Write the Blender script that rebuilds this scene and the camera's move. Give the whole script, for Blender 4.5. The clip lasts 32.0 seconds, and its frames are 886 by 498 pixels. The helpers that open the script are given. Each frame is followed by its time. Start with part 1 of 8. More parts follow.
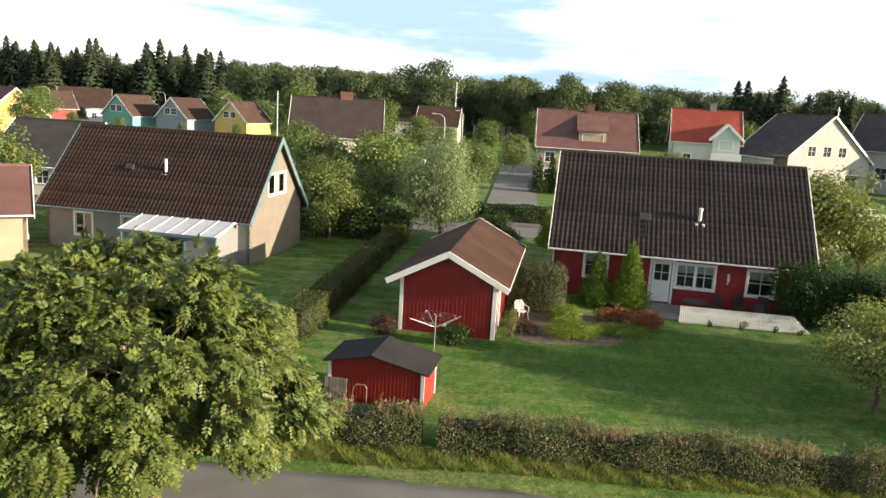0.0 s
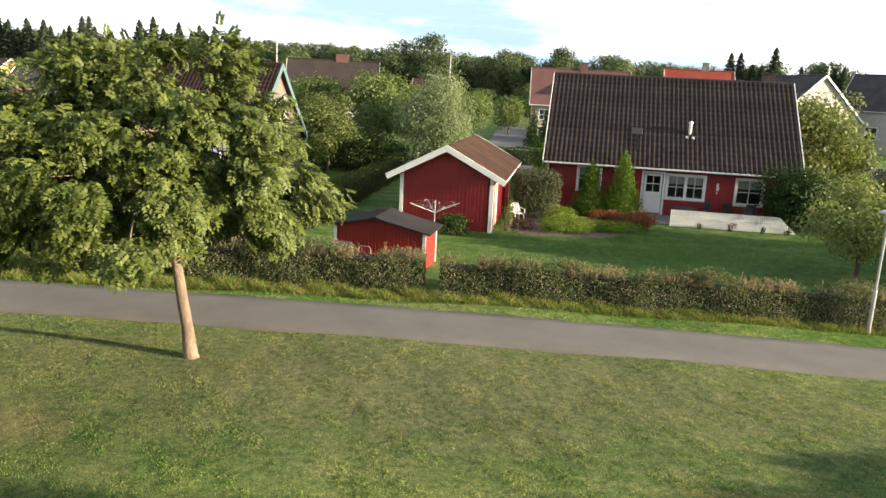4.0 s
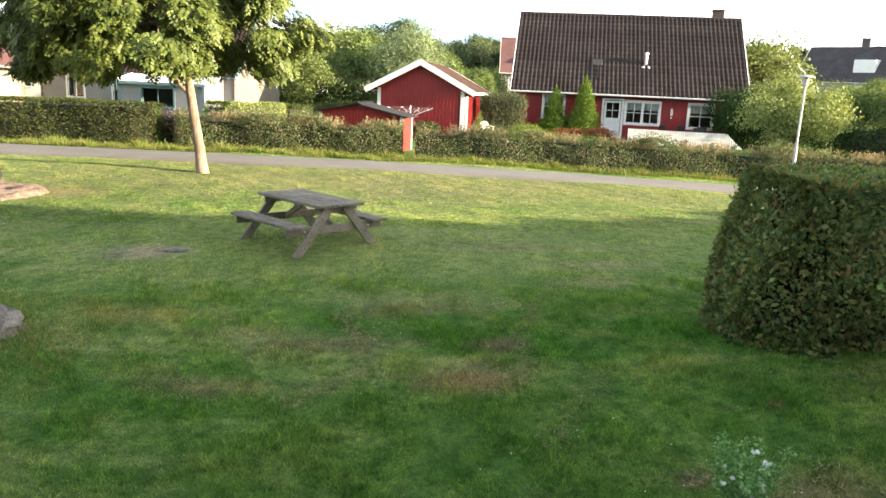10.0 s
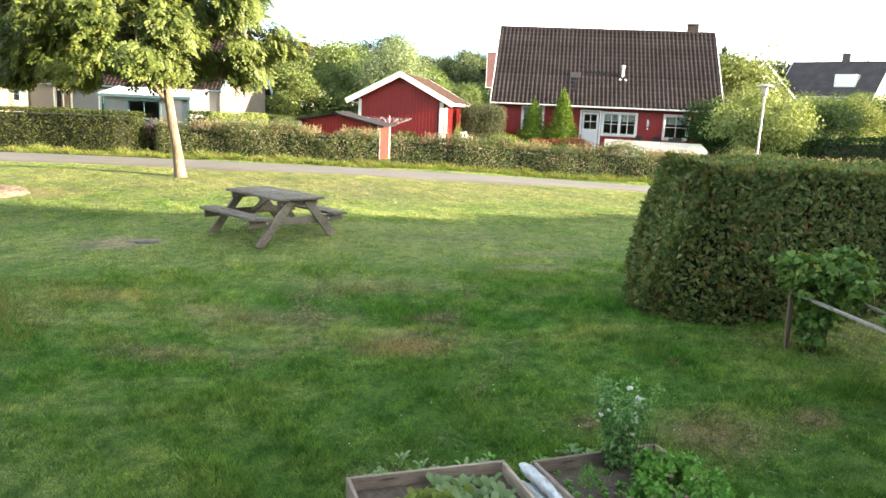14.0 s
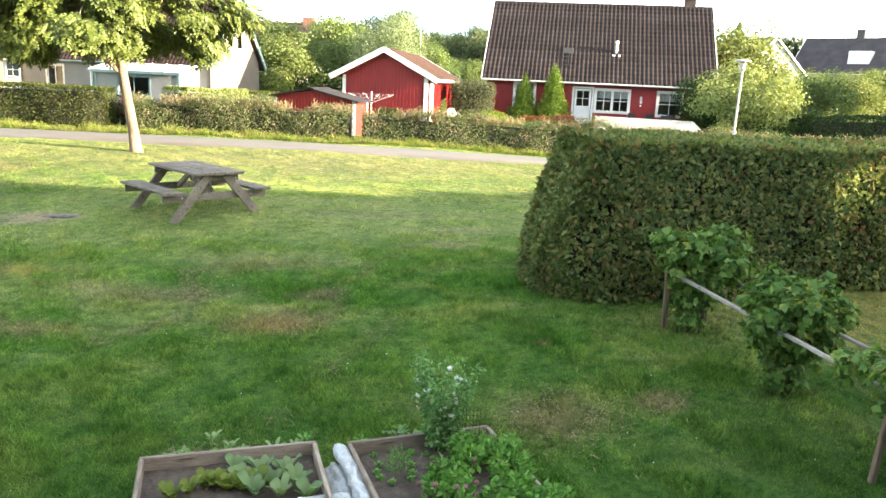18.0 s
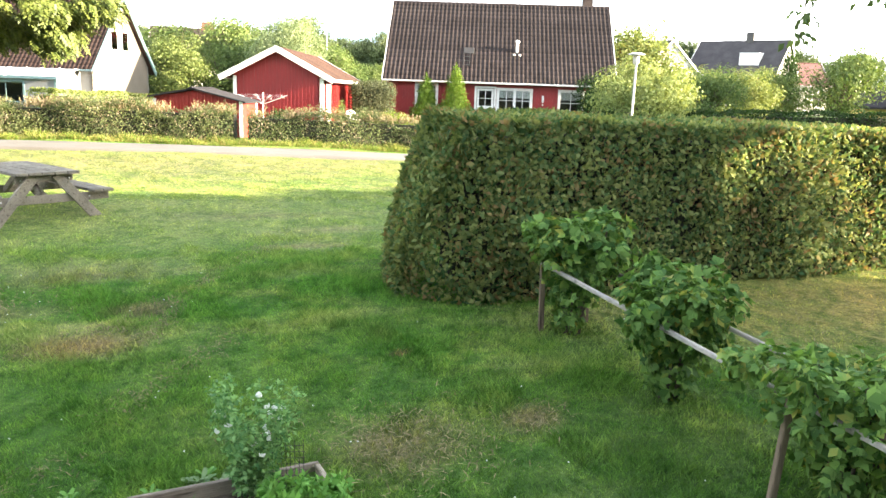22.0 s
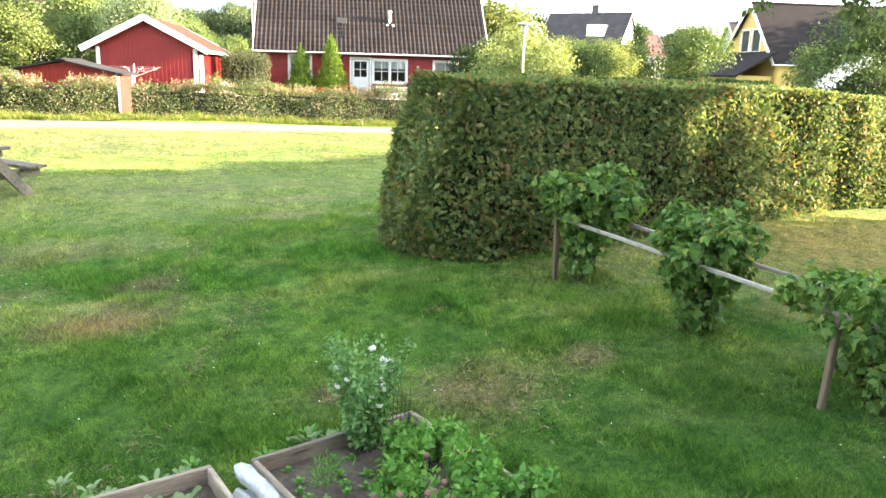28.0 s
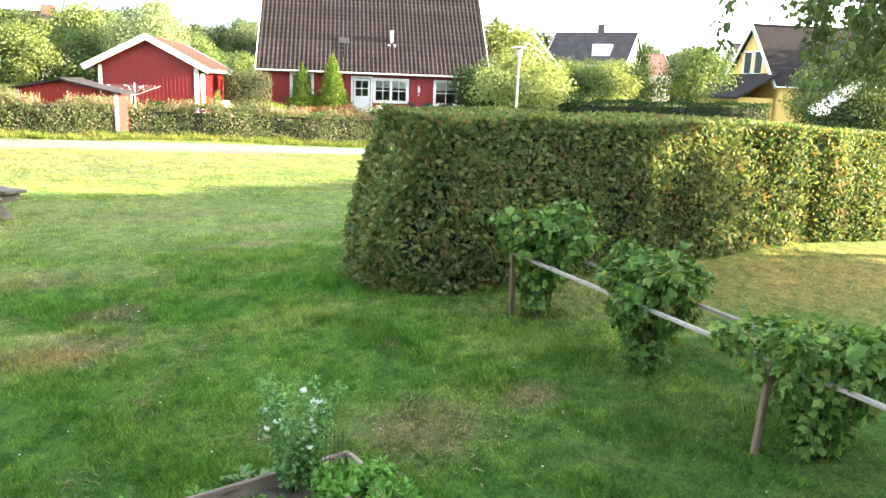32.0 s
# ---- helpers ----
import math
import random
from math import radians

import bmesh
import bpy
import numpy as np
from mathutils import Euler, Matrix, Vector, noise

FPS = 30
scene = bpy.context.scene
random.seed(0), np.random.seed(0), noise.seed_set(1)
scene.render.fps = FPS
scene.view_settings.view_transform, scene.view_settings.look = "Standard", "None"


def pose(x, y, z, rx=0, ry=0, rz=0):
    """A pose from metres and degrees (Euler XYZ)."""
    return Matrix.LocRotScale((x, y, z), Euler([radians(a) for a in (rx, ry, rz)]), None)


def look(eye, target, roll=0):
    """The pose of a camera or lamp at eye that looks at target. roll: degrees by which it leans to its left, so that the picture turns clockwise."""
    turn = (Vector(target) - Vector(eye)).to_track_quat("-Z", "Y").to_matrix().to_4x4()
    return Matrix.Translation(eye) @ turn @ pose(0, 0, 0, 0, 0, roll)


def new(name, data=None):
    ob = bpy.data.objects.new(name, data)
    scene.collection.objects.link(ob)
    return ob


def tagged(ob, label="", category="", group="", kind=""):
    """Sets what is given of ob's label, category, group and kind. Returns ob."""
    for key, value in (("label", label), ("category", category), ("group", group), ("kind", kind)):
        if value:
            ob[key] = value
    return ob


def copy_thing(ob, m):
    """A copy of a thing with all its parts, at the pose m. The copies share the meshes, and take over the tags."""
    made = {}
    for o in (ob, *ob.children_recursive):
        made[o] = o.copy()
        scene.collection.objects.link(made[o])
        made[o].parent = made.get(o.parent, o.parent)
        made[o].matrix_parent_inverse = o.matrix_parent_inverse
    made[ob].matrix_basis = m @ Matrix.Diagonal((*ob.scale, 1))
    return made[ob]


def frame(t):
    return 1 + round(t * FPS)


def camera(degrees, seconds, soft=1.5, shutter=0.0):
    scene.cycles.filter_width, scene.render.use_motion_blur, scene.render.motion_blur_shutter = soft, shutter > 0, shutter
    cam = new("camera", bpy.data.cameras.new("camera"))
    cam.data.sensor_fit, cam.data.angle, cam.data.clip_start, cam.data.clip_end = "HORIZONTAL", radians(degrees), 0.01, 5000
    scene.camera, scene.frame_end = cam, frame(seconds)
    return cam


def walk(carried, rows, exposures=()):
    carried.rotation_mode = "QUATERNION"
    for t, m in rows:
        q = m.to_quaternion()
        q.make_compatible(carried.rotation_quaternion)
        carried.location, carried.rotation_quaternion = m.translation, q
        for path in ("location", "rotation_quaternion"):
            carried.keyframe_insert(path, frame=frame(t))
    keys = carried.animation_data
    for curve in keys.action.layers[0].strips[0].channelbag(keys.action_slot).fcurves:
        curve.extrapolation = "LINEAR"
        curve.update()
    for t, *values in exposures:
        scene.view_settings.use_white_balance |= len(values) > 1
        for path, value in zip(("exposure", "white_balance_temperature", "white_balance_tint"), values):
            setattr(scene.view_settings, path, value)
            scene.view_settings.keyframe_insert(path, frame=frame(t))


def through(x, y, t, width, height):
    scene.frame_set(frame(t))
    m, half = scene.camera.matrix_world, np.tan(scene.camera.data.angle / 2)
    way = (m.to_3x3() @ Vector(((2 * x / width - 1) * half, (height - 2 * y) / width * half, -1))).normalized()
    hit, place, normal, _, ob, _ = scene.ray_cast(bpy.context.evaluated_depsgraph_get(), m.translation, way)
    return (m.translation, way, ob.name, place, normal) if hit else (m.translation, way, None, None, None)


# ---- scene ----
cam = camera(60.8, 32.0)
PATH = [
    (0, (-0.752, -1.72, 9.782), (-0.771, 0.244, 9.404), 3.4),
    (0.5, (-0.64, -1.881, 9.216), (-0.65, 0.084, 8.845), 3.7),
    (1, (-0.61, -2.072, 8.725), (-0.607, -0.114, 8.319), 3.8),
    (1.5, (-0.668, -2.218, 8.268), (-0.653, -0.263, 7.846), 3.6),
    (2, (-0.693, -2.408, 7.827), (-0.668, -0.451, 7.414), 3.3),
    (2.5, (-0.683, -2.634, 7.341), (-0.661, -0.674, 6.944), 3.1),
    (3, (-0.678, -2.949, 6.917), (-0.665, -0.988, 6.522), 3.2),
    (3.5, (-0.687, -3.268, 6.454), (-0.683, -1.307, 6.059), 2.8),
    (4, (-0.675, -3.648, 6.019), (-0.679, -1.69, 5.612), 3.0),
    (4.5, (-0.62, -3.994, 5.582), (-0.623, -2.038, 5.163), 3.2),
    (5, (-0.627, -4.342, 5.148), (-0.632, -2.387, 4.725), 3.2),
    (5.5, (-0.643, -4.701, 4.731), (-0.652, -2.746, 4.308), 3.1),
    (6, (-0.662, -5.057, 4.344), (-0.676, -3.102, 3.921), 2.9),
    (6.5, (-0.68, -5.398, 4.0), (-0.695, -3.444, 3.573), 2.9),
    (7, (-0.695, -5.717, 3.722), (-0.696, -3.765, 3.287), 2.9),
    (7.5, (-0.72, -6.013, 3.525), (-0.703, -4.059, 3.097), 2.5),
    (8, (-0.739, -6.255, 3.286), (-0.71, -4.298, 2.875), 2.2),
    (8.5, (-0.727, -6.492, 3.073), (-0.694, -4.533, 2.671), 2.4),
    (9, (-0.69, -6.706, 2.842), (-0.649, -4.748, 2.436), 2.4),
    (9.5, (-0.62, -6.955, 2.658), (-0.566, -4.999, 2.246), 2.4),
    (10, (-0.566, -7.203, 2.47), (-0.5, -5.247, 2.056), 2.7),
    (10.5, (-0.518, -7.382, 2.259), (-0.442, -5.424, 1.857), 2.8),
    (11, (-0.503, -7.594, 2.189), (-0.421, -5.637, 1.785), 2.7),
    (11.5, (-0.495, -7.789, 2.228), (-0.411, -5.835, 1.808), 2.5),
    (12, (-0.431, -7.928, 2.292), (-0.353, -5.976, 1.862), 2.1),
    (12.5, (-0.313, -7.939, 2.295), (-0.236, -5.981, 1.897), 2.6),
    (13, (-0.247, -7.781, 2.221), (-0.147, -5.818, 1.85), 2.7),
    (13.5, (-0.157, -7.895, 2.236), (-0.059, -5.931, 1.87), 2.6),
    (14, (0.008, -8.039, 2.268), (0.094, -6.076, 1.895), 2.6),
    (14.5, (0.228, -8.146, 2.305), (0.294, -6.185, 1.917), 2.7),
    (15, (0.469, -8.212, 2.335), (0.518, -6.254, 1.931), 2.8),
    (15.5, (0.7, -8.235, 2.348), (0.741, -6.279, 1.933), 2.9),
    (16, (0.89, -8.195, 2.334), (0.947, -6.24, 1.917), 3.0),
    (16.5, (1.036, -8.135, 2.316), (1.102, -6.182, 1.891), 3.0),
    (17, (1.179, -8.07, 2.29), (1.243, -6.118, 1.861), 2.8),
    (17.5, (1.325, -7.984, 2.287), (1.381, -6.032, 1.854), 2.7),
    (18, (1.486, -7.872, 2.268), (1.536, -5.92, 1.837), 2.7),
    (18.5, (1.639, -7.762, 2.234), (1.683, -5.809, 1.806), 2.9),
    (19, (1.796, -7.629, 2.206), (1.833, -5.676, 1.779), 2.7),
    (19.5, (1.921, -7.507, 2.186), (1.958, -5.552, 1.764), 2.3),
    (20, (2.062, -7.396, 2.161), (2.097, -5.44, 1.747), 2.3),
    (20.5, (2.2, -7.288, 2.104), (2.267, -5.333, 1.687), 2.8),
    (21, (2.244, -7.179, 2.066), (2.419, -5.231, 1.649), 2.4),
    (21.5, (2.215, -7.048, 2.022), (2.444, -5.105, 1.609), 2.3),
    (22, (2.173, -6.858, 1.971), (2.441, -4.918, 1.565), 2.0),
    (22.5, (2.143, -6.593, 1.9), (2.439, -4.655, 1.504), 2.2),
    (23, (2.028, -6.399, 1.841), (2.424, -4.476, 1.457), 1.9),
    (23.5, (1.8, -6.453, 1.87), (2.342, -4.572, 1.461), 1.5),
    (24, (1.477, -6.637, 1.948), (2.14, -4.796, 1.531), 1.3),
    (24.5, (1.266, -6.654, 1.952), (1.937, -4.816, 1.536), 0.9),
    (25, (1.152, -6.635, 1.908), (1.82, -4.796, 1.493), 1.6),
    (25.5, (1.168, -6.5, 1.839), (1.811, -4.656, 1.41), 1.6),
    (26, (1.147, -6.49, 1.826), (1.784, -4.645, 1.39), 1.6),
    (26.5, (1.037, -6.549, 1.828), (1.672, -4.703, 1.39), 1.6),
    (27, (0.899, -6.628, 1.834), (1.534, -4.784, 1.393), 1.6),
    (27.5, (0.778, -6.713, 1.842), (1.41, -4.87, 1.391), 1.6),
    (28, (0.726, -6.788, 1.848), (1.355, -4.947, 1.385), 1.6),
    (28.5, (0.736, -6.835, 1.848), (1.366, -4.993, 1.39), 2.0),
    (29, (0.812, -6.853, 1.868), (1.442, -5.008, 1.42), 2.4),
    (29.5, (0.893, -6.875, 1.902), (1.526, -5.029, 1.466), 2.5),
    (30, (0.959, -6.875, 1.952), (1.6, -5.029, 1.523), 2.5),
    (30.5, (0.982, -6.904, 1.985), (1.622, -5.055, 1.569), 2.6),
    (31, (1.001, -6.966, 2.002), (1.634, -5.113, 1.595), 2.5),
    (31.5, (1.061, -6.986, 2.016), (1.681, -5.129, 1.605), 2.2),
    (32, (1.139, -6.968, 2.052), (1.753, -5.112, 1.629), 2.1),
]
walk(cam, [(t, look(eye, target, roll)) for t, eye, target, roll in PATH], [(0, 1.4), (1, 1.5), (2, 1.52), (3, 1.43), (4, 1.52), (7, 1.96), (9, 2.24), (11, 2.60), (13, 2.72), (16, 2.88), (19, 3.10), (24, 3.42), (28, 3.48), (32, 3.46)])

# ---- world, sun and exposure ----
SUN_AZ = radians(104.5)      # clockwise from +y
SUN_EL = radians(12.0)
TO_SUN = Vector((math.sin(SUN_AZ) * math.cos(SUN_EL), math.cos(SUN_AZ) * math.cos(SUN_EL), math.sin(SUN_EL)))
world = bpy.data.worlds.new("evening_sky")
scene.world = world
world.use_nodes = True
wn, wl = world.node_tree.nodes, world.node_tree.links
wn.clear()
w_out = wn.new("ShaderNodeOutputWorld")
w_bg = wn.new("ShaderNodeBackground")
w_sky = wn.new("ShaderNodeTexSky")
w_sky.sky_type = "NISHITA"
w_sky.sun_disc = False
w_sky.sun_elevation = SUN_EL
w_sky.sun_rotation = SUN_AZ
w_sky.air_density, w_sky.dust_density, w_sky.ozone_density = 1.0, 3.0, 1.0
w_bg.inputs["Strength"].default_value = 0.060
# thin evening clouds, drawn out along the horizon
w_tc = wn.new("ShaderNodeTexCoord")
w_map = wn.new("ShaderNodeMapping")
w_map.inputs["Scale"].default_value = (1.6, 1.6, 9.0)
w_map.inputs["Location"].default_value = (0.35, 0.1, 0.4)
w_noise = wn.new("ShaderNodeTexNoise")
w_noise.inputs["Scale"].default_value = 1.7
w_noise.inputs["Detail"].default_value = 7.0
w_noise.inputs["Roughness"].default_value = 0.55
w_ramp = wn.new("ShaderNodeValToRGB")
w_ramp.color_ramp.elements[0].position = 0.38
w_ramp.color_ramp.elements[0].color = (0.70, 0.70, 0.70, 1)
w_ramp.color_ramp.elements[1].position = 0.52
w_mix = wn.new("ShaderNodeMix")
w_mix.data_type = "RGBA"
w_mix.inputs["B"].default_value = (11.0, 11.1, 11.3, 1)
wl.new(w_tc.outputs["Generated"], w_map.inputs["Vector"])
wl.new(w_map.outputs["Vector"], w_noise.inputs["Vector"])
wl.new(w_noise.outputs["Fac"], w_ramp.inputs["Fac"])
w_sep = wn.new("ShaderNodeSeparateXYZ")              # fewer clouds overhead than low over the woods
wl.new(w_tc.outputs["Generated"], w_sep.inputs["Vector"])
w_low = wn.new("ShaderNodeMapRange")
for w_name, w_val in (("From Min", 0.12), ("From Max", 0.6), ("To Min", 1.0), ("To Max", 0.25)):
    w_low.inputs[w_name].default_value = w_val
wl.new(w_sep.outputs["Z"], w_low.inputs["Value"])
w_mul = wn.new("ShaderNodeMath")
w_mul.operation = "MULTIPLY"
wl.new(w_ramp.outputs["Color"], w_mul.inputs[0])
wl.new(w_low.outputs["Result"], w_mul.inputs[1])
wl.new(w_mul.outputs["Value"], w_mix.inputs["Factor"])
wl.new(w_sky.outputs["Color"], w_mix.inputs["A"])
w_tint = wn.new("ShaderNodeValToRGB")              # thin cloud stays bluish, thick cloud is white
w_tint.color_ramp.elements[0].position = 0.40
w_tint.color_ramp.elements[0].color = (0.44, 0.62, 0.76, 1)
w_tint.color_ramp.elements[1].position = 0.53
w_tint.color_ramp.elements[1].color = (1.0, 1.0, 1.0, 1)
wl.new(w_noise.outputs["Fac"], w_tint.inputs["Fac"])
w_gain = wn.new("ShaderNodeMix")
w_gain.data_type, w_gain.blend_type = "RGBA", "MULTIPLY"
w_gain.inputs["Factor"].default_value = 1.0
w_gain.inputs["B"].default_value = (11.0, 11.1, 11.3, 1)
wl.new(w_tint.outputs["Color"], w_gain.inputs["A"])
wl.new(w_gain.outputs["Result"], w_mix.inputs["B"])
wl.new(w_mix.outputs["Result"], w_bg.inputs["Color"])
wl.new(w_bg.outputs["Background"], w_out.inputs["Surface"])

sun_data = bpy.data.lights.new("sun", "SUN")
sun_data.energy = 5.0
sun_data.angle = radians(0.53)
sun_data.color = (1.0, 0.82, 0.59)
sun = new("sun", sun_data)
sun.matrix_world = look(TO_SUN * 60, (0, 0, 0))

# ---- helpers ----
rng = np.random.default_rng(7)

CONTROL = [(-1.7, 3.8, .03), (-6.1, 11.8, .17), (11.4, 17, -.1), (3.9, -.7, 0), (4.8, -3.4, -.28), (.4, -2.9, -.55),
           (2.5, .5, 0), (1.3, 28.7, .08), (-2.7, 29.7, .08), (9.8, 37.4, .03), (-25, 20, .1), (-25, -10, 0),
           (25, -15, -.3), (0, -15, -.6), (30, 25, 0), (0, 60, 0), (-30, 60, 0), (30, 60, 0)]
C_P = np.array([c[:2] for c in CONTROL])
C_Z = np.array([c[2] for c in CONTROL])


def spline_kernel(r):
    return np.where(r > 1e-6, r * r * np.log(np.maximum(r, 1e-6)), 0.0)


def fit_ground():
    n = len(C_P)
    a = np.zeros((n + 3, n + 3))
    a[:n, :n] = spline_kernel(np.linalg.norm(C_P[:, None] - C_P[None], axis=2)) + np.eye(n) * 3
    a[:n, n] = 1
    a[:n, n + 1:] = C_P
    a[n, :n] = 1
    a[n + 1:, :n] = C_P.T
    return np.linalg.solve(a, np.r_[C_Z, 0, 0, 0])


G_S = fit_ground()


def height(x, y):
    """The ground's height at x, y (numbers or arrays)."""
    x, y = np.asarray(x, float), np.asarray(y, float)
    cx, cy = np.clip(x, -26, 31), np.clip(y, -16, 61)
    r = np.sqrt((cx[..., None] - C_P[:, 0]) ** 2 + (cy[..., None] - C_P[:, 1]) ** 2)
    z = (spline_kernel(r) * G_S[:-3]).sum(-1) + G_S[-3] + G_S[-2] * cx + G_S[-1] * cy
    far = np.hypot(x - cx, y - cy)
    return z * np.exp(-far / 12)


def H(x, y):
    return float(height(x, y))


class Shape:
    """Collects vertices and faces of one mesh."""

    def __init__(self):
        self.v, self.f = [], []

    def add(self, verts, faces):
        n = len(self.v)
        self.v += [tuple(p) for p in verts]
        self.f += [tuple(i + n for i in f) for f in faces]
        return self

    def box(self, x0, x1, y0, y1, z0, z1, b=0.0, m=None):
        """A box, its twelve edges chamfered by b."""
        b = min(b, 0.45 * min(x1 - x0, y1 - y0, z1 - z0))
        if b <= 0:
            vs = [(x, y, z) for z in (z0, z1) for y in (y0, y1) for x in (x0, x1)]
            fs = [(0, 2, 3, 1), (4, 5, 7, 6), (0, 1, 5, 4), (2, 6, 7, 3), (0, 4, 6, 2), (1, 3, 7, 5)]
        else:
            vs, idx = [], {}
            for i, x in enumerate((x0, x1)):
                for j, y in enumerate((y0, y1)):
                    for k, z in enumerate((z0, z1)):
                        dx, dy, dz = (b if i == 0 else -b), (b if j == 0 else -b), (b if k == 0 else -b)
                        for axis, p in enumerate(((x, y + dy, z + dz), (x + dx, y, z + dz), (x + dx, y + dy, z))):
                            idx[i, j, k, axis] = len(vs)
                            vs.append(p)
            I = idx
            fs = [(I[0, 0, 0, 0], I[0, 0, 1, 0], I[0, 1, 1, 0], I[0, 1, 0, 0]), (I[1, 0, 0, 0], I[1, 1, 0, 0], I[1, 1, 1, 0], I[1, 0, 1, 0]),
                  (I[0, 0, 0, 1], I[1, 0, 0, 1], I[1, 0, 1, 1], I[0, 0, 1, 1]), (I[0, 1, 0, 1], I[0, 1, 1, 1], I[1, 1, 1, 1], I[1, 1, 0, 1]),
                  (I[0, 0, 0, 2], I[0, 1, 0, 2], I[1, 1, 0, 2], I[1, 0, 0, 2]), (I[0, 0, 1, 2], I[1, 0, 1, 2], I[1, 1, 1, 2], I[0, 1, 1, 2])]
            for i in (0, 1):
                for j in (0, 1):
                    fs.append((I[i, j, 0, 0], I[i, j, 1, 0], I[i, j, 1, 1], I[i, j, 0, 1]))
                    fs.append((I[i, 0, j, 0], I[i, 1, j, 0], I[i, 1, j, 2], I[i, 0, j, 2]))
                    fs.append((I[0, i, j, 1], I[1, i, j, 1], I[1, i, j, 2], I[0, i, j, 2]))
                    for k in (0, 1):
                        fs.append((I[i, j, k, 0], I[i, j, k, 1], I[i, j, k, 2]))
        if m is not None:
            vs = [m @ Vector(p) for p in vs]
        return self.add(vs, fs)

    def beam(self, a, c, w, h, b=0.006, up=(0, 0, 1)):
        """A squared timber from a to c, w wide and h high."""
        a, c = Vector(a), Vector(c)
        d = (c - a)
        n = d.length
        d.normalize()
        side = d.cross(Vector(up))
        if side.length < 1e-4:
            side = d.cross(Vector((1, 0, 0)))
        side.normalize()
        top = side.cross(d)
        m = Matrix((d, side, top)).transposed().to_4x4()
        m.translation = a
        return self.box(0, n, -w / 2, w / 2, -h / 2, h / 2, b, m)

    def tube(self, points, radii, sides=8, cap=True):
        """A round limb through points, with a radius at each."""
        pts = [Vector(p) for p in points]
        if not hasattr(radii, "__len__"):
            radii = [radii] * len(pts)
        vs, fs = [], []
        ref = Vector((0.31, 0.87, 0.38))
        for i, p in enumerate(pts):
            d = (pts[min(i + 1, len(pts) - 1)] - pts[max(i - 1, 0)]).normalized()
            s = d.cross(ref).normalized()
            t = d.cross(s)
            for k in range(sides):
                a = 2 * math.pi * k / sides
                vs.append(p + (s * math.cos(a) + t * math.sin(a)) * radii[i])
        for i in range(len(pts) - 1):
            for k in range(sides):
                q = (k + 1) % sides
                fs.append((i * sides + k, i * sides + q, (i + 1) * sides + q, (i + 1) * sides + k))
        if cap:
            fs.append(tuple(range(sides - 1, -1, -1)))
            fs.append(tuple((len(pts) - 1) * sides + k for k in range(sides)))
        return self.add(vs, fs)

    def lathe(self, profile, sides=16, m=None, cap=True):
        """Turns (radius, z) pairs round the z axis."""
        vs, fs = [], []
        for r, z in profile:
            for k in range(sides):
                a = 2 * math.pi * k / sides
                vs.append(Vector((r * math.cos(a), r * math.sin(a), z)))
        for i in range(len(profile) - 1):
            for k in range(sides):
                q = (k + 1) % sides
                fs.append((i * sides + k, i * sides + q, (i + 1) * sides + q, (i + 1) * sides + k))
        if cap:
            fs.append(tuple(range(sides - 1, -1, -1)))
            fs.append(tuple((len(profile) - 1) * sides + k for k in range(sides)))
        if m is not None:
            vs = [m @ p for p in vs]
        return self.add(vs, fs)

    def prism(self, outline, axis, lo, hi):
        """Pushes a flat outline (pairs) along an axis (0, 1 or 2) from lo to hi."""
        n = len(outline)
        vs = []
        for d in (lo, hi):
            for p in outline:
                q = list(p)
                q.insert(axis, d)
                vs.append(q)
        fs = [tuple(range(n - 1, -1, -1)), tuple(range(n, 2 * n))]
        fs += [(i, (i + 1) % n, n + (i + 1) % n, n + i) for i in range(n)]
        return self.add(vs, fs)

    def mesh(self, name, material, smooth=False):
        me = bpy.data.meshes.new(name)
        me.from_pydata(self.v, [], self.f)
        me.validate()
        bm = bmesh.new()
        bm.from_mesh(me)
        bmesh.ops.recalc_face_normals(bm, faces=bm.faces)
        bm.to_mesh(me)
        bm.free()
        me.materials.append(material)
        if smooth:
            me.polygons.foreach_set("use_smooth", [True] * len(me.polygons))
        return me


def part(name, shape, material, parent, label="", m=None, smooth=False):
    """Links a shape (or a ready mesh) as one mesh object under a thing or a part."""
    me = shape.mesh(name, material, smooth) if isinstance(shape, Shape) else shape
    ob = new(name, me)
    ob.parent = parent
    if m is not None:
        ob.matrix_basis = m
    if label:
        ob["label"] = label
    return ob


def thing(name, m, label, category, group="", kind=""):
    """An Empty at the base of a thing."""
    ob = new(name)
    ob.empty_display_size = 0.2
    ob.matrix_basis = m
    return tagged(ob, label, category, group, kind)


def quads_mesh(name, verts, material, corners=4):
    """A mesh of loose faces out of an array of corners."""
    n = len(verts) // corners
    me = bpy.data.meshes.new(name)
    me.vertices.add(n * corners)
    me.vertices.foreach_set("co", np.ascontiguousarray(verts, dtype=np.float32).ravel())
    me.loops.add(n * corners)
    me.loops.foreach_set("vertex_index", np.arange(n * corners, dtype=np.int32))
    me.polygons.add(n)
    me.polygons.foreach_set("loop_start", np.arange(0, n * corners, corners, dtype=np.int32))
    me.update(calc_edges=True)
    me.materials.append(material)
    return me


def unit(a):
    return a / np.maximum(np.linalg.norm(a, axis=-1, keepdims=True), 1e-9)


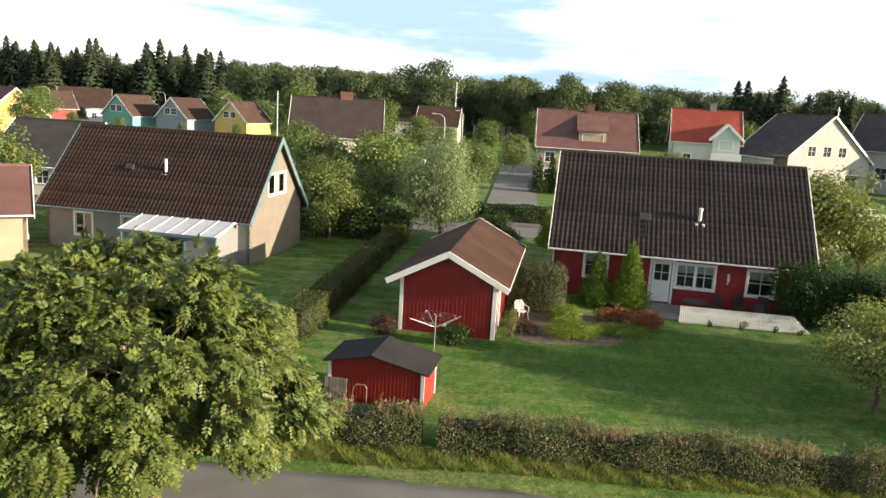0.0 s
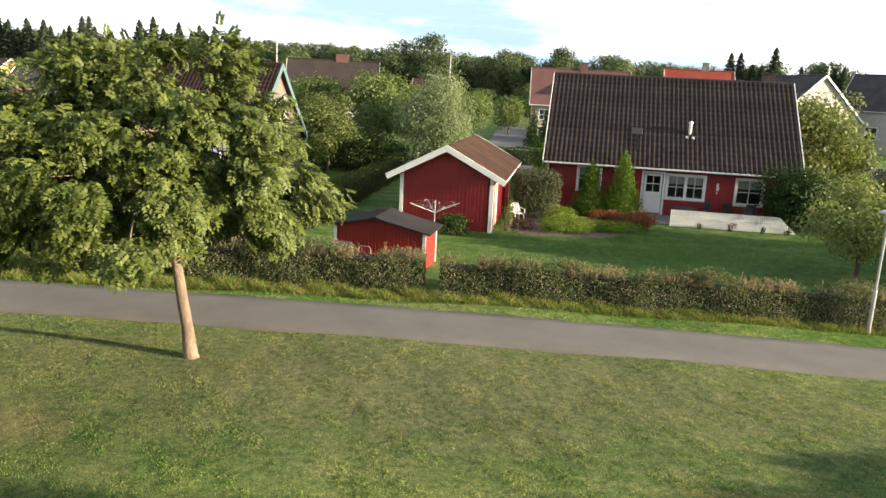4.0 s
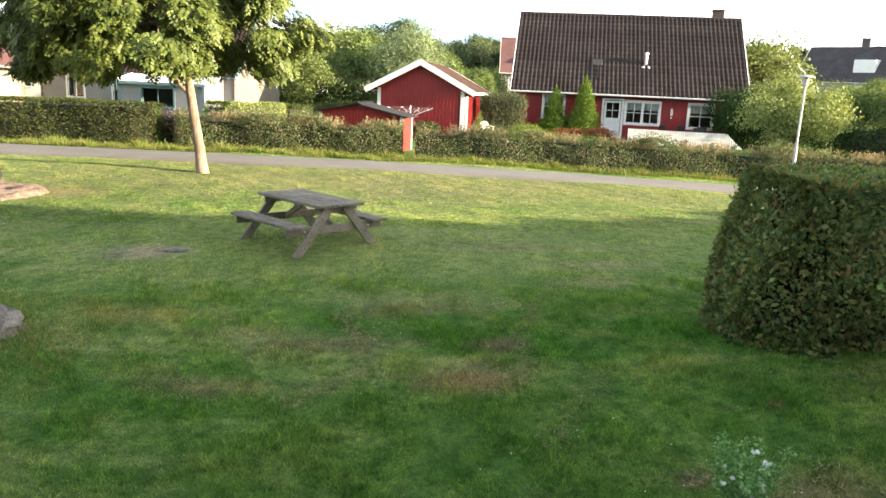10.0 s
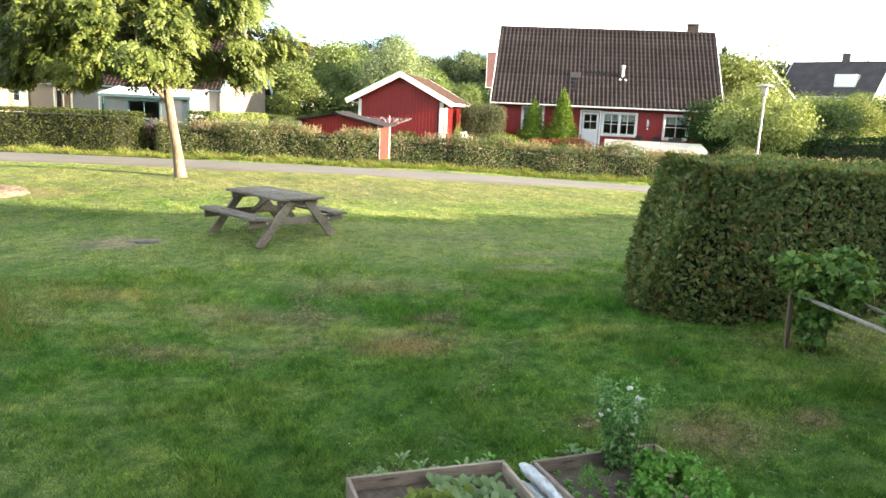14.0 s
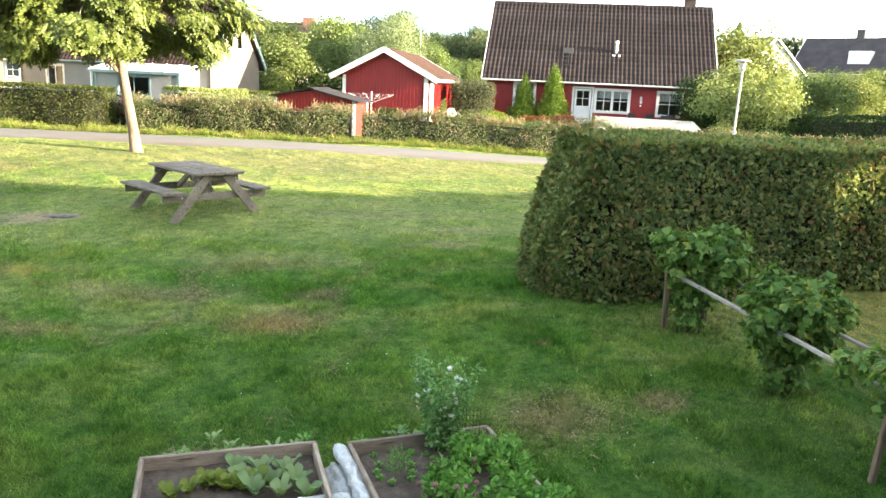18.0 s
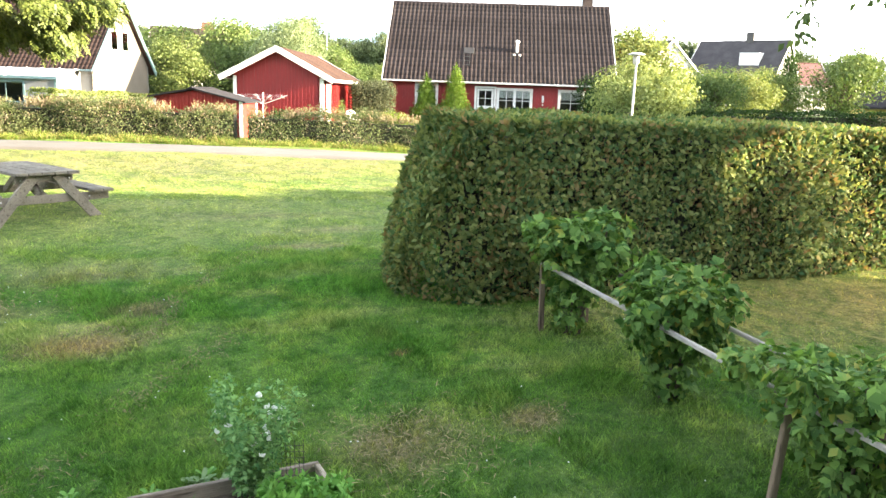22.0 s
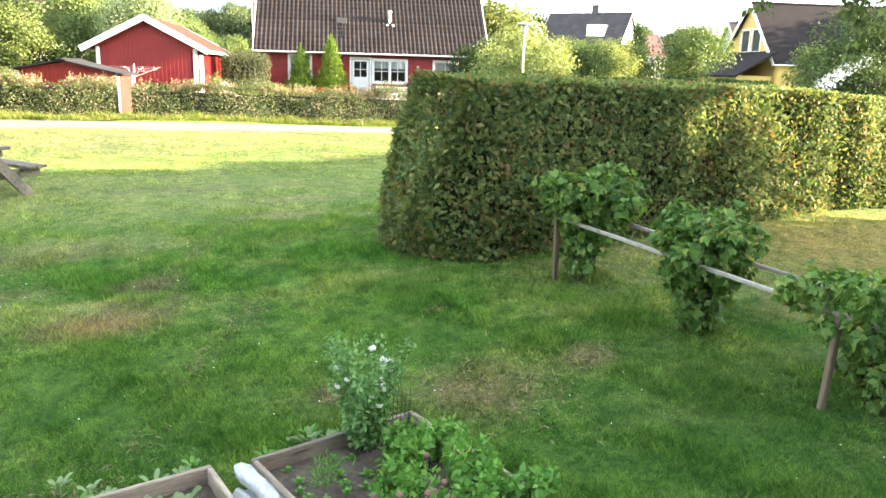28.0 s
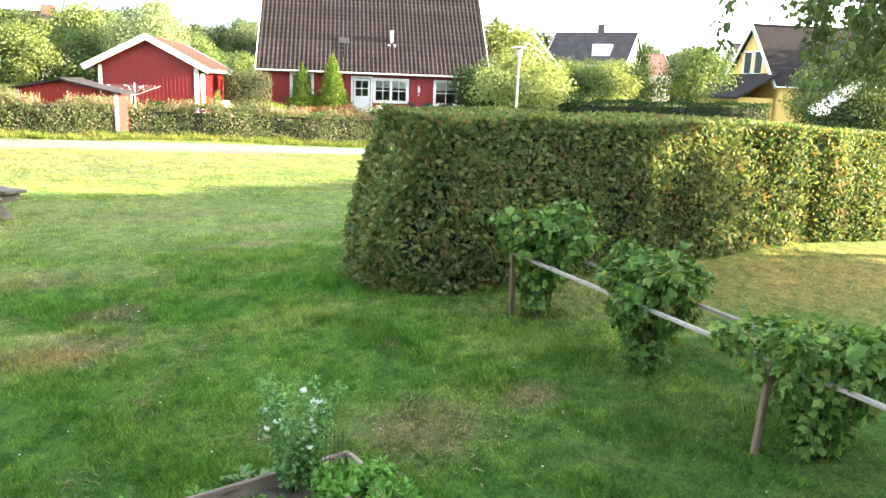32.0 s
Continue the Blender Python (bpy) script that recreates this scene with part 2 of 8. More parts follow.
def leaves(p, along, normal, length, width, fold=0.25, lobed=False):
    """Leaf blades: folded diamonds from p along a way."""
    along = unit(along)
    side = unit(np.cross(along, normal))
    nrm = np.cross(side, along)
    length, width = np.asarray(length)[:, None], np.asarray(width)[:, None]
    mid = p + along * length * (0.55 if lobed else 0.45) + nrm * width * fold * 0.5
    out = np.empty((len(p), 4, 3))
    out[:, 0], out[:, 2] = p, p + along * length - nrm * length * 0.12
    out[:, 1], out[:, 3] = mid + side * width / 2, mid - side * width / 2
    return out.reshape(-1, 3)


def ways(r, n):
    return unit(r.normal(size=(n, 3)))


def cloud(r, blobs, n, size, droop=0.35, shell=0.45, ratio=0.6):
    """Leaves over the outsides of lumps (x, y, z, rx, ry, rz)."""
    b = np.asarray(blobs, float)
    wgt = (b[:, 3] * b[:, 4] + b[:, 3] * b[:, 5] + b[:, 4] * b[:, 5])
    k = r.choice(len(b), n, p=wgt / wgt.sum())
    d = ways(r, n)
    rad = 1 - shell * r.random(n) ** 1.7
    rad *= 1 + 0.16 * np.sin(d[:, 0] * 5 + k) * np.sin(d[:, 1] * 6 + 2 * k) + 0.1 * np.sin(d[:, 2] * 9 + k)
    p = b[k, :3] + d * b[k, 3:] * rad[:, None]
    nrm = unit(d + 0.7 * ways(r, n) + np.array([0, 0, 0.35]))
    along = unit(np.cross(nrm, ways(r, n)) + d * 0.5 - np.array([0, 0, droop]))
    s = size * (0.6 + 0.8 * r.random(n))
    return leaves(p, along, nrm, s, s * ratio)


def lumps(r, centre, radii, count, lump):
    """Lumps that fill an egg-shaped crown unevenly."""
    c, q = np.asarray(centre, float), np.asarray(radii, float)
    d = ways(r, count)
    f = 0.25 + 0.7 * r.random(count) ** 0.6
    pos = c + d * q * f[:, None]
    s = lump * (0.65 + 0.7 * r.random(count))
    return np.column_stack([pos, s, s, s * 0.8])

# ---- materials ----
def material(name, build):
    m = bpy.data.materials.new(name)
    m.use_nodes = True
    nt = m.node_tree
    nt.nodes.clear()
    build(nt)
    return m


def node(nt, kind, **inputs):
    n = nt.nodes.new(kind)
    for k, v in inputs.items():
        n.inputs[k.replace("_", " ")].default_value = v
    return n


def coords(nt, scale=(1, 1, 1), world_space=False):
    mp = node(nt, "ShaderNodeMapping", Scale=scale)
    if world_space:
        g = nt.nodes.new("ShaderNodeNewGeometry")
        nt.links.new(g.outputs["Position"], mp.inputs["Vector"])
    else:
        tc = nt.nodes.new("ShaderNodeTexCoord")
        nt.links.new(tc.outputs["Object"], mp.inputs["Vector"])
    return mp.outputs["Vector"]


def noise_of(nt, vec, scale, detail=5.0, rough=0.55):
    n = node(nt, "ShaderNodeTexNoise", Scale=scale, Detail=detail, Roughness=rough)
    nt.links.new(vec, n.inputs["Vector"])
    return n.outputs["Fac"]


def ramp(nt, fac, stops):
    r = nt.nodes.new("ShaderNodeValToRGB")
    e = r.color_ramp.elements
    while len(e) < len(stops):
        e.new(0.5)
    for el, (pos, col) in zip(e, stops):
        el.position = pos
        el.color = (*col, 1) if len(col) == 3 else col
    nt.links.new(fac, r.inputs["Fac"])
    return r.outputs["Color"]


def blend(nt, fac, a, b, mode="MIX"):
    m = nt.nodes.new("ShaderNodeMix")
    m.data_type, m.blend_type = "RGBA", mode
    for sock, v in (("Factor", fac), ("A", a), ("B", b)):
        s = [i for i in m.inputs if i.name == sock and i.type == ("VALUE" if sock == "Factor" else "RGBA")][0]
        if hasattr(v, "is_output"):
            nt.links.new(v, s)
        elif sock == "Factor":
            s.default_value = v
        else:
            s.default_value = (*v, 1)
    return [o for o in m.outputs if o.type == "RGBA"][0]


def finish(nt, color, rough=0.7, bump=None, strength=0.3, dist=0.01, metal=0.0, spec=0.5):
    p = node(nt, "ShaderNodeBsdfPrincipled", Roughness=rough, Metallic=metal)
    p.inputs["Specular IOR Level"].default_value = spec
    if hasattr(color, "is_output"):
        nt.links.new(color, p.inputs["Base Color"])
    else:
        p.inputs["Base Color"].default_value = (*color, 1)
    if bump is not None:
        b = node(nt, "ShaderNodeBump", Strength=strength, Distance=dist)
        nt.links.new(bump, b.inputs["Height"])
        nt.links.new(b.outputs["Normal"], p.inputs["Normal"])
    o = nt.nodes.new("ShaderNodeOutputMaterial")
    nt.links.new(p.outputs["BSDF"], o.inputs["Surface"])
    return p


def plain(name, a, b, scale=3.0, fine=40.0, rough=0.7, strength=0.25, stretch=(1, 1, 1), metal=0.0, dist=0.006, spec=0.5):
    """Two tones mixed in large stains and fine grain."""
    def build(nt):
        v = coords(nt, stretch)
        big, small = noise_of(nt, v, scale, 4), noise_of(nt, v, fine, 6, 0.65)
        c = ramp(nt, big, [(0.3, a), (0.7, b)])
        shade = ramp(nt, small, [(0.25, (0.72, 0.72, 0.72)), (0.75, (1.12, 1.12, 1.12))])
        finish(nt, blend(nt, 1.0, c, shade, "MULTIPLY"), rough, small, strength, dist, metal, spec)
    return material(name, build)


def board_paint(name, a, b, rough=0.6):
    """Painted vertical boards with weathered streaks."""
    def build(nt):
        v = coords(nt, (1, 1, 0.07))
        streak = noise_of(nt, v, 14, 6, 0.6)
        v2 = coords(nt)
        big = noise_of(nt, v2, 0.9, 3)
        c = ramp(nt, big, [(0.3, a), (0.7, b)])
        s = ramp(nt, streak, [(0.2, (0.70, 0.68, 0.68)), (0.8, (1.15, 1.12, 1.1))])
        finish(nt, blend(nt, 1.0, c, s, "MULTIPLY"), rough, streak, 0.2, 0.004)
    return material(name, build)


def old_wood(name, a, b, stretch, rough=0.85):
    """Weathered timber: each board its own tone, grey grain, dark cracks and stains."""
    def build(nt):
        oi = nt.nodes.new("ShaderNodeObjectInfo")
        v = coords(nt, stretch)
        grain, big = noise_of(nt, v, 9, 8, 0.7), noise_of(nt, coords(nt), 2.4, 5, 0.6)
        crack = noise_of(nt, v, 3.1, 3, 0.5)
        c = ramp(nt, grain, [(0.25, a), (0.72, b)])
        c = blend(nt, 1.0, c, ramp(nt, big, [(0.3, (0.62, 0.60, 0.58)), (0.7, (1.15, 1.14, 1.12))]), "MULTIPLY")
        c = blend(nt, 1.0, c, ramp(nt, oi.outputs["Random"], [(0.0, (0.78, 0.77, 0.76)), (1.0, (1.18, 1.17, 1.15))]), "MULTIPLY")
        c = blend(nt, ramp(nt, crack, [(0.30, (0.85, 0.85, 0.85)), (0.40, (0, 0, 0))]), c, tuple(x * 0.35 for x in a))
        finish(nt, c, rough, grain, 0.6, 0.006, 0, 0.2)
    return material(name, build)


def leaf_paint(name, dark, light, dry=None, dry_share=0.0, gloss=0.45, through=0.35, sheen=0.16):
    """Leaves: each its own tone, partly letting light through."""
    def build(nt):
        g = nt.nodes.new("ShaderNodeNewGeometry")
        oi = nt.nodes.new("ShaderNodeObjectInfo")
        c = ramp(nt, g.outputs["Random Per Island"], [(0.0, dark), (0.75, light), (1.0, tuple(min(1, x * 1.25) for x in light))])
        v = coords(nt)
        big = noise_of(nt, v, 0.8, 3)
        tone = ramp(nt, big, [(0.3, (0.72, 0.76, 0.70)), (0.7, (1.15, 1.12, 1.05))])
        c = blend(nt, 1.0, c, tone, "MULTIPLY")
        own = ramp(nt, oi.outputs["Random"], [(0.0, (0.82, 0.86, 0.8)), (1.0, (1.15, 1.1, 1.05))])
        c = blend(nt, 1.0, c, own, "MULTIPLY")
        if dry is not None:
            fl = noise_of(nt, v, 3.1, 4)
            f2 = nt.nodes.new("ShaderNodeMath")
            f2.operation = "MULTIPLY"
            nt.links.new(fl, f2.inputs[0])
            nt.links.new(g.outputs["Random Per Island"], f2.inputs[1])
            k = ramp(nt, f2.outputs[0], [(max(0.0, 0.46 - dry_share), (0, 0, 0)), (0.55 - dry_share * 0.6, (1, 1, 1))])
            c = blend(nt, k, c, dry)
        p = node(nt, "ShaderNodeBsdfPrincipled", Roughness=gloss)
        p.inputs["Specular IOR Level"].default_value = sheen
        nt.links.new(c, p.inputs["Base Color"])
        t = nt.nodes.new("ShaderNodeBsdfTranslucent")
        warm = blend(nt, 1.0, c, (1.25, 1.2, 0.7), "MULTIPLY")
        nt.links.new(warm, t.inputs["Color"])
        mx = nt.nodes.new("ShaderNodeMixShader")
        mx.inputs["Fac"].default_value = through
        nt.links.new(p.outputs["BSDF"], mx.inputs[1])
        nt.links.new(t.outputs["BSDF"], mx.inputs[2])
        o = nt.nodes.new("ShaderNodeOutputMaterial")
        nt.links.new(mx.outputs["Shader"], o.inputs["Surface"])
    return material(name, build)


# worn and dry lawn places, painted sun and shade: centre, half-axes, tint, strength
# entry 0 paints the sunlit band's straw tone, entry 2 the garden's shade
WORN_AND_LIGHT = [(-1.0, 11.2, 30.0, 9.0, (0.226, 0.228, 0.134), 0.95), (-0.5, 4.4, 11.5, 4.4, (0.350, 0.385, 0.150), 0.74), (8.0, 27.0, 18.0, 9.5, (0.085, 0.175, 0.030), 0.85), (-8.2, 7.2, 5.6, 4.4, (0.135, 0.170, 0.062), 0.6), (0.8, -3.6, 11.0, 4.8, (0.082, 0.186, 0.041), 0.66), (4.3, -3.0, 2.6, 2.0, (0.084, 0.176, 0.042), 0.60), (-4.6, 3.7, 1.15, 0.75, (0.39, 0.325, 0.24), 1.0), (0.0, -0.38, 0.85, 0.42, (0.325, 0.24, 0.137), 0.95), (-0.6, 1.5, 1.7, 0.5, (0.247, 0.234, 0.13), 0.8),
        (2.6, -2.25, 0.75, 0.60, (0.27, 0.235, 0.125), 0.75), (3.5, -2.12, 0.42, 0.26, (0.299, 0.247, 0.143), 0.9), (-3.7, 1.2, 1.5, 0.5, (0.338, 0.305, 0.117), 0.85), (2.66, -1.0, 0.15, 0.10, (0.250, 0.160, 0.095), 0.8),
        # the last one here: dry straw ground, widened and brightened to read as sunlit
        (-7.9, 8.4, 1.6, 1.4, (0.286, 0.234, 0.143), 0.65), (1.7, 2.3, 0.95, 0.26, (0.338, 0.299, 0.156), 0.9), (-1.6, 0.5, 1.8, 0.38, (0.26, 0.24, 0.137), 0.8), (8.2, -0.3, 5.2, 2.2, (0.494, 0.380, 0.15), 0.95),
        (0.3, 0.35, 0.55, 0.30, (0.221, 0.189, 0.124), 0.85), (-2.4, -0.5, 1.4, 0.35, (0.247, 0.221, 0.13), 0.7), (1.6, -2.0, 0.25, 0.16, (0.286, 0.234, 0.13), 0.9), (-0.1, -2.75, 0.5, 0.16, (0.26, 0.215, 0.13), 0.85),
        (4.6, 6.9, 2.8, 0.4, (0.351, 0.305, 0.13), 0.8), (1.0, 4.3, 2.6, 0.5, (0.24, 0.24, 0.124), 0.7), (-5.5, -1.2, 2.2, 0.6, (0.221, 0.215, 0.111), 0.7), (5.8, -1.9, 1.0, 0.5, (0.312, 0.254, 0.13), 0.8),
        (-2.4, 0.8, 1.3, 0.35, (0.31, 0.30, 0.15), 0.8), (2.0, 3.2, 1.5, 0.4, (0.37, 0.35, 0.18), 0.85), (-0.8, 1.8, 1.6, 0.4, (0.30, 0.32, 0.15), 0.7)]


def lawn_colour(nt):
    """Mown grass: fresh and dry stretches, mowing streaks, worn places, painted sun and shade."""
    v = coords(nt, (1, 1, 1), True)
    big, mid = noise_of(nt, v, 0.16, 4, 0.6), noise_of(nt, v, 1.1, 5, 0.65)
    streak = noise_of(nt, coords(nt, (1.4, 0.35, 1), True), 1.3, 4, 0.6)
    c = ramp(nt, big, [(0.32, (0.076, 0.186, 0.036)), (0.50, (0.114, 0.228, 0.052)), (0.70, (0.185, 0.272, 0.080))])
    mow = noise_of(nt, coords(nt, (0.62, 1.05, 1), True), 1.2, 6, 0.66)
    c = blend(nt, ramp(nt, mow, [(0.49, (0, 0, 0)), (0.64, (0.6, 0.6, 0.6))]), c, (0.315, 0.328, 0.132))
    c = blend(nt, ramp(nt, mid, [(0.58, (0, 0, 0)), (0.76, (0.5, 0.5, 0.5))]), c, (0.280, 0.265, 0.135))
    lanes = node(nt, "ShaderNodeMapping", Rotation=(0, 0, radians(56)), Scale=(2.6, 0.34, 1))
    lanes.vector_type = "TEXTURE"
    nt.links.new(v, lanes.inputs["Vector"])
    mown = noise_of(nt, lanes.outputs["Vector"], 1.0, 6, 0.6)
    c = blend(nt, 1.0, c, ramp(nt, mown, [(0.36, (0.82, 0.90, 0.78)), (0.5, (1.04, 1.04, 1.02)), (0.64, (1.32, 1.22, 1.22))]), "MULTIPLY")
    swath = noise_of(nt, coords(nt, (0.30, 0.95, 1), True), 1.0, 7, 0.62)
    c = blend(nt, ramp(nt, swath, [(0.50, (0, 0, 0)), (0.62, (0.75, 0.75, 0.75))]), c, (0.305, 0.345, 0.160))
    c = blend(nt, ramp(nt, swath, [(0.36, (0.5, 0.5, 0.5)), (0.46, (0, 0, 0))]), c, (0.055, 0.165, 0.027))
    rim = noise_of(nt, v, 3.2, 5, 0.7)
    for cx, cy, rx, ry, tint, most in WORN_AND_LIGHT:
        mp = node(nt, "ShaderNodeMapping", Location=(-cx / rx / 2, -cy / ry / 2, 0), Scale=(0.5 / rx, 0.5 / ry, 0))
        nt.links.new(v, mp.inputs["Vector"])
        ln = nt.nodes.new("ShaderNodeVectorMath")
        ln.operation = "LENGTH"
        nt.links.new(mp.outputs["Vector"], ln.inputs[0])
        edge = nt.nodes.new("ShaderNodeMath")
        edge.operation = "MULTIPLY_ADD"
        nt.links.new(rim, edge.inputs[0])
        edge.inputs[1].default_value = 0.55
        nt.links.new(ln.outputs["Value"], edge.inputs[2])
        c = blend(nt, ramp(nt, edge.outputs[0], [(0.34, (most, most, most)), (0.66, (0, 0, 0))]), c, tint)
    tufts = noise_of(nt, v, 6.5, 6, 0.68)
    c = blend(nt, 1.0, c, ramp(nt, tufts, [(0.36, (0.62, 0.76, 0.54)), (0.50, (1.08, 1.08, 1.04)), (0.66, (1.48, 1.38, 1.25))]), "MULTIPLY")
    return blend(nt, 1.0, c, ramp(nt, streak, [(0.35, (0.80, 0.86, 0.84)), (0.7, (1.18, 1.1, 1.15))]), "MULTIPLY")


def grass_ground(nt):
    fine = noise_of(nt, coords(nt, (1, 1, 1), True), 26, 6, 0.7)
    f = ramp(nt, fine, [(0.25, (0.30, 0.33, 0.26)), (0.75, (0.80, 0.82, 0.74))])
    finish(nt, blend(nt, 1.0, lawn_colour(nt), f, "MULTIPLY"), 0.9, fine, 0.9, 0.03, 0, 0.15)


def grass_blade(nt):
    g = nt.nodes.new("ShaderNodeNewGeometry")
    tone = ramp(nt, g.outputs["Random Per Island"], [(0.0, (0.62, 0.72, 0.52)), (0.5, (1.05, 1.10, 0.9)), (0.9, (1.40, 1.45, 1.15)), (0.97, (1.65, 1.6, 1.3)), (1.0, (1.9, 1.75, 1.4))])
    c = blend(nt, 1.0, lawn_colour(nt), tone, "MULTIPLY")
    p = node(nt, "ShaderNodeBsdfPrincipled", Roughness=0.65)
    p.inputs["Specular IOR Level"].default_value = 0.2
    nt.links.new(c, p.inputs["Base Color"])
    t = nt.nodes.new("ShaderNodeBsdfTranslucent")
    nt.links.new(blend(nt, 1.0, c, (1.1, 1.1, 0.85), "MULTIPLY"), t.inputs["Color"])
    mx = nt.nodes.new("ShaderNodeMixShader")
    mx.inputs["Fac"].default_value = 0.45
    nt.links.new(p.outputs["BSDF"], mx.inputs[1])
    nt.links.new(t.outputs["BSDF"], mx.inputs[2])
    o = nt.nodes.new("ShaderNodeOutputMaterial")
    nt.links.new(mx.outputs["Shader"], o.inputs["Surface"])


def glass_build(nt):
    lw = node(nt, "ShaderNodeFresnel", IOR=1.5)
    tr = nt.nodes.new("ShaderNodeBsdfTransparent")
    tr.inputs["Color"].default_value = (0.82, 0.86, 0.86, 1)
    gl = node(nt, "ShaderNodeBsdfGlossy", Roughness=0.02)
    gl.inputs["Color"].default_value = (0.95, 0.95, 0.95, 1)
    mx = nt.nodes.new("ShaderNodeMixShader")
    nt.links.new(lw.outputs["Fac"], mx.inputs["Fac"])
    nt.links.new(tr.outputs["BSDF"], mx.inputs[1])
    nt.links.new(gl.outputs["BSDF"], mx.inputs[2])
    o = nt.nodes.new("ShaderNodeOutputMaterial")
    nt.links.new(mx.outputs["Shader"], o.inputs["Surface"])


def tile_build(a, b, moss=(0.06, 0.07, 0.03), share=0.66):
    def build(nt):
        oi = nt.nodes.new("ShaderNodeObjectInfo")
        g = nt.nodes.new("ShaderNodeNewGeometry")
        v = coords(nt, (1, 1, 1), True)
        big, fine = noise_of(nt, v, 0.7, 4), noise_of(nt, v, 30, 6, 0.7)
        c = ramp(nt, big, [(0.3, a), (0.7, b)])
        for src in (oi.outputs["Random"], g.outputs["Random Per Island"]):
            c = blend(nt, 1.0, c, ramp(nt, src, [(0.0, (0.82, 0.82, 0.82)), (1.0, (1.15, 1.13, 1.12))]), "MULTIPLY")
        c = blend(nt, 1.0, c, ramp(nt, fine, [(0.2, (0.7, 0.7, 0.7)), (0.8, (1.2, 1.2, 1.2))]), "MULTIPLY")
        c = blend(nt, ramp(nt, noise_of(nt, v, 1.9, 6, 0.7), [(share, (0, 0, 0)), (share + 0.15, (1, 1, 1))]), c, moss)
        finish(nt, c, 0.9, fine, 0.4, 0.008, 0, 0.15)
    return build


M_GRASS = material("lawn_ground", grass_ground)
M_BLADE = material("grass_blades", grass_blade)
M_STRAW = leaf_paint("dry_clippings", (0.11, 0.095, 0.06), (0.30, 0.25, 0.16), None, 0, 0.7, 0.2)
M_LONG = leaf_paint("rough_grass", (0.08, 0.15, 0.025), (0.21, 0.28, 0.06), (0.30, 0.25, 0.11), 0.2, 0.6, 0.3)
M_ASPHALT = plain("old_asphalt", (0.140, 0.132, 0.120), (0.180, 0.170, 0.154), 0.8, 55, 0.9, 0.5)
M_STREET = plain("street_asphalt", (0.14, 0.135, 0.13), (0.17, 0.165, 0.16), 0.4, 40, 0.9, 0.4)
M_SAND = plain("pit_sand", (0.150, 0.105, 0.078), (0.430, 0.320, 0.240), 9.0, 30, 0.95, 1.0, dist=0.10)
M_SOIL = plain("garden_soil", (0.065, 0.050, 0.039), (0.190, 0.150, 0.118), 6.0, 26, 0.95, 1.0, dist=0.05)
M_ROCK = plain("grey_rock", (0.085, 0.078, 0.074), (0.42, 0.37, 0.32), 3.4, 18, 0.85, 1.0, dist=0.06)
M_RED = board_paint("falu_red_paint", (0.215, 0.011, 0.012), (0.265, 0.016, 0.016))
M_SHEDRED = board_paint("shed_red_paint", (0.300, 0.020, 0.014), (0.370, 0.030, 0.020))
M_WHITE = plain("white_paint", (0.74, 0.74, 0.72), (0.82, 0.82, 0.80), 2.0, 30, 0.5, 0.12)
M_GREYWALL = plain("grey_render", (0.195, 0.198, 0.202), (0.235, 0.238, 0.240), 1.2, 60, 0.9, 0.3)
M_PINKGABLE = plain("warm_grey_render", (0.180, 0.157, 0.128), (0.220, 0.192, 0.158), 1.0, 60, 0.9, 0.3)
M_TEAL = plain("blue_green_paint", (0.10, 0.17, 0.19), (0.14, 0.22, 0.23), 2.0, 30, 0.5, 0.12)
M_TILE = material("brown_roof_tiles", tile_build((0.040, 0.032, 0.031), (0.057, 0.046, 0.045)))
M_TILE2 = material("dull_brown_roof_tiles", tile_build((0.048, 0.031, 0.027), (0.070, 0.046, 0.039)))
M_TILE_BROWN = material("dark_brown_roof_sheet", tile_build((0.016, 0.0140, 0.0155), (0.025, 0.0215, 0.0235)))
M_TILE_OLD = material("faded_red_roof_tiles", tile_build((0.135, 0.072, 0.068), (0.180, 0.100, 0.094)))
M_TILE_RED = material("bright_red_roof_tiles", tile_build((0.255, 0.056, 0.040), (0.32, 0.078, 0.056), share=0.8))
M_TILE_DARK = material("dark_grey_roof_tiles", tile_build((0.050, 0.047, 0.050), (0.075, 0.070, 0.072)))
M_FELT_BR = material("brown_roof_felt", tile_build((0.048, 0.027, 0.019), (0.075, 0.041, 0.028), (0.045, 0.036, 0.024), 0.62))
M_FELT_DK = material("dark_roof_felt", tile_build((0.022, 0.021, 0.023), (0.036, 0.034, 0.036), share=0.75))
M_METAL = plain("galvanised_steel", (0.55, 0.56, 0.57), (0.66, 0.67, 0.68), 3, 50, 0.38, 0.05, metal=0.9)
M_LAMPPOST = plain("pale_painted_steel", (0.40, 0.395, 0.38), (0.50, 0.495, 0.48), 2, 40, 0.5, 0.05)
M_BLACKMETAL = plain("black_metal", (0.030, 0.028, 0.026), (0.045, 0.042, 0.040), 3, 50, 0.5, 0.1)
M_BRICK = plain("chimney_brick", (0.125, 0.062, 0.048), (0.175, 0.088, 0.066), 4, 40, 0.9, 0.5)
M_BROWNBRICK = plain("dark_brown_brick", (0.055, 0.038, 0.032), (0.085, 0.058, 0.048), 4, 40, 0.9, 0.5)
M_GLASS = material("window_glass", glass_build)
M_DARKGLASS = plain("dark_far_glass", (0.035, 0.042, 0.048), (0.060, 0.068, 0.075), 1, 5, 0.08, 0.0)
M_INSIDE = plain("dim_room", (0.16, 0.15, 0.14), (0.20, 0.19, 0.18), 2, 20, 0.9, 0.1)
M_CURTAIN = plain("pale_curtain", (0.62, 0.60, 0.56), (0.70, 0.68, 0.64), 3, 30, 0.9, 0.2)
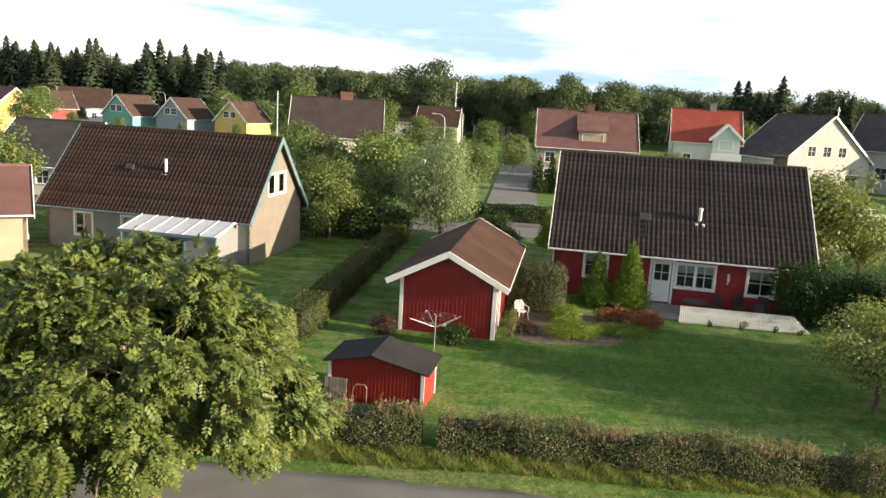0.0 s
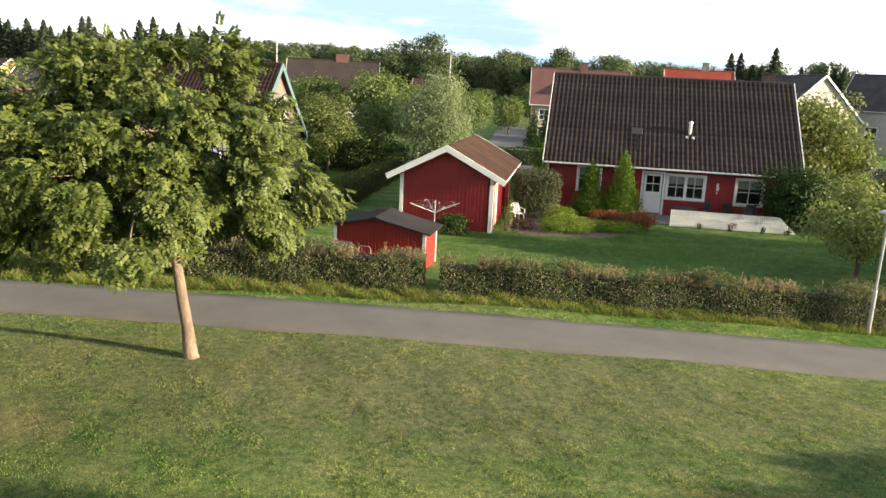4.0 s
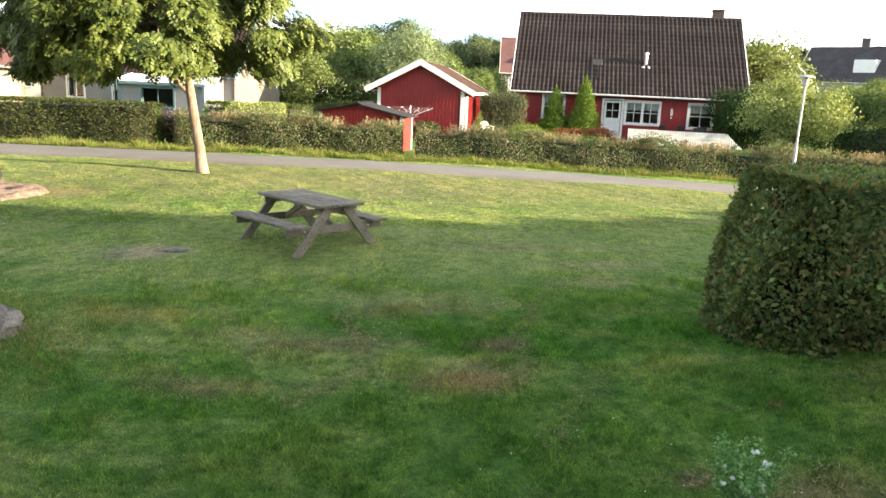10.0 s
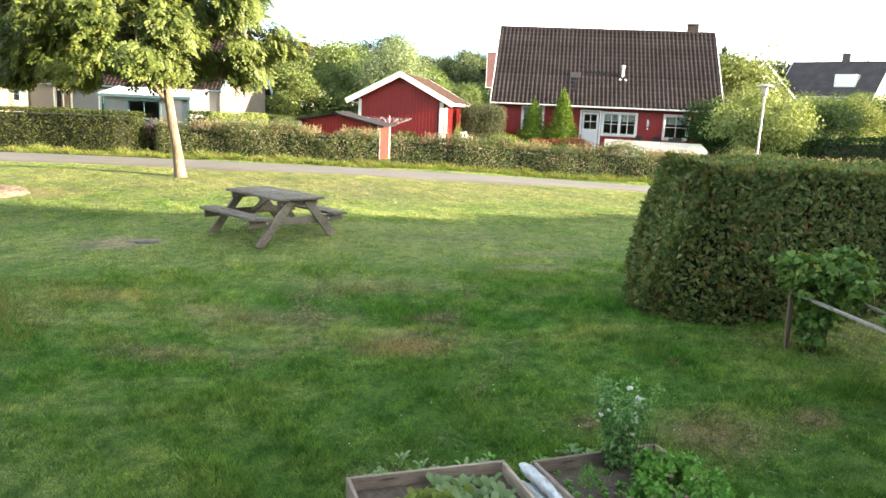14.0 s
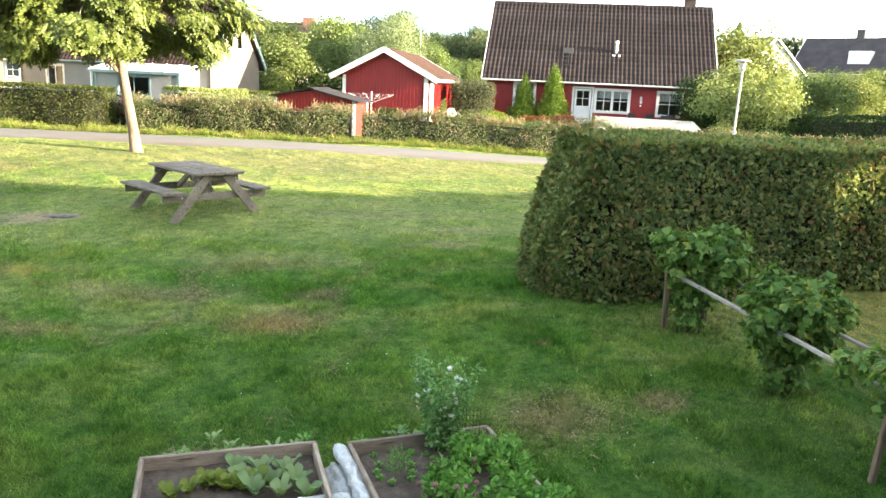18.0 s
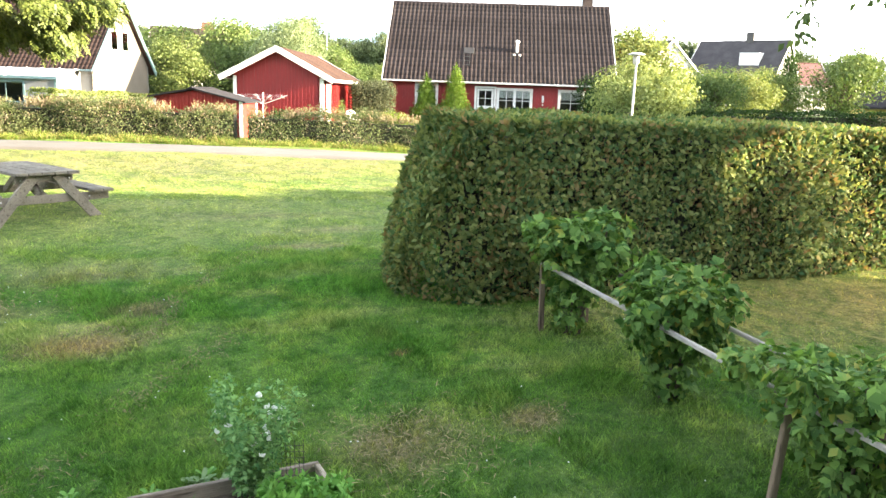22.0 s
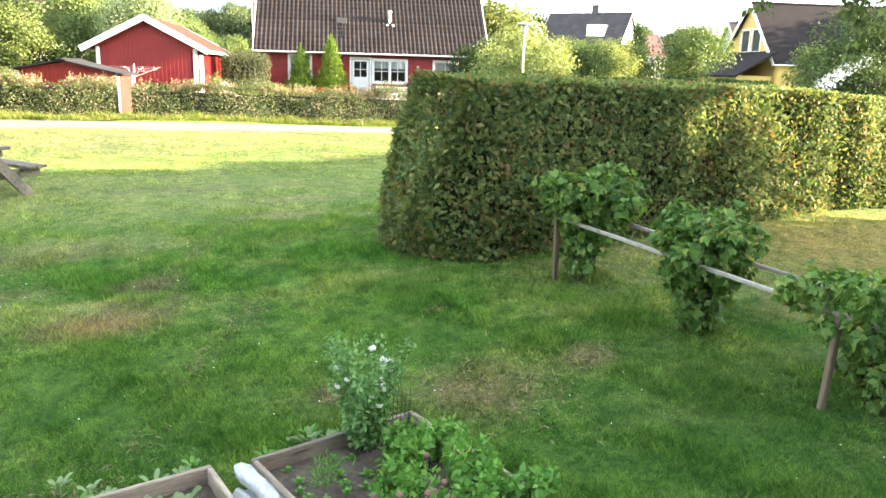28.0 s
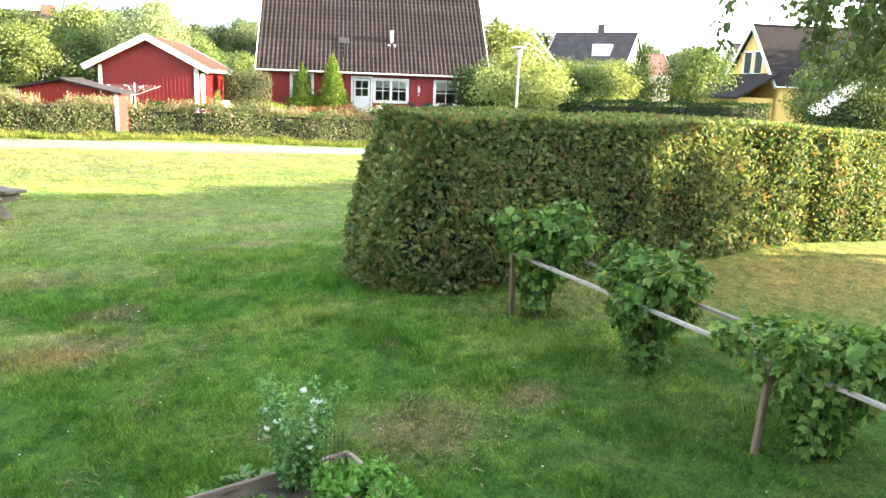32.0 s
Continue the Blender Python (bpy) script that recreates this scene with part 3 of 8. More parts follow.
M_OLDWOOD = old_wood("weathered_grey_wood", (0.115, 0.102, 0.088), (0.350, 0.318, 0.275), (9, 0.8, 9))
M_OLDWOOD_X = old_wood("weathered_grey_planks", (0.16, 0.122, 0.094), (0.44, 0.385, 0.330), (0.8, 9, 9))
M_BEDWOOD = old_wood("weathered_bed_boards", (0.17, 0.130, 0.100), (0.46, 0.405, 0.345), (9, 0.8, 9))
M_BROWNWOOD = old_wood("old_brown_wood", (0.100, 0.076, 0.058), (0.205, 0.160, 0.122), (9, 9, 0.8))
M_RAIL = old_wood("bleached_rail_wood", (0.30, 0.285, 0.265), (0.58, 0.56, 0.53), (8, 0.8, 8))
M_PLASTIC = plain("white_plastic", (0.78, 0.78, 0.77), (0.84, 0.84, 0.83), 1, 20, 0.35, 0.03)
M_FLEECE = plain("white_fleece", (0.52, 0.58, 0.59), (0.78, 0.81, 0.82), 7, 30, 0.55, 0.8, dist=0.03)
M_POLY = plain("frosted_roof_sheet", (0.50, 0.53, 0.57), (0.60, 0.63, 0.67), 1.4, 12, 0.4, 0.1)
M_BARK = plain("pale_flaky_bark", (0.150, 0.108, 0.076), (0.35, 0.262, 0.190), 7, 26, 0.9, 1.0, (1, 1, 0.3), dist=0.04)
M_BARK_DK = plain("dark_bark", (0.070, 0.055, 0.042), (0.120, 0.095, 0.075), 4, 20, 0.95, 0.8, (1, 1, 0.3), dist=0.03)
# near-black filling of the hedges, the shade between the leaves put into colour
M_CORE = plain("hedge_inner_shade", (0.020, 0.024, 0.012), (0.045, 0.042, 0.024), 6, 30, 0.95, 1.0, dist=0.05)
M_ROWAN = leaf_paint("rowan_leaves", (0.054, 0.085, 0.024), (0.119, 0.152, 0.041), None, 0, 0.5, 0.12, 0.2)
M_HEDGE = leaf_paint("hedge_leaves", (0.057, 0.130, 0.058), (0.250, 0.284, 0.118), (0.25, 0.175, 0.080), 0.05, 0.6, 0.36, 0.14)
M_HEDGE2 = leaf_paint("wild_hedge_leaves", (0.078, 0.116, 0.056), (0.180, 0.214, 0.112), (0.34, 0.280, 0.215), 0.085, 0.65)
M_SHOOT = leaf_paint("dry_shoot_tips", (0.20, 0.15, 0.11), (0.37, 0.30, 0.235), (0.20, 0.21, 0.10), 0.1, 0.7, 0.3)
M_TALLH = leaf_paint("clipped_hedge_leaves", (0.045, 0.070, 0.022), (0.088, 0.110, 0.034), (0.13, 0.115, 0.05), 0.04, 0.6)
M_LEAF = leaf_paint("garden_tree_leaves", (0.074, 0.126, 0.042), (0.152, 0.206, 0.076), None, 0, 0.5, 0.28)
M_PALE = leaf_paint("silvery_leaves", (0.165, 0.215, 0.120), (0.320, 0.375, 0.235), None, 0, 0.6, 0.3)
M_APPLE = leaf_paint("apple_leaves", (0.150, 0.205, 0.072), (0.300, 0.345, 0.150), None, 0, 0.5, 0.32)
M_LIGHT = leaf_paint("yellow_green_leaves", (0.110, 0.156, 0.050), (0.210, 0.252, 0.100), None, 0, 0.5, 0.32)
# forest green with the distance haze mixed in as a bluish shift
M_FOREST = leaf_paint("forest_leaves", (0.074, 0.108, 0.062), (0.112, 0.148, 0.080), None, 0, 0.6, 0.25)
M_SPRUCE = leaf_paint("spruce_needles", (0.048, 0.070, 0.050), (0.082, 0.110, 0.070), None, 0, 0.7, 0.15)
M_THUJA = leaf_paint("thuja_sprays", (0.050, 0.118, 0.014), (0.140, 0.215, 0.032), None, 0, 0.5, 0.3)
M_BUSHGREY = leaf_paint("grey_bush_leaves", (0.036, 0.048, 0.027), (0.120, 0.134, 0.084), None, 0, 0.6, 0.25)
M_DARKBUSH = leaf_paint("dark_bush_leaves", (0.016, 0.042, 0.012), (0.045, 0.085, 0.024), None, 0, 0.5, 0.25)
M_ELDER = leaf_paint("elder_leaves", (0.024, 0.050, 0.020), (0.068, 0.102, 0.040), None, 0, 0.5, 0.3)
M_BRANCH = leaf_paint("hanging_leaves", (0.045, 0.085, 0.034), (0.130, 0.185, 0.075), None, 0, 0.5, 0.35)
M_JUNIPER = leaf_paint("juniper_sprays", (0.100, 0.165, 0.024), (0.220, 0.290, 0.050), None, 0, 0.6, 0.25)
M_COPPER = leaf_paint("copper_leaves", (0.15, 0.055, 0.030), (0.32, 0.130, 0.075), None, 0, 0.5, 0.3)
M_PURPLE = leaf_paint("purple_leaves", (0.050, 0.028, 0.030), (0.110, 0.070, 0.060), None, 0, 0.5, 0.3)
M_CURRANT = leaf_paint("currant_leaves", (0.052, 0.135, 0.036), (0.200, 0.340, 0.100), (0.34, 0.35, 0.08), 0.02, 0.5, 0.35, 0.2)
M_PEA = leaf_paint("pea_leaves", (0.085, 0.220, 0.088), (0.240, 0.420, 0.190), None, 0, 0.5, 0.35)
M_HERB = leaf_paint("herb_leaves", (0.085, 0.240, 0.050), (0.215, 0.430, 0.120), None, 0, 0.5, 0.35)
M_LETTUCE = leaf_paint("lettuce_leaves", (0.150, 0.230, 0.040), (0.280, 0.340, 0.090), None, 0, 0.45, 0.4)
M_CABBAGE = leaf_paint("cabbage_leaves", (0.145, 0.250, 0.120), (0.285, 0.400, 0.220), None, 0, 0.45, 0.3)
M_PETAL = plain("white_petals", (0.78, 0.80, 0.76), (0.86, 0.86, 0.84), 5, 40, 0.6, 0.1)
M_CLOVER = plain("faded_clover_heads", (0.16, 0.075, 0.075), (0.27, 0.155, 0.135), 9, 60, 0.9, 0.6)
M_TOYRED = plain("red_toy_plastic", (0.60, 0.035, 0.022), (0.66, 0.050, 0.030), 2, 20, 0.35, 0.03)
M_TOYBLUE = plain("blue_toy_plastic", (0.045, 0.070, 0.24), (0.060, 0.090, 0.30), 2, 20, 0.35, 0.03)
M_RUBBER = plain("black_rubber", (0.020, 0.020, 0.020), (0.035, 0.034, 0.033), 3, 40, 0.8, 0.2)
M_CARSILVER = plain("silver_car_paint", (0.42, 0.44, 0.46), (0.46, 0.48, 0.50), 1, 10, 0.25, 0.02, metal=0.4)
M_CARDARK = plain("dark_car_paint", (0.025, 0.030, 0.040), (0.035, 0.040, 0.055), 1, 10, 0.2, 0.02)
M_TERRACOTTA = plain("brown_pot", (0.10, 0.060, 0.045), (0.15, 0.085, 0.060), 3, 30, 0.8, 0.2)
M_STONE = plain("paving_stone", (0.20, 0.185, 0.175), (0.28, 0.26, 0.245), 2, 30, 0.9, 0.4)

# ---- ground, path and street ----
def graded(lo, hi, a, b, step):
    """Steps that are fine between a and b and widen outwards."""
    out, s = list(np.arange(a, b + 1e-6, step)), step
    x = b
    while x < hi:
        s *= 1.35
        x += s
        out.append(min(x, hi))
    s, x = step, a
    while x > lo:
        s *= 1.35
        x -= s
        out.insert(0, max(x, lo))
    return np.array(out)


gx, gy = graded(-2600, 2600, -26, 31, 0.5), graded(-1500, 2600, -14, 60, 0.5)
GX, GY = np.meshgrid(gx, gy)
GZ = height(GX, GY) + 0.03 * np.sin(GX * 0.9 + 0.6 * np.sin(GY * 0.5)) * np.sin(GY * 0.8 + 1.0) * (np.abs(GX) < 40)
g_me = bpy.data.meshes.new("ground")
nx_, ny_ = len(gx), len(gy)
g_faces = [(j * nx_ + i, j * nx_ + i + 1, (j + 1) * nx_ + i + 1, (j + 1) * nx_ + i) for j in range(ny_ - 1) for i in range(nx_ - 1)]
g_me.from_pydata(np.column_stack([GX.ravel(), GY.ravel(), GZ.ravel()]).tolist(), [], g_faces)
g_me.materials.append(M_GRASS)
g_me.polygons.foreach_set("use_smooth", [True] * len(g_me.polygons))
tagged(new("ground", g_me), "mown green and dry yellow lawn over gently sloping ground", "ground", kind="structure")


def path_near(x):
    x = np.clip(x, -16, 24)
    return 13.45 - 0.055 * x + 0.0008 * x * x


def ribbon(name, mat_, xs, lo, hi, lift, label, rows=6):
    """A paved strip laid over the ground, with a low edge on both sides."""
    s = Shape()
    vs, fs = [], []
    for x, a, b in zip(xs, lo, hi):
        for k in range(rows + 1):
            t = k / rows
            y = a + (b - a) * t
            camber = 0.02 * (1 - (2 * t - 1) ** 2)
            wob = 0.05 * math.sin(x * 1.7 + k) * (k in (0, rows))
            vs.append((x, y + wob, H(x, y) + lift + camber))
        vs.append((x, b + 0.02, H(x, b) - 0.08))
        vs.append((x, a - 0.02, H(x, a) - 0.08))
    n = rows + 3
    for i in range(len(xs) - 1):
        for k in range(rows):
            fs.append((i * n + k, (i + 1) * n + k, (i + 1) * n + k + 1, i * n + k + 1))
        fs.append((i * n + rows, (i + 1) * n + rows, (i + 1) * n + rows + 1, i * n + rows + 1))
        fs.append((i * n + rows + 2, (i + 1) * n + rows + 2, (i + 1) * n, i * n))
    s.add(vs, fs)
    return tagged(new(name, s.mesh(name, mat_, True)), label, "path" if name == "pavement" else "road", kind="structure")


px = np.r_[np.arange(-70, -20, 2.0), np.arange(-20, 24, 0.6), np.arange(24, 90, 2.0)]
ribbon("pavement", M_ASPHALT, px, path_near(px), path_near(px) + 2.65, 0.035, "worn grey asphalt footpath between grass verges")
sx = np.arange(-120, 150, 3.0)
ribbon("road", M_STREET, sx, np.full(len(sx), 56.0), np.full(len(sx), 61.5), 0.05, "grey asphalt street behind the gardens", 4)
ry = np.arange(61.0, 330, 4.0)
s_ = Shape()
for i in range(len(ry) - 1):
    a0, a1 = 4.0 + 0.085 * (ry[i] - 60), 4.0 + 0.085 * (ry[i + 1] - 60)
    s_.add([(a0 - 2.6, ry[i], 0.09), (a0 + 2.6, ry[i], 0.09), (a1 + 2.6, ry[i + 1], 0.09), (a1 - 2.6, ry[i + 1], 0.09)], [(0, 1, 2, 3)])
tagged(new("road_side_street", s_.mesh("road_side_street", M_STREET)), "pale grey side street running away between houses", "road", kind="structure")


# ---- houses ----
def welded(shape, name, mat_):
    me = shape.mesh(name, mat_)
    bm = bmesh.new()
    bm.from_mesh(me)
    bmesh.ops.remove_doubles(bm, verts=bm.verts, dist=0.0005)
    bm.to_mesh(me)
    bm.free()
    return me


def wall_shape(length, top, openings, thick=0.22, z0=-0.6):
    """A wall along x with its face at y = 0, its top given by corner pairs, and holes through it."""
    s = Shape()
    cuts = sorted({0.0, length, *[p[0] for p in top], *[o[0] for o in openings], *[o[1] for o in openings]})

    def roof(x):
        for (xa, za), (xb, zb) in zip(top, top[1:]):
            if xa - 1e-6 <= x <= xb + 1e-6:
                return za + (zb - za) * (x - xa) / max(xb - xa, 1e-9)
        return top[-1][1]
    for xa, xb in zip(cuts, cuts[1:]):
        if xb - xa < 1e-5:
            continue
        mid = (xa + xb) / 2
        spans, z = [], z0
        for o in sorted((o for o in openings if o[0] <= mid <= o[1]), key=lambda o: o[2]):
            spans.append(((z, z), (o[2], o[2])))
            z = o[3]
        spans.append(((z, z), (roof(xa), roof(xb))))
        for (a0, b0), (a1, b1) in spans:
            if max(a1 - a0, b1 - b0) > 1e-4:
                s.add([(xa, 0, a0), (xb, 0, b0), (xb, 0, b1), (xa, 0, a1), (xa, thick, a0), (xb, thick, b0), (xb, thick, b1), (xa, thick, a1)],
                      [(0, 1, 2, 3), (7, 6, 5, 4), (0, 4, 5, 1), (3, 2, 6, 7), (0, 3, 7, 4), (1, 5, 6, 2)])
    return s, roof


def battens(length, roof, openings, step=0.16, w=0.05, d=0.022, z0=-0.1):
    """Cover strips of a board wall, standing proud of it."""
    s = Shape()
    x = step / 2
    while x < length:
        z, tops = z0, []
        for o in sorted((o for o in openings if o[0] - 0.08 <= x <= o[1] + 0.08), key=lambda o: o[2]):
            tops.append((z, o[2] - 0.06))
            z = o[3] + 0.06
        tops.append((z, roof(x) - 0.02))
        for a, b in tops:
            if b - a > 0.06:
                s.box(x - w / 2, x + w / 2, -d, 0.004, a, b)
        x += step
    return s


def window_part(parent, m, w, h, cols, rows, frame_mat, trim_w=0.11, glass=M_GLASS, name="window", panes=True, curtain=False):
    """A window in the plane y = 0 of m, its lower left corner at the origin: trim, sash bars and panes."""
    win = part(name, Shape().box(-trim_w, w + trim_w, -0.035, -0.002, h, h + trim_w, 0.006).box(-trim_w, w + trim_w, -0.035, -0.002, -trim_w, 0, 0.006)
               .box(-trim_w, 0, -0.035, -0.002, 0, h, 0.006).box(w, w + trim_w, -0.035, -0.002, 0, h, 0.006), frame_mat, parent, "", m)
    fr = Shape()
    e = 0.05
    fr.box(0, w, 0.02, 0.10, 0, e, 0.006).box(0, w, 0.02, 0.10, h - e, h, 0.006).box(0, e, 0.02, 0.10, e, h - e, 0.006).box(w - e, w, 0.02, 0.10, e, h - e, 0.006)
    for i in range(1, cols):
        fr.box(w * i / cols - 0.02, w * i / cols + 0.02, 0.025, 0.08, e, h - e, 0.005)
    for i in range(1, rows):
        fr.box(e, w - e, 0.03, 0.075, h * i / rows - 0.018, h * i / rows + 0.018, 0.005)
    part("frame", fr, frame_mat, win)
    part("sill", Shape().box(-0.08, w + 0.08, -0.09, 0.02, -0.045, -0.004, 0.008), frame_mat, win)
    if panes:
        for i in range(cols):
            for j in range(rows):
                a, b = w * i / cols + 0.02, w * (i + 1) / cols - 0.02
                c, d = h * j / rows + 0.02, h * (j + 1) / rows - 0.02
                ob = part("pane", Shape().box(a, b, 0.048, 0.056, c, d), glass, win)
                ob.visible_shadow = False
    else:
        part("pane", Shape().box(e, w - e, 0.045, 0.055, e, h - e), glass, win)
    if curtain:
        cs = Shape()
        n = 28
        vs = [(w * i / n, 0.16 + 0.012 * math.sin(i * 1.9), z) for z in (h * 0.62, h) for i in range(n + 1)]
        cs.add(vs, [(i, i + 1, n + 2 + i, n + 1 + i) for i in range(n)])
        part("curtain", cs, M_CURTAIN, win)
    return win


def tiled_slope(length, slope, tile_w=0.25, course=0.36, per=4, lift=0.018):
    """Rolled roof tiles on the plane x (along) and y (up the slope), each course lying on the one below."""
    cols, rows = round(length / tile_w), round(slope / course)
    tw, ch = length / cols, slope / rows
    vs, n = [], cols * per
    k = np.arange(n + 1)
    wave = 0.5 - 0.5 * np.cos(2 * np.pi * k / per)
    xs = k * tw / per
    V, F = [], []
    for r in range(rows):
        y0, y1 = r * ch - 0.03, (r + 1) * ch
        base = len(V)
        for y, up in ((y0, -0.004), (y0, lift), (y1, 0.006)):
            V += list(zip(xs, np.full(n + 1, y), up + (0.060 * wave if up > -0.001 else 0.020 * wave)))
        for row in (0, 1):
            o = base + row * (n + 1)
            F += [(o + i, o + i + 1, o + n + 2 + i, o + n + 1 + i) for i in range(n)]
    s = Shape()
    s.v, s.f = [tuple(map(float, p)) for p in V], F
    return s, tw, ch, cols, rows


def roof_tile(tw, ch, per=5, lift=0.032):
    s = Shape()
    k = np.arange(per + 1)
    wave = 0.5 - 0.5 * np.cos(2 * np.pi * k / per)
    vs = []
    for y, up in ((-0.04, -0.002), (-0.04, lift), (ch, 0.016)):
        vs += [(tw * i / per, y, up + 0.060 * wave[i]) for i in k]
    s.add(vs, [(r * (per + 1) + i, r * (per + 1) + i + 1, (r + 1) * (per + 1) + i + 1, (r + 1) * (per + 1) + i) for r in (0, 1) for i in range(per)])
    return s


def gable_house(name, m, L, D, eave, ridge, wall_mat, roof_mat, trim_mat, label, front=(), back=(), left=(), right=(), over=0.5, verge=0.35,
                detail=False, gable_mat=None, single_tiles=0, boards=False, chimneys=(), dark=False, group="", win_mat=None):
    """A house with its long side along x (0 to L), front face at y = 0, ridge along x, gables left (x = 0) and right (x = L).
    Openings: (x, z, w, h, columns, rows) seen from outside."""
    top = thing(name, m, label, "house", group)
    rise = ridge - eave
    slope_k = rise / (D / 2 + over)
    wall_top = eave + slope_k * over - 0.06
    turn = {"front": pose(0, 0, 0), "right": pose(L, 0, 0, 0, 0, 90), "back": pose(L, D, 0, 0, 0, 180), "left": pose(0, D, 0, 0, 0, -90)}
    glass = M_DARKGLASS if dark else M_GLASS
    for side, ops in (("front", front), ("right", right), ("back", back), ("left", left)):
        n = L if side in ("front", "back") else D
        tops = [(0, wall_top), (n, wall_top)] if n == L and side in ("front", "back") else [(0, wall_top), (D / 2, ridge - 0.1), (D, wall_top)]
        holes = [(o[0], o[0] + o[2], o[1], o[1] + o[3]) for o in ops]
        s, roof = wall_shape(n, tops, holes)
        wm = gable_mat if (gable_mat and side in ("left", "right")) else wall_mat
        w = part("wall", welded(s, "wall", wm), wm, top, "", turn[side])
        if boards:
            part("cladding", battens(n, roof, holes), wm, w)["kind"] = "stuff"
        for o in ops:
            window_part(top, turn[side] @ Matrix.Translation((o[0], 0, o[1])), o[2], o[3], o[4], o[5], win_mat or trim_mat, glass=glass, panes=not dark, curtain=detail and len(o) > 6)
    if not dark:
        part("inner_floor", Shape().box(0.22, L - 0.22, 0.22, D - 0.22, -0.05, 0.0), M_INSIDE, top)
        part("inner_ceiling", Shape().box(0.22, L - 0.22, 0.22, D - 0.22, wall_top - 0.1, wall_top - 0.02), M_INSIDE, top)
        part("inner_wall", Shape().box(0.22, L - 0.22, D / 2, D / 2 + 0.1, 0.0, wall_top - 0.1), M_INSIDE, top)
    run = math.hypot(D / 2 + over, rise)
    tilt = math.degrees(math.atan2(rise, D / 2 + over))
    for side in (0, 1):
        rm = pose(-verge, -over, eave, tilt, 0, 0) if side == 0 else pose(L + verge, D + over, eave, tilt, 0, 180)
        slope = part("roof", Shape().box(0, L + 2 * verge, 0, run, -0.16, -0.02, 0.01), roof_mat, top, "", rm)
        if detail:
            tl, tw, ch, cols, rows = tiled_slope(L + 2 * verge, run)
            cut = 0
            if single_tiles and side == 0:
                cut = min(rows, max(1, single_tiles // cols))
                tile = roof_tile(tw, ch).mesh("roof_tile", roof_mat, True)
                tile_jobs.append((slope, tile, tw, ch, cols, cut))
                per_row = 3 * (4 * cols + 1)
                keep = Shape()
                keep.v = tl.v
                keep.f = [f for f in tl.f if min(f) >= cut * per_row]
                tl = keep
            me = tl.mesh("tiles", roof_mat, True)
            part("tiles", me, roof_mat, slope)["kind"] = "stuff"
        part("gutter", Shape().tube([(0, -0.06, 0.0), (L + 2 * verge, -0.06, 0.0)], 0.055, 6), trim_mat, slope)
        part("barge_board", Shape().box(-0.05, 0.0, -0.05, run, -0.24, 0.07, 0.008), trim_mat, slope)
        part("barge_board", Shape().box(L + 2 * verge, L + 2 * verge + 0.05, -0.05, run, -0.24, 0.07, 0.008), trim_mat, slope)
    part("ridge_cap", Shape().tube([(-verge, D / 2, ridge - 0.03), (L + verge, D / 2, ridge - 0.03)], 0.11, 8), roof_mat, top)
    for cx, cy, cw, chh, cmat in chimneys:
        base = ridge - abs(cy - D / 2) * slope_k - 0.6
        c = part("chimney", Shape().box(cx, cx + cw, cy - 0.3, cy + 0.3, base, ridge + chh, 0.01), cmat, top)
        part("chimney_cap", Shape().box(cx - 0.05, cx + cw + 0.05, cy - 0.35, cy + 0.35, ridge + chh + 0.004, ridge + chh + 0.07, 0.01), M_BLACKMETAL, c)
    return top


tile_jobs = []

# the red house behind the garden
RED = pose(4.82, 38.44, 0.02, 0, 0, -10.3)
red_house = gable_house("red_house", RED, 12.95, 8.7, 2.6, 7.44, M_RED, M_TILE, M_WHITE,
                        "dark red wooden house with brown tiled roof and white trim",
                        front=[(1.72, 1.12, 1.15, 1.25, 2, 2, 1), (5.23, 0.08, 1.02, 2.2, 1, 1), (6.50, 1.00, 1.88, 1.22, 4, 2, 1), (10.06, 0.92, 1.30, 1.30, 2, 2, 1)],
                        right=[(2.0, 1.0, 1.2, 1.2, 2, 2)], over=0.62, verge=0.24, detail=True, boards=True, single_tiles=300,
                        chimneys=[(11.6, 4.9, 0.62, 0.5, M_BROWNBRICK)])
for w_ in [o for o in red_house.children if o.name.startswith("window")]:
    if abs(w_.matrix_basis.translation.x - 5.23) < 0.01:      # the garden door takes this opening
        for c_ in [*w_.children, w_]:
            bpy.data.objects.remove(c_)
door = part("garden_door", Shape().box(0.03, 0.99, 0.03, 0.09, 0.03, 1.18, 0.01).box(0.03, 0.15, 0.03, 0.09, 1.182, 2.17, 0.01).box(0.87, 0.99, 0.03, 0.09, 1.182, 2.17, 0.01)
            .box(0.152, 0.868, 0.03, 0.09, 2.05, 2.17, 0.01), M_WHITE, red_house, "white garden door, glazed in its upper half", pose(5.23, 0, 0.08))
part("window_post", Shape().box(-0.075, 0.075, -0.03, 0.11, 0.0, 1.22, 0.006), M_WHITE, red_house, "", pose(7.44, 0, 1.0))
part("door_frame", Shape().box(-0.12, 0.0, -0.04, 0.12, -0.05, 2.3, 0.008).box(1.02, 1.14, -0.04, 0.12, -0.05, 2.3, 0.008).box(0.002, 1.018, -0.04, 0.12, 2.2, 2.3, 0.008), M_WHITE, door)
part("glazing_bar", Shape().box(0.49, 0.53, 0.035, 0.085, 1.184, 2.048, 0.004).box(0.152, 0.868, 0.04, 0.08, 1.595, 1.635, 0.004), M_WHITE, door)
for i in (0, 1):
    for j in (0, 1):
        p_ = part("pane", Shape().box(0.155 + i * 0.36, 0.49 + i * 0.36, 0.055, 0.063, 1.19 + j * 0.43, 1.6 + j * 0.43), M_GLASS, door)
        p_.visible_shadow = False
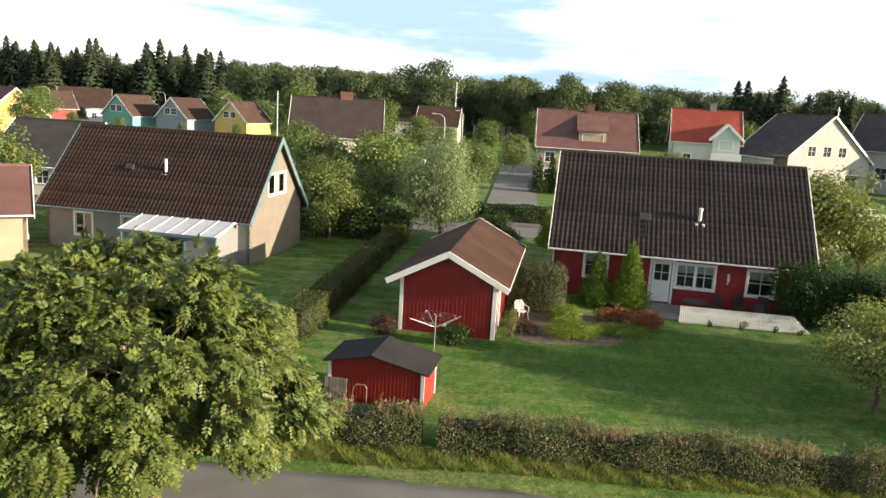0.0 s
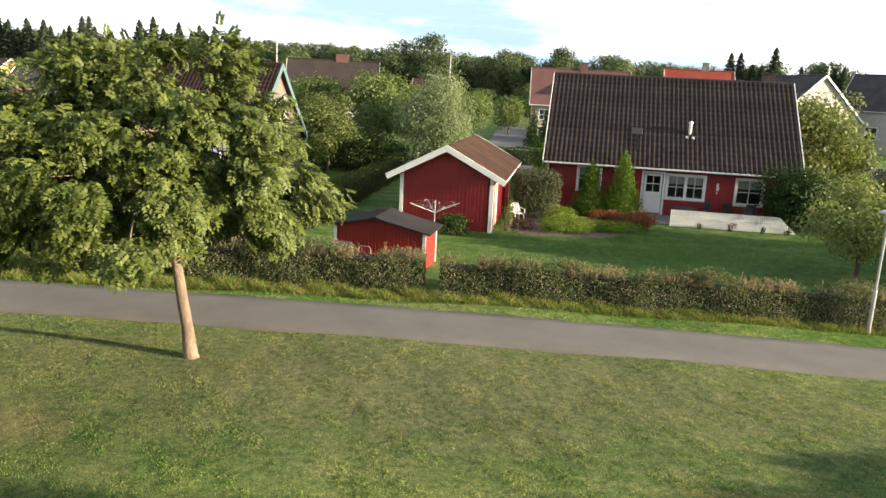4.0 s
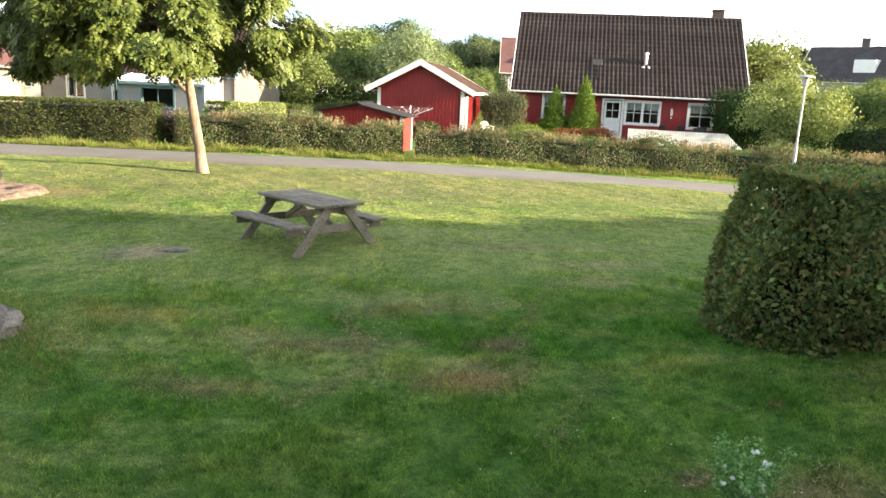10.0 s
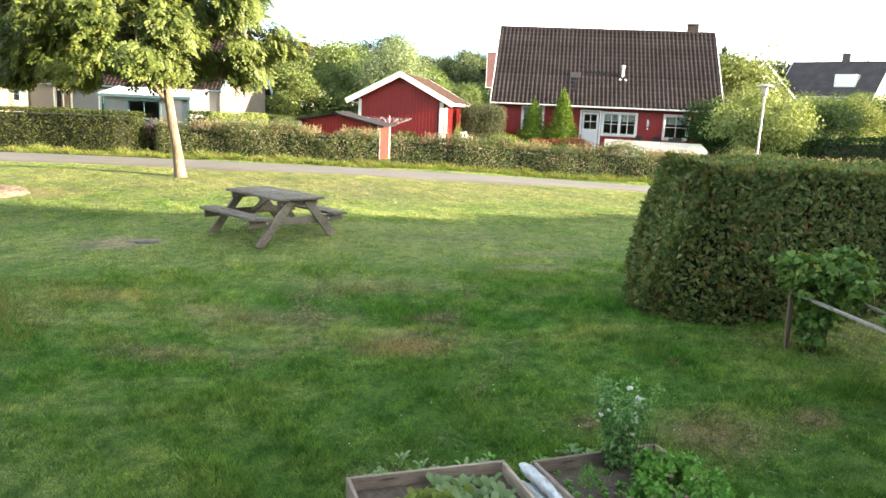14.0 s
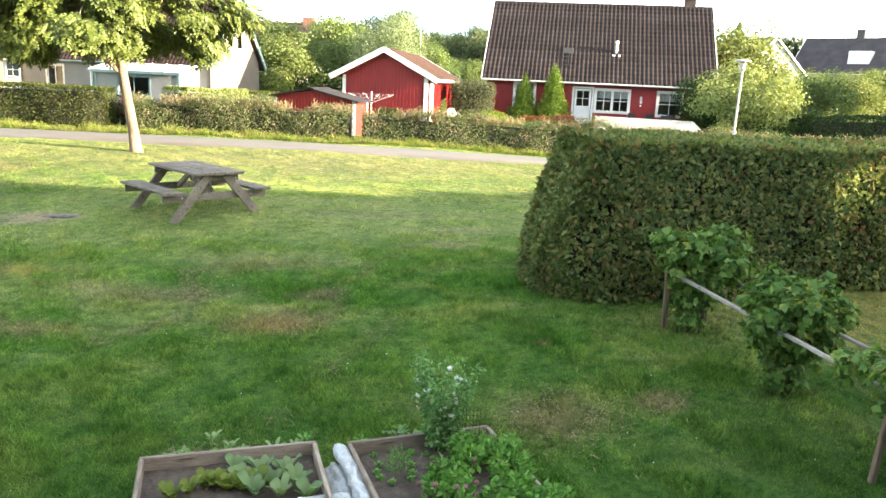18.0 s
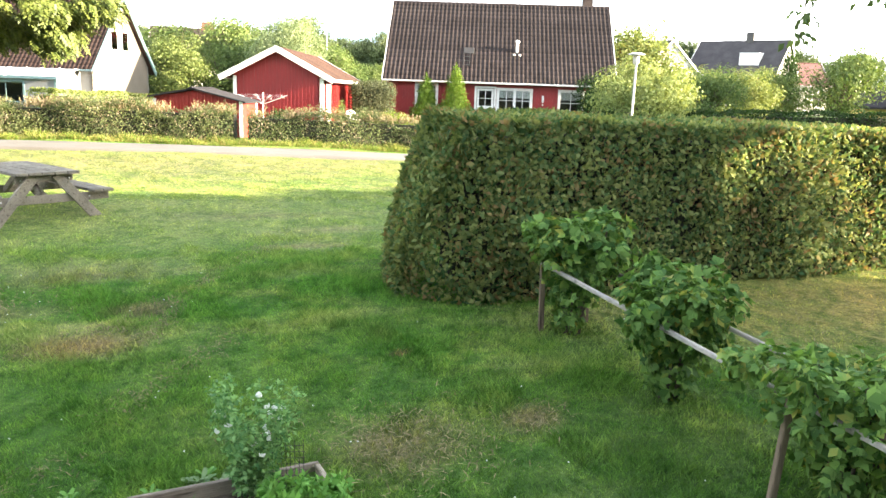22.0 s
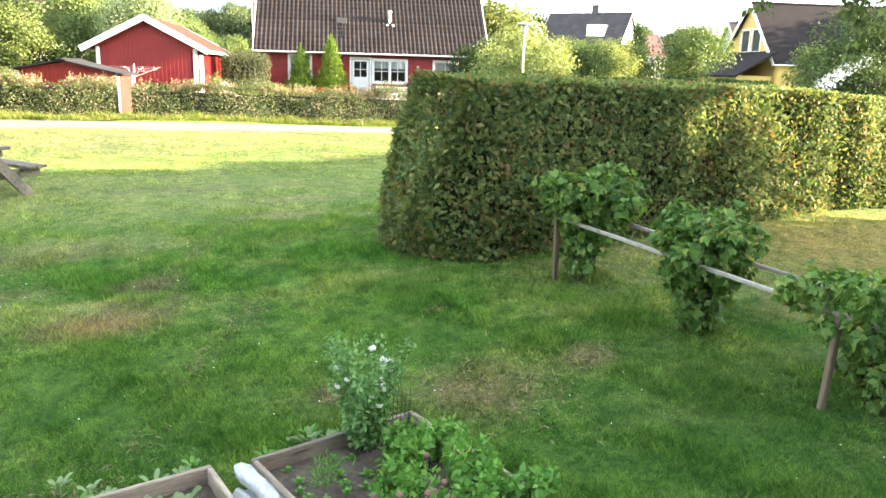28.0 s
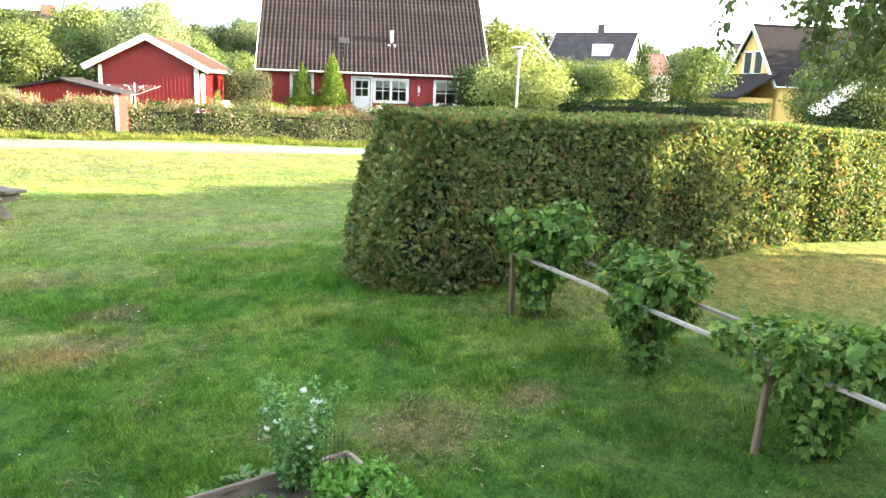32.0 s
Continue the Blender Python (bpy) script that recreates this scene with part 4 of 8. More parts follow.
part("handle", Shape().tube([(0.9, 0.0, 1.05), (0.9, -0.05, 1.05), (0.8, -0.05, 1.05)], 0.012, 6), M_METAL, door, "steel lever handle")
part("step", Shape().box(-0.1, 1.15, -0.55, -0.03, -0.25, -0.02, 0.02), M_STONE, door)
wall_lamp = part("wall_lamp", Shape().box(-0.06, 0.06, -0.03, -0.005, 0.1, 0.5, 0.01).tube([(0, -0.03, 0.42), (0, -0.14, 0.46), (0, -0.14, 0.40)], 0.014, 6)
                 .lathe([(0.03, 0.38), (0.075, 0.34), (0.055, 0.14), (0.02, 0.10)], 8, pose(0, -0.14, 0)).box(-0.045, 0.045, -0.03, -0.005, -0.06, 0.02, 0.005), M_WHITE, red_house,
                 "white wall lantern", pose(9.08, 0, 1.45))
for x_, w_ in ((1.72, 1.15), (6.50, 1.88), (10.06, 1.30)):
    for k in range(int(w_ / 0.42)):
        zz = {1.72: 1.12, 6.50: 1.00, 10.06: 0.92}[x_]
        pot = thing("window_plant", RED @ pose(x_ + 0.25 + k * 0.44, 0.17, zz + 0.004), "small potted plant on a window sill", "potted plant", "window sill plants")
        part("pot", Shape().lathe([(0.045, 0), (0.065, 0.10), (0.058, 0.10), (0.05, 0.08)], 10), M_WHITE, pot)
        part("foliage", quads_mesh("foliage", cloud(rng, [(0, 0, 0.17, 0.08, 0.08, 0.09)], 40, 0.05), M_LEAF), M_LEAF, pot)
        part("inside_sill", Shape().box(-0.24, 0.2, -0.055, 0.07, -0.03, -0.006), M_WHITE, pot)
# flue and hatch on the front slope
R_TILT = math.degrees(math.atan2(4.84, 4.97))
flue = part("flue_pipe", Shape().tube([(0, 0, -0.4), (0, 0, 0.62)], 0.085, 12).lathe([(0.12, 0.56), (0.12, 0.66), (0.04, 0.7)], 12).box(-0.24, -0.09, -0.3, 0.0, -0.30, -0.12, 0.02)
            .box(0.09, 0.24, -0.3, 0.0, -0.30, -0.12, 0.02).box(-0.2, 0.2, -0.18, 0.22, -0.32, -0.14, 0.01), M_WHITE, red_house, "white roof vent pipe with a collar",
            Matrix.Translation((7.5, 1.25, 4.42)))
hatch = part("roof_hatch", Shape().box(0, 0.62, 0, 0.5, 0.03, 0.10, 0.02), M_BLACKMETAL, red_house, "dark roof hatch", pose(-0.24, -0.62, 2.6, R_TILT, 0, 0) @ Matrix.Translation((4.6, 2.3, 0)))
part("ladder", Shape().box(0, 0.04, -1.1, 0, 0.06, 0.1).box(0.36, 0.4, -1.1, 0, 0.06, 0.1).box(0, 0.4, -1.0, -0.96, 0.07, 0.1).box(0, 0.4, -0.66, -0.62, 0.07, 0.1).box(0, 0.4, -0.32, -0.28, 0.07, 0.1), M_BLACKMETAL, hatch)
part("downpipe", Shape().tube([(0.02, -0.6, 2.55), (0.02, -0.12, 2.2), (0.02, -0.12, 0.1)], 0.04, 8), M_WHITE, red_house)
part("corner_board", Shape().box(-0.04, 0.12, -0.045, 0.0, -0.1, 2.9, 0.006), M_RED, red_house)

# the grey neighbour's house
NB = pose(-25.0, 42.6, 0.05, 0, 0, -10)
nb = gable_house("grey_house", NB, 13.0, 7.7, 2.5, 7.15, M_GREYWALL, M_TILE2, M_TEAL, "pale grey rendered house with brown tiled roof and blue-green trim",
                 front=[(1.9, 0.85, 1.1, 1.3, 2, 1), (5.0, 0.1, 0.9, 2.05, 1, 1, 1), (6.1, 0.85, 0.75, 1.2, 1, 1)],
                 right=[(2.55, 3.75, 1.05, 1.2, 1, 1, 1), (4.0, 3.75, 1.05, 1.2, 1, 1, 1)], over=0.55, verge=0.3, detail=True, gable_mat=M_PINKGABLE, win_mat=M_WHITE)
con = thing("lean_to_conservatory", NB @ pose(6.9, -2.6, 0), "grey lean-to garden room with a frosted plastic roof", "conservatory")
cs_, _ = wall_shape(5.4, [(0, 1.98), (5.4, 1.98)], [(1.5, 3.5, 0.62, 1.72)], 0.12, -0.4)
part("wall", welded(cs_, "wall", M_GREYWALL), M_GREYWALL, con)
part("wall", Shape().prism([(0, -0.4), (2.6, -0.4), (2.6, 2.52), (0, 1.98)], 0, 5.28, 5.4), M_GREYWALL, con)
part("wall", Shape().prism([(0, -0.4), (2.6, -0.4), (2.6, 2.52), (0, 1.98)], 0, 0.0, 0.12), M_GREYWALL, con)
window_part(con, Matrix.Translation((1.5, 0, 0.62)), 2.0, 1.1, 2, 1, M_TEAL)
part("roof_sheet", Shape().prism([(-0.35, 1.98), (2.58, 2.60), (2.58, 2.63), (-0.35, 2.01)], 0, -0.25, 5.65), M_POLY, con, "frosted white plastic roof sheet")
for k in range(7):
    part("roof_bar", Shape().beam((-0.2 + k * 0.95, -0.35, 2.03), (-0.2 + k * 0.95, 2.57, 2.65), 0.04, 0.03), M_WHITE, con)
for k in (0.0, 5.28):
    part("corner_post", Shape().box(k - 0.02, k + 0.14, -0.03, 0.0, -0.3, 1.97, 0.006), M_TEAL, con)
part("fascia", Shape().box(-0.25, 5.65, -0.40, -0.352, 1.88, 2.04, 0.006), M_TEAL, con)
mast = part("aerial_mast", Shape().tube([(12.9, 3.9, 6.6), (12.9, 3.9, 9.9)], 0.035, 6).tube([(12.5, 3.9, 9.1), (13.3, 3.9, 9.1)], 0.012, 6).tube([(12.6, 3.7, 8.9), (12.6, 4.1, 8.9)], 0.008, 4)
            .tube([(12.9, 3.7, 9.1), (12.9, 4.1, 9.1)], 0.008, 4).tube([(13.15, 3.7, 9.1), (13.15, 4.1, 9.1)], 0.008, 4), M_METAL, nb, "thin metal aerial mast")
part("flue_pipe", Shape().tube([(0, 0, -0.5), (0, 0, 0.7)], 0.09, 10).box(-0.2, 0.2, -0.2, 0.2, -0.4, -0.2, 0.02), M_WHITE, nb, "white roof vent pipe", Matrix.Translation((6.9, 1.6, 4.85)))
part("roof_hatch", Shape().box(0, 0.5, 0, 0.4, 0.03, 0.2, 0.02), M_BLACKMETAL, nb, "", pose(-0.3, -0.55, 2.5, math.degrees(math.atan2(4.65, 4.4)), 0, 0) @ Matrix.Translation((4.6, 3.0, 0)))

# the red garage
GAR = pose(-2.76, 29.71, 0.05, 0, 0, -8.7)
GW, GD, GE, GRZ = 4.1, 9.6, 2.32, 3.68
gar = thing("garage", GAR, "dark red wooden garage with brown felt roof and white trim", "garage")
g_top = [(0, 2.52), (GW / 2, 3.60), (GW, 2.52)]
s_, r_ = wall_shape(GW, g_top, [])
w_ = part("wall", s_, M_RED, gar)
part("cladding", battens(GW, r_, [], 0.17), M_RED, w_)["kind"] = "stuff"
side_holes = [(1.0, 1.9, 0.05, 2.05)]
s_, r_ = wall_shape(GD, [(0, 2.42), (GD, 2.42)], side_holes)
w_ = part("wall", welded(s_, "wall", M_RED), M_RED, gar, "", pose(GW, 0, 0, 0, 0, 90))
part("cladding", battens(GD, r_, side_holes, 0.17), M_RED, w_)["kind"] = "stuff"
part("side_door", Shape().box(1.0, 1.9, 0.03, 0.08, 0.05, 2.05, 0.01).box(0.88, 1.0, -0.04, 0.1, -0.1, 2.15, 0.006).box(1.9, 2.02, -0.04, 0.1, -0.1, 2.15, 0.006).box(1.002, 1.898, -0.04, 0.1, 2.052, 2.15, 0.006), M_WHITE, gar, "white side door", pose(GW, 0, 0, 0, 0, 90))
s_, r_ = wall_shape(GD, [(0, 2.42), (GD, 2.42)], [])
part("wall", s_, M_RED, gar, "", pose(0, GD, 0, 0, 0, -90))
s_, r_ = wall_shape(GW, g_top, [])
part("wall", s_, M_RED, gar, "", pose(GW, GD, 0, 0, 0, 180))
for x_ in (-0.03, GW - 0.13):
    part("corner_board", Shape().box(x_, x_ + 0.16, -0.05, -0.024, -0.15, 2.36, 0.006), M_WHITE, gar)
part("corner_board", Shape().box(GW + 0.002, GW + 0.05, -0.05, 0.1, -0.15, 2.33, 0.006), M_WHITE, gar)
G_RUN, G_T = math.hypot(GW / 2 + 0.55, GRZ - GE), math.degrees(math.atan2(GRZ - GE, GW / 2 + 0.55))
for side in (0, 1):
    rm = (pose(-0.55, GD + 0.3, GE, 0, 0, -90) if side == 0 else pose(GW + 0.55, -0.4, GE, 0, 0, 90)) @ pose(0, 0, 0, G_T, 0, 0)
    sl = part("roof", Shape().box(0, GD + 0.7, 0, G_RUN, -0.07, 0.03, 0.01), M_FELT_BR, gar, "", rm)
    for k in range(11):
        part("felt_strip", Shape().box(k * 0.95 + 0.004, min(k * 0.95 + 0.97, GD + 0.7), -0.01, G_RUN + 0.0, 0.034 + 0.004 * (k % 2), 0.041 + 0.004 * (k % 2), 0.002), M_FELT_BR, sl)
    e_ = GD + 0.704 if side == 0 else -0.054
    part("barge_board", Shape().box(e_, e_ + 0.05, -0.06, G_RUN, -0.19, 0.06, 0.008), M_WHITE, sl)
    e_ = -0.054 if side == 0 else GD + 0.704
    part("barge_board", Shape().box(e_, e_ + 0.05, -0.06, G_RUN, -0.19, 0.06, 0.008), M_WHITE, sl)
    part("eaves_board", Shape().box(0, GD + 0.7, -0.05, -0.004, -0.12, 0.02, 0.006), M_WHITE, sl)

# the small tool shed at the hedge
SH = pose(-4.42, 21.48, 0.08, 0, 0, -10.5)
SW, SD = 3.15, 1.75
shed = thing("tool_shed", SH, "low red wooden tool shed with a dark felt roof", "shed")
s_top = [(0, 1.42), (SW * 0.46, 1.66), (SW, 1.36)]
s_, r_ = wall_shape(SW, s_top, [], 0.08, -0.3)
w_ = part("wall", s_, M_SHEDRED, shed)
part("cladding", battens(SW, r_, [], 0.125, 0.03, 0.02), M_SHEDRED, w_)["kind"] = "stuff"
s_, r_ = wall_shape(SD, [(0, 1.36), (SD, 1.36)], [], 0.08, -0.3)
part("wall", s_, M_SHEDRED, shed, "", pose(SW, 0, 0, 0, 0, 90))
s_, r_ = wall_shape(SD, [(0, 1.42), (SD, 1.42)], [], 0.08, -0.3)
part("wall", s_, M_SHEDRED, shed, "", pose(0, SD, 0, 0, 0, -90))
s_, r_ = wall_shape(SW, [(0, 1.36), (SW * 0.54, 1.66), (SW, 1.42)], [], 0.08, -0.3)
part("wall", s_, M_SHEDRED, shed, "", pose(SW, SD, 0, 0, 0, 180))
for a, c in (((-0.16, 1.38), (SW * 0.46, 1.70)), ((SW * 0.46, 1.70), (SW + 0.2, 1.28))):
    part("roof", Shape().prism([a, c, (c[0], c[1] + 0.05), (a[0], a[1] + 0.05)], 1, -0.22, SD + 0.2), M_FELT_DK, shed)
part("ridge_cap", Shape().prism([(SW * 0.46 - 0.17, 1.70), (SW * 0.46, 1.754), (SW * 0.46 + 0.17, 1.70), (SW * 0.46 + 0.17, 1.725), (SW * 0.46, 1.79), (SW * 0.46 - 0.17, 1.725)], 1, -0.24, SD + 0.22), M_FELT_DK, shed)
for x_ in (-0.03, SW - 0.09):
    part("corner_board", Shape().box(x_, x_ + 0.12, -0.045, -0.022, -0.2, 1.36, 0.006), M_WHITE, shed)
part("corner_board", Shape().box(SW + 0.002, SW + 0.03, SD - 0.1, SD + 0.01, -0.2, 1.3, 0.006), M_WHITE, shed)
part("base_board", Shape().box(SW + 0.002, SW + 0.02, 0.05, SD - 0.11, -0.25, -0.03, 0.004), M_BLACKMETAL, shed)

# ---- things in the gardens ----
def on_ground(x, y, rz=0.0, dz=0.0):
    return pose(x, y, H(x, y) + dz, 0, 0, rz)


pallet = thing("wooden_pallet", SH @ pose(-0.12, -0.22, -0.05, -10, 0, 0), "weathered wooden pallet leaning against the red shed", "pallet")
for k in range(6):
    part("slat", Shape().box(0.0 + k * 0.13, 0.11 + k * 0.13, 0, 0.02, 0, 0.9, 0.004), M_OLDWOOD, pallet)
for z_ in (0.08, 0.45, 0.8):
    part("crossbar", Shape().box(0, 0.76, 0.022, 0.08, z_, z_ + 0.08, 0.004), M_OLDWOOD, pallet)
rack = thing("metal_tube_rack", SH @ pose(0.8, -0.25, -0.1), "bent metal tube rack standing by the shed", "rack")
part("tube", Shape().tube([(0, 0, 0), (0.12, 0.02, 0.75), (0.2, 0.03, 0.86), (0.48, 0.03, 0.86), (0.55, 0.02, 0.78), (0.55, 0, 0)], 0.014, 8), M_METAL, rack)
part("foot", Shape().tube([(0, 0, 0.02), (0.55, 0, 0.02)], 0.012, 6), M_METAL, rack)
crate = thing("wooden_crate", SH @ pose(1.95, -0.35, -0.1), "brown wooden crate at the foot of the shed", "crate")
for k in range(3):
    part("board", Shape().box(0, 0.75, 0, 0.02, k * 0.16, 0.14 + k * 0.16, 0.004), M_BROWNWOOD, crate)
part("side", Shape().box(0, 0.02, 0.022, 0.3, 0, 0.46, 0.004), M_BROWNWOOD, crate)
part("side", Shape().box(0.73, 0.75, 0.022, 0.3, 0, 0.46, 0.004), M_BROWNWOOD, crate)

# rotary clothes dryer
dry = thing("rotary_clothes_dryer", on_ground(-1.15, 26.6), "grey rotary clothes dryer with pegs on its lines", "clothes dryer")
part("pole", Shape().tube([(0, 0, -0.1), (0, 0, 1.62)], 0.024, 8), M_METAL, dry)
arm_ends = []
for k in range(4):
    a = radians(20 + 90 * k)
    tip = (1.05 * math.cos(a), 1.05 * math.sin(a), 1.52)
    arm_ends.append(Vector(tip))
    part("arm", Shape().tube([(0, 0, 1.12), tip], 0.014, 6), M_METAL, dry)
for k in range(4):
    ln = Shape()
    for f in (0.55, 0.7, 0.85, 1.0):
        a, c = arm_ends[k] * 1.0, arm_ends[(k + 1) % 4] * 1.0
        base = Vector((0, 0, 1.12))
        ln.tube([base + (a - base) * f, base + (c - base) * f], 0.0025, 4)
    part("lines", ln, M_METAL, dry)
for k in range(14):
    f, t = rng.choice([0.7, 0.85, 1.0]), rng.random()
    i = int(rng.integers(4))
    base = Vector((0, 0, 1.12))
    p_ = base + (arm_ends[i] * (1 - t) + arm_ends[(i + 1) % 4] * t - base) * f
    part("peg", Shape().box(p_.x - 0.012, p_.x + 0.012, p_.y - 0.012, p_.y + 0.012, p_.z - 0.05, p_.z + 0.01), M_PLASTIC, dry)

# monobloc chair at the garage
ch = thing("garden_chair", on_ground(2.75, 32.5, 25), "white plastic garden chair beside the garage", "chair")
seat = [(0.24 * math.cos(a) * (1.0 if math.sin(a) < 0 else 0.95), 0.23 * math.sin(a)) for a in np.linspace(0, 2 * math.pi, 17)[:-1]]
part("seat", Shape().prism(seat, 2, 0.40, 0.425), M_PLASTIC, ch)
bk = Shape()
for k in range(5):
    x_ = -0.17 + k * 0.085
    bk.beam((x_, 0.21, 0.44), (x_ * 1.1, 0.31, 0.80), 0.05, 0.015)
part("backrest", bk.tube([(-0.24, 0.18, 0.45), (-0.25, 0.28, 0.7), (-0.15, 0.33, 0.85), (0.15, 0.33, 0.85), (0.25, 0.28, 0.7), (0.24, 0.18, 0.45)], 0.02, 6), M_PLASTIC, ch)
for sx_ in (-1, 1):
    part("armrest", Shape().tube([(sx_ * 0.26, 0.25, 0.64), (sx_ * 0.29, 0.0, 0.64), (sx_ * 0.27, -0.2, 0.62), (sx_ * 0.26, -0.23, 0.42)], 0.022, 6), M_PLASTIC, ch)
    for sy_ in (-1, 1):
        part("leg", Shape().tube([(sx_ * 0.22, sy_ * 0.2, 0.41), (sx_ * 0.27, sy_ * 0.26, 0.0)], [0.026, 0.018], 6), M_PLASTIC, ch)

# white picket screen in front of the terrace
FA, FB = Vector((10.55, 33.9)), Vector((16.5, 33.2))
fd = (FB - FA).normalized()
fence = thing("terrace_screen", pose(FA.x, FA.y, H(FA.x, FA.y) - 0.02, 0, 0, math.degrees(math.atan2(fd.y, fd.x))), "low white slatted screen along the terrace", "fence")
n_s = 62
for k in range(n_s):
    u = 6.0 * k / (n_s - 1)
    top_z = 0.86 - 0.05 * u / 6 if u < 5.2 else 0.81 - (u - 5.2) * 0.95
    part("slat", Shape().box(u, u + 0.075, -0.011, 0.011, 0.02, max(top_z, 0.1), 0.004), M_WHITE, fence)
for z_ in (0.12, 0.5):
    part("rail", Shape().box(0, 5.5 if z_ > 0.3 else 6.0, 0.014, 0.05, z_, z_ + 0.06, 0.004), M_WHITE, fence)
tagged(new("pavement_terrace", Shape().box(9.3, 17.0, 34.4, 37.2, -0.2, H(12, 36) + 0.045, 0.02).mesh("pavement_terrace", M_STONE)), "grey stone terrace before the red house", "terrace", kind="structure")

# dark terrace furniture
tt = thing("terrace_table", on_ground(11.7, 35.4, 4), "dark oval terrace table", "table")
part("tabletop", Shape().lathe([(0.0, 0.70), (0.62, 0.70), (0.64, 0.72), (0.62, 0.74), (0.0, 0.74)], 20, None, False), M_BLACKMETAL, tt)
for a in (45, 135, 225, 315):
    part("leg", Shape().tube([(0.42 * math.cos(radians(a)), 0.42 * math.sin(radians(a)), 0.70), (0.5 * math.cos(radians(a)), 0.5 * math.sin(radians(a)), 0.04)], 0.02, 6), M_BLACKMETAL, tt)


def terrace_chair(m):
    c = thing("terrace_chair", m, "dark metal terrace chair with a high back", "chair", "terrace chairs")
    part("seat", Shape().box(-0.25, 0.25, -0.25, 0.25, 0.40, 0.44, 0.015), M_BLACKMETAL, c)
    part("backrest", Shape().box(-0.25, 0.25, 0.24, 0.28, 0.46, 1.02, 0.015), M_BLACKMETAL, c)
    for x_ in (-0.22, 0.22):
        for y_ in (-0.22, 0.26):
            part("leg", Shape().tube([(x_, y_, 0.41), (x_ * 1.08, y_ * 1.08, 0.04)], 0.016, 6), M_BLACKMETAL, c)
        part("armrest", Shape().tube([(x_ * 1.12, 0.25, 0.66), (x_ * 1.15, -0.2, 0.64), (x_ * 1.12, -0.22, 0.42)], 0.016, 6), M_BLACKMETAL, c)
    return c


tc_ = terrace_chair(on_ground(14.2, 35.9, 10))
for x_, y_, r_ in ((15.3, 35.8, -15), (14.6, 34.7, 170), (12.8, 35.8, -60)):
    copy_thing(tc_, on_ground(x_, y_, r_))

# plant pot with a basket stand between the thujas
potb = thing("stacked_planter", on_ground(7.65, 35.1), "brown stacked clay planter between two thujas", "planter")
part("pot", Shape().lathe([(0.22, 0), (0.32, 0.16), (0.33, 0.2), (0.26, 0.2), (0.24, 0.14)], 14), M_TERRACOTTA, potb)
part("upper_pot", Shape().lathe([(0.16, 0.2), (0.26, 0.42), (0.28, 0.46), (0.22, 0.46), (0.2, 0.4)], 14), M_TERRACOTTA, potb)
part("soil", Shape().lathe([(0.0, 0.41), (0.21, 0.41), (0.21, 0.43), (0.0, 0.44)], 14, None, False), M_SOIL, potb)

# picnic table on the lawn
PT = Matrix.Translation((-1.80, 3.92, H(-1.80, 3.92) - 0.02)) @ pose(0, 0, 0, 0, 0, 43.5) @ Matrix.Diagonal((1.06, 1, 1, 1))
table = thing("picnic_table", PT, "weathered grey wooden picnic table on the lawn", "picnic table")
TL = 1.63
y0_ = -0.14
for k in range(5):
    part("tabletop_plank", Shape().box(-0.395 + k * 0.159, -0.395 + k * 0.159 + 0.152, y0_, y0_ + TL, 0.695 + 0.002 * (k % 2), 0.737 + 0.002 * (k % 2), 0.006), M_OLDWOOD, table)
for sx_ in (-1, 1):
    for k in range(2):
        a = sx_ * 0.70 + (k - 1) * 0.145
        part("bench_plank", Shape().box(a, a + 0.14, y0_, y0_ + TL, 0.42, 0.462, 0.006), M_OLDWOOD, table)
for y_ in (0.02, 1.36):
    for sx_ in (-1, 1):
        part("leg", Shape().beam((sx_ * 0.13, y_ + (0.05 if y_ > 1 else -0.052), 0.69), (sx_ * 0.70, y_ + (0.05 if y_ > 1 else -0.052), -0.02), 0.13, 0.045, 0.006, (0, 1, 0)), M_OLDWOOD, table)
    part("bench_bearer", Shape().box(-0.83, 0.83, y_ - 0.025, y_ + 0.022 - 0.02, 0.30, 0.416, 0.006), M_OLDWOOD, table)
    part("top_bearer", Shape().box(-0.36, 0.36, y_ - 0.025, y_ + 0.002, 0.59, 0.692, 0.006), M_OLDWOOD, table)
part("brace", Shape().beam((0, 0.05, 0.34), (0, 0.56, 0.68), 0.045, 0.09), M_OLDWOOD, table)
part("brace", Shape().beam((0, 1.32, 0.34), (0, 0.78, 0.68), 0.045, 0.09), M_OLDWOOD, table)
for y_ in (-0.03, 1.31):
    for x_ in (-0.30, 0.30, -0.55, 0.55):
        part("bolt", Shape().lathe([(0.012, 0), (0.012, 0.008), (0.004, 0.012)], 8, pose(x_, y_, 0.63 if abs(x_) < 0.4 else 0.36, 90, 0, 0)), M_METAL, table)

# street lamp at the path
lamp = thing("street_lamp", on_ground(11.55, 17.16), "pale grey street lamp with a flat round head by the footpath", "street lamp")
part("base_pole", Shape().tube([(0, 0, -0.2), (0, 0, 1.2)], 0.055, 12), M_LAMPPOST, lamp, "thicker lower pole")
part("pole", Shape().tube([(0, 0, 1.2), (0.015, 0, 3.3)], 0.036, 12), M_LAMPPOST, lamp)
part("collar", Shape().lathe([(0.036, 1.2), (0.06, 1.18), (0.06, 1.22), (0.036, 1.27)], 12), M_LAMPPOST, lamp)
hd = part("head", Shape().lathe([(0.06, 3.16), (0.10, 3.22), (0.11, 3.42), (0.05, 3.45)], 14), M_LAMPPOST, lamp)
